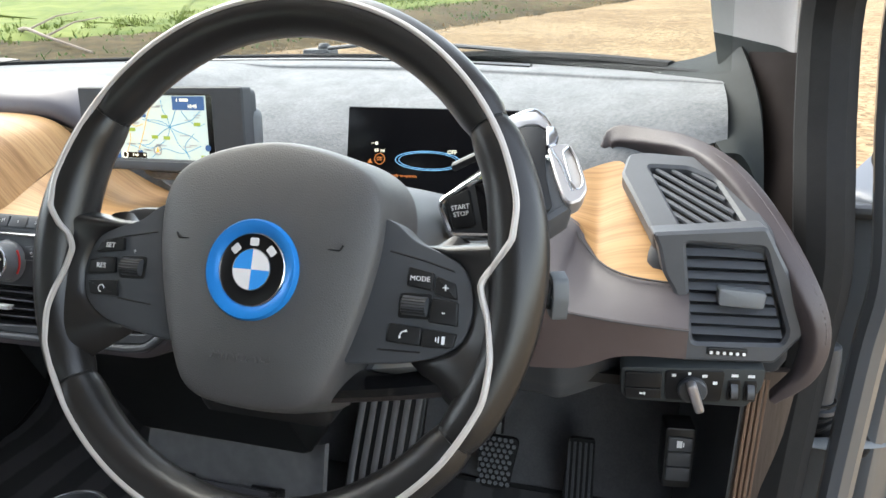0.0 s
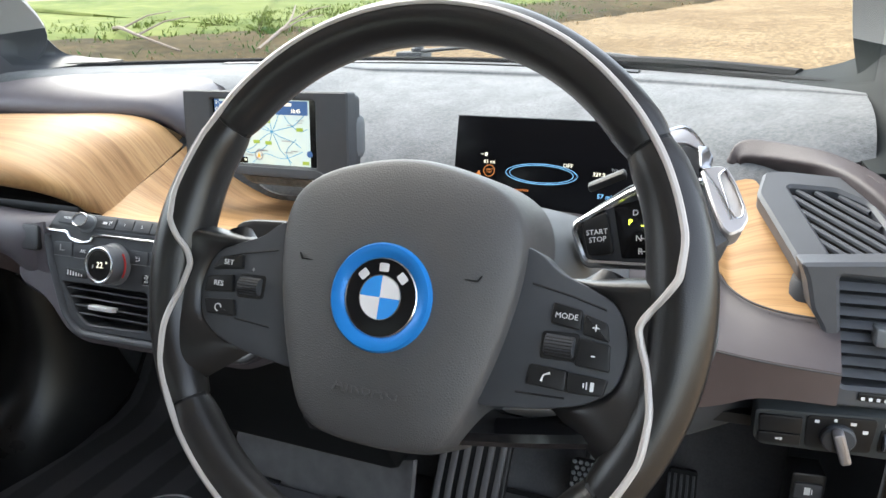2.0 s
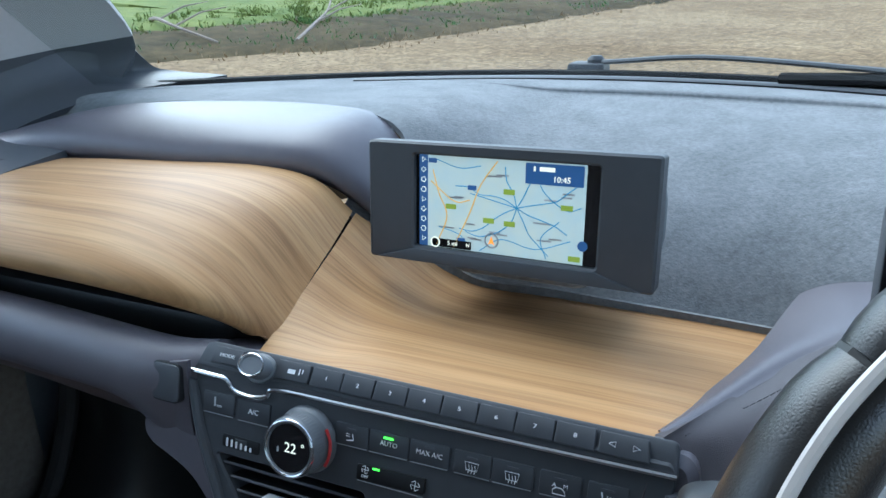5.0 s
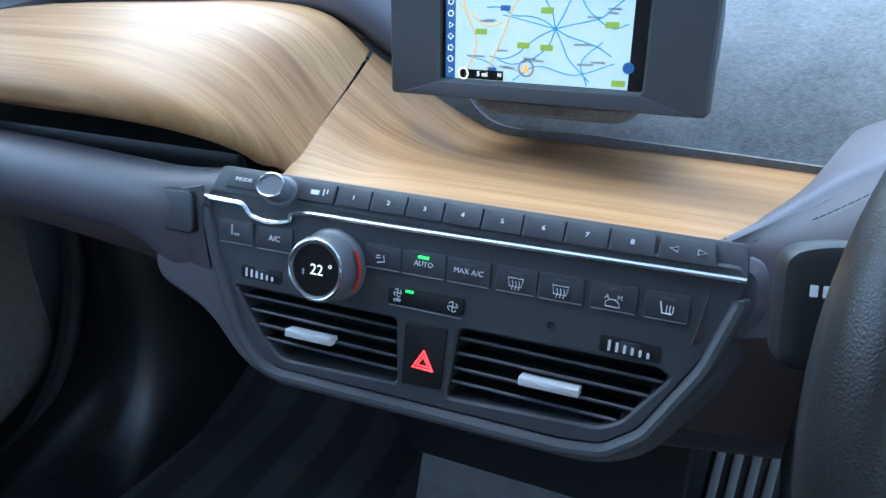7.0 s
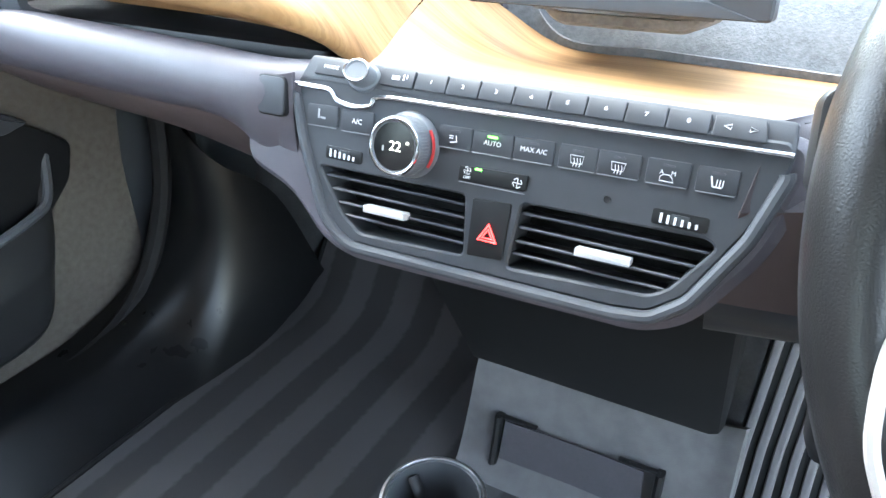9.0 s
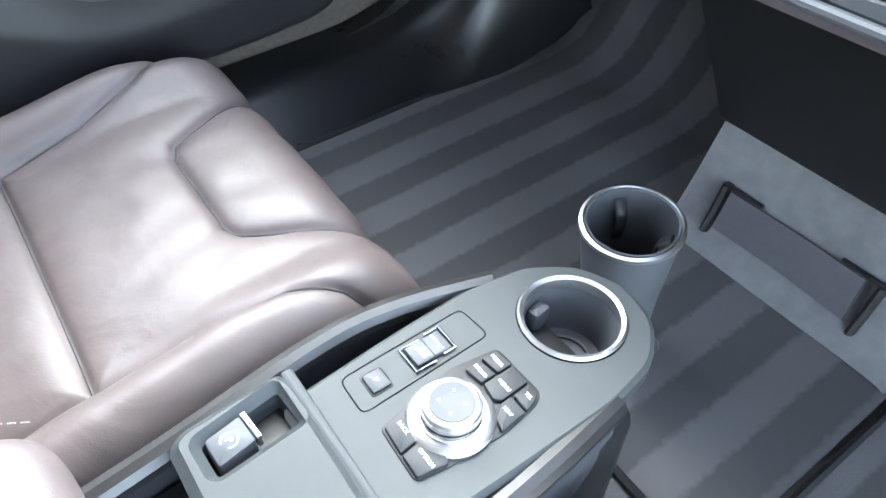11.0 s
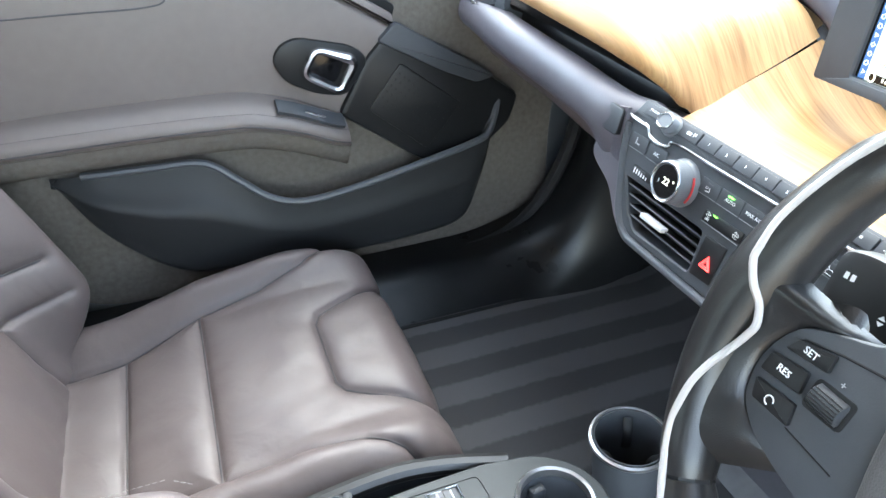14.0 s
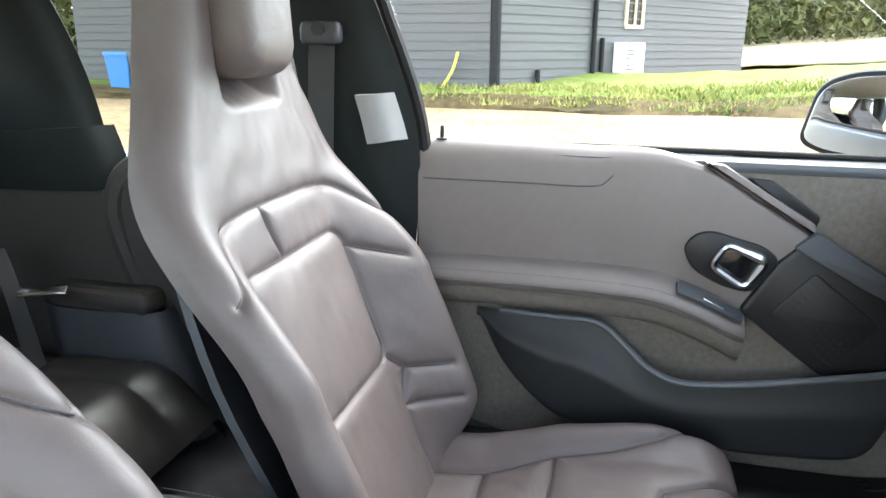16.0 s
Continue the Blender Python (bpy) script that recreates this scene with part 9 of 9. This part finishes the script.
acc = thing("accelerator_pedal", "tall ribbed black accelerator pedal", "pedal", (-0.07, 0.95, 0.43))
mp = plane_at((-0.068, 0.945, 0.515), (1, 0.05, 0), (0, 0.4, 0.92))
part("pad", prism(rounded([(-0.026, -0.075), (0.024, -0.075), (0.022, 0.055), (-0.018, 0.055)], 0.006), -0.014, 0.0, mp, 0.003), RUBBER, acc)
for i in range(5):
    part("rib", prism(rect(-0.019 + i * 0.0085, -0.065, -0.015 + i * 0.0085, 0.048, 0.001), 0, 0.0025, mp, 0.001), PLASTIC, acc)
frt = thing("footrest", "black ribbed footrest beside the tunnel", "footrest", (-0.37, 0.88, 0.43))
mp = plane_at((-0.37, 0.9, 0.53), (1, 0.06, 0), (0, 0.42, 0.9))
part("plate", prism(rounded([(-0.07, -0.12), (0.045, -0.12), (0.062, 0.115), (-0.05, 0.115)], 0.008), -0.012, 0.0, mp, 0.003), BLACK, frt)
RIB = material("grey_rubber_rib", (0.13, 0.125, 0.13), 0.55, second=(0.16, 0.155, 0.16), scale=60)
for i in range(6):
    u = -0.062 + i * 0.0185
    part("rib", prism(rounded([(u, -0.112), (u + 0.0095, -0.112), (u + 0.013, -0.03), (u + 0.025, 0.108), (u + 0.015, 0.108), (u + 0.003, -0.028)], 0.003), 0, 0.005, mp, 0.002), RIB, frt)

# open driver's door: hinge edge, check strap and cable gaiter
dd = thing("driver_door", "open driver's door edge with hinge, check strap and cable gaiter", "door", (0.32, 0.85, 0.4))
mo = plane_at((0.33, 0.86, 0.72), (0.62, 0.78, 0), Z)
part("edge_panel", prism(rounded(ccw([(-0.1, -0.36), (0.9, -0.36), (0.9, 0.3), (0.06, 0.34), (-0.1, 0.28)]), 0.03), -0.1, 0.0, mo, 0.012), PAINT, dd, "grey painted door frame")
part("inner_panel", prism(rounded(ccw([(0.05, -0.32), (0.88, -0.32), (0.88, 0.28), (0.1, 0.3), (0.05, 0.24)]), 0.03), 0.0, 0.03, mo, 0.01), PLASTIC, dd, "dark door trim")
part("edge_seal", tube([mo @ Vector((-0.01, -0.35, 0.01)), mo @ Vector((-0.01, 0.0, 0.012)), mo @ Vector((0.0, 0.28, 0.01))], 0.012, 8), RUBBER, dd)
gp = curve_points([(0.199, 0.78, 0.782), (0.202, 0.778, 0.76), (0.222, 0.78, 0.738), (0.25, 0.8, 0.724), (0.29, 0.84, 0.722)], 44)
part("cable_gaiter", tube(gp, [0.0165 + 0.0035 * (i % 4 < 2) for i in range(45)], 14), RUBBER, dd, "ribbed black cable gaiter")
part("gaiter_collar", lathe([(0.0175, 0.0), (0.0185, 0.012), (0.0188, 0.06), (0.0172, 0.074), (0.009, 0.078)], plane_at((0.197, 0.78, 0.776), X, Y), 24), PLASTIC_MID, dd, "grey plastic gaiter collar")
part("collar_ring", lathe([(0.0215, 0.0), (0.0215, 0.005), (0.018, 0.006)], plane_at((0.199, 0.78, 0.772), X, Y), 24), PLASTIC_MID, dd)
part("check_strap", tube([(0.138, 0.718, 0.766), (0.163, 0.72, 0.764), (0.2, 0.74, 0.75), (0.26, 0.79, 0.73), (0.32, 0.84, 0.715)], 0.011, 8, flat=0.35), PLASTIC_GREY, dd, "dark steel check strap")
FRAME = material("pale_grey_paint", (0.34, 0.35, 0.38), 0.4, second=(0.38, 0.39, 0.42), scale=30, wear=0.1)
part("frame_strip", prism(rounded(ccw([(0.255, 0.99), (0.236, 0.99), (0.213, 0.88), (0.222, 0.86), (0.212, 0.8), (0.205, 0.57), (0.236, 0.57), (0.238, 0.74), (0.245, 0.855), (0.235, 0.88)]), 0.004, 3), 0, 0.012, plane_at((0, 0.91, 0), X, Z), 0.003), FRAME, dd, "pale grey painted inner edge")
part("frame_strip", prism(rounded(ccw([(0.284, 0.99), (0.262, 0.99), (0.24, 0.885), (0.252, 0.87)]), 0.003, 3), -0.006, 0.004, plane_at((0, 0.91, 0), X, Z), 0.002), FRAME, dd, "pale grey painted inner edge")
part("lining", prism(rounded(ccw([(0.215, 0.5), (0.55, 0.5), (0.55, 0.985), (0.262, 0.985), (0.245, 0.88), (0.225, 0.8)]), 0.01), -0.02, 0, plane_at((0, 0.93, 0), X, Z), 0.004), BLACK, dd, "black inner door lining")
part("wire_clip", tube([(0.262, 0.89, 0.9), (0.256, 0.888, 0.893), (0.25, 0.89, 0.888)], 0.004, 8), BLACK, dd)
part("hinge_bracket", block((0.212, 0.865, 0.862), (0.3, 0.9, 0.88), 0.004), BLACK, dd, "black hinge bracket")
part("mirror_foot", block((0.243, 0.88, 0.99), (0.275, 0.91, 1.045), 0.008), BLACK, dd, "black mirror foot")
part("hinge", block((0.135, 0.7, 0.752), (0.17, 0.716, 0.772), 0.004), PLASTIC_GREY, dd)
part("hinge_bolt", lathe([(0.009, 0), (0.009, 0.007)], plane_at((0.163, 0.7, 0.764), X, Z), 6), CHROME, dd)
part("upper_hinge", block((0.2, 0.8, 0.985), (0.26, 0.83, 1.0), 0.006), BLACK, dd)
# door frame strip seen at the top of the opening
part("window_frame", tube([(0.36, 0.88, 1.05), (0.38, 0.9, 1.2), (0.36, 0.8, 1.4)], 0.018, 8), PAINT, dd)
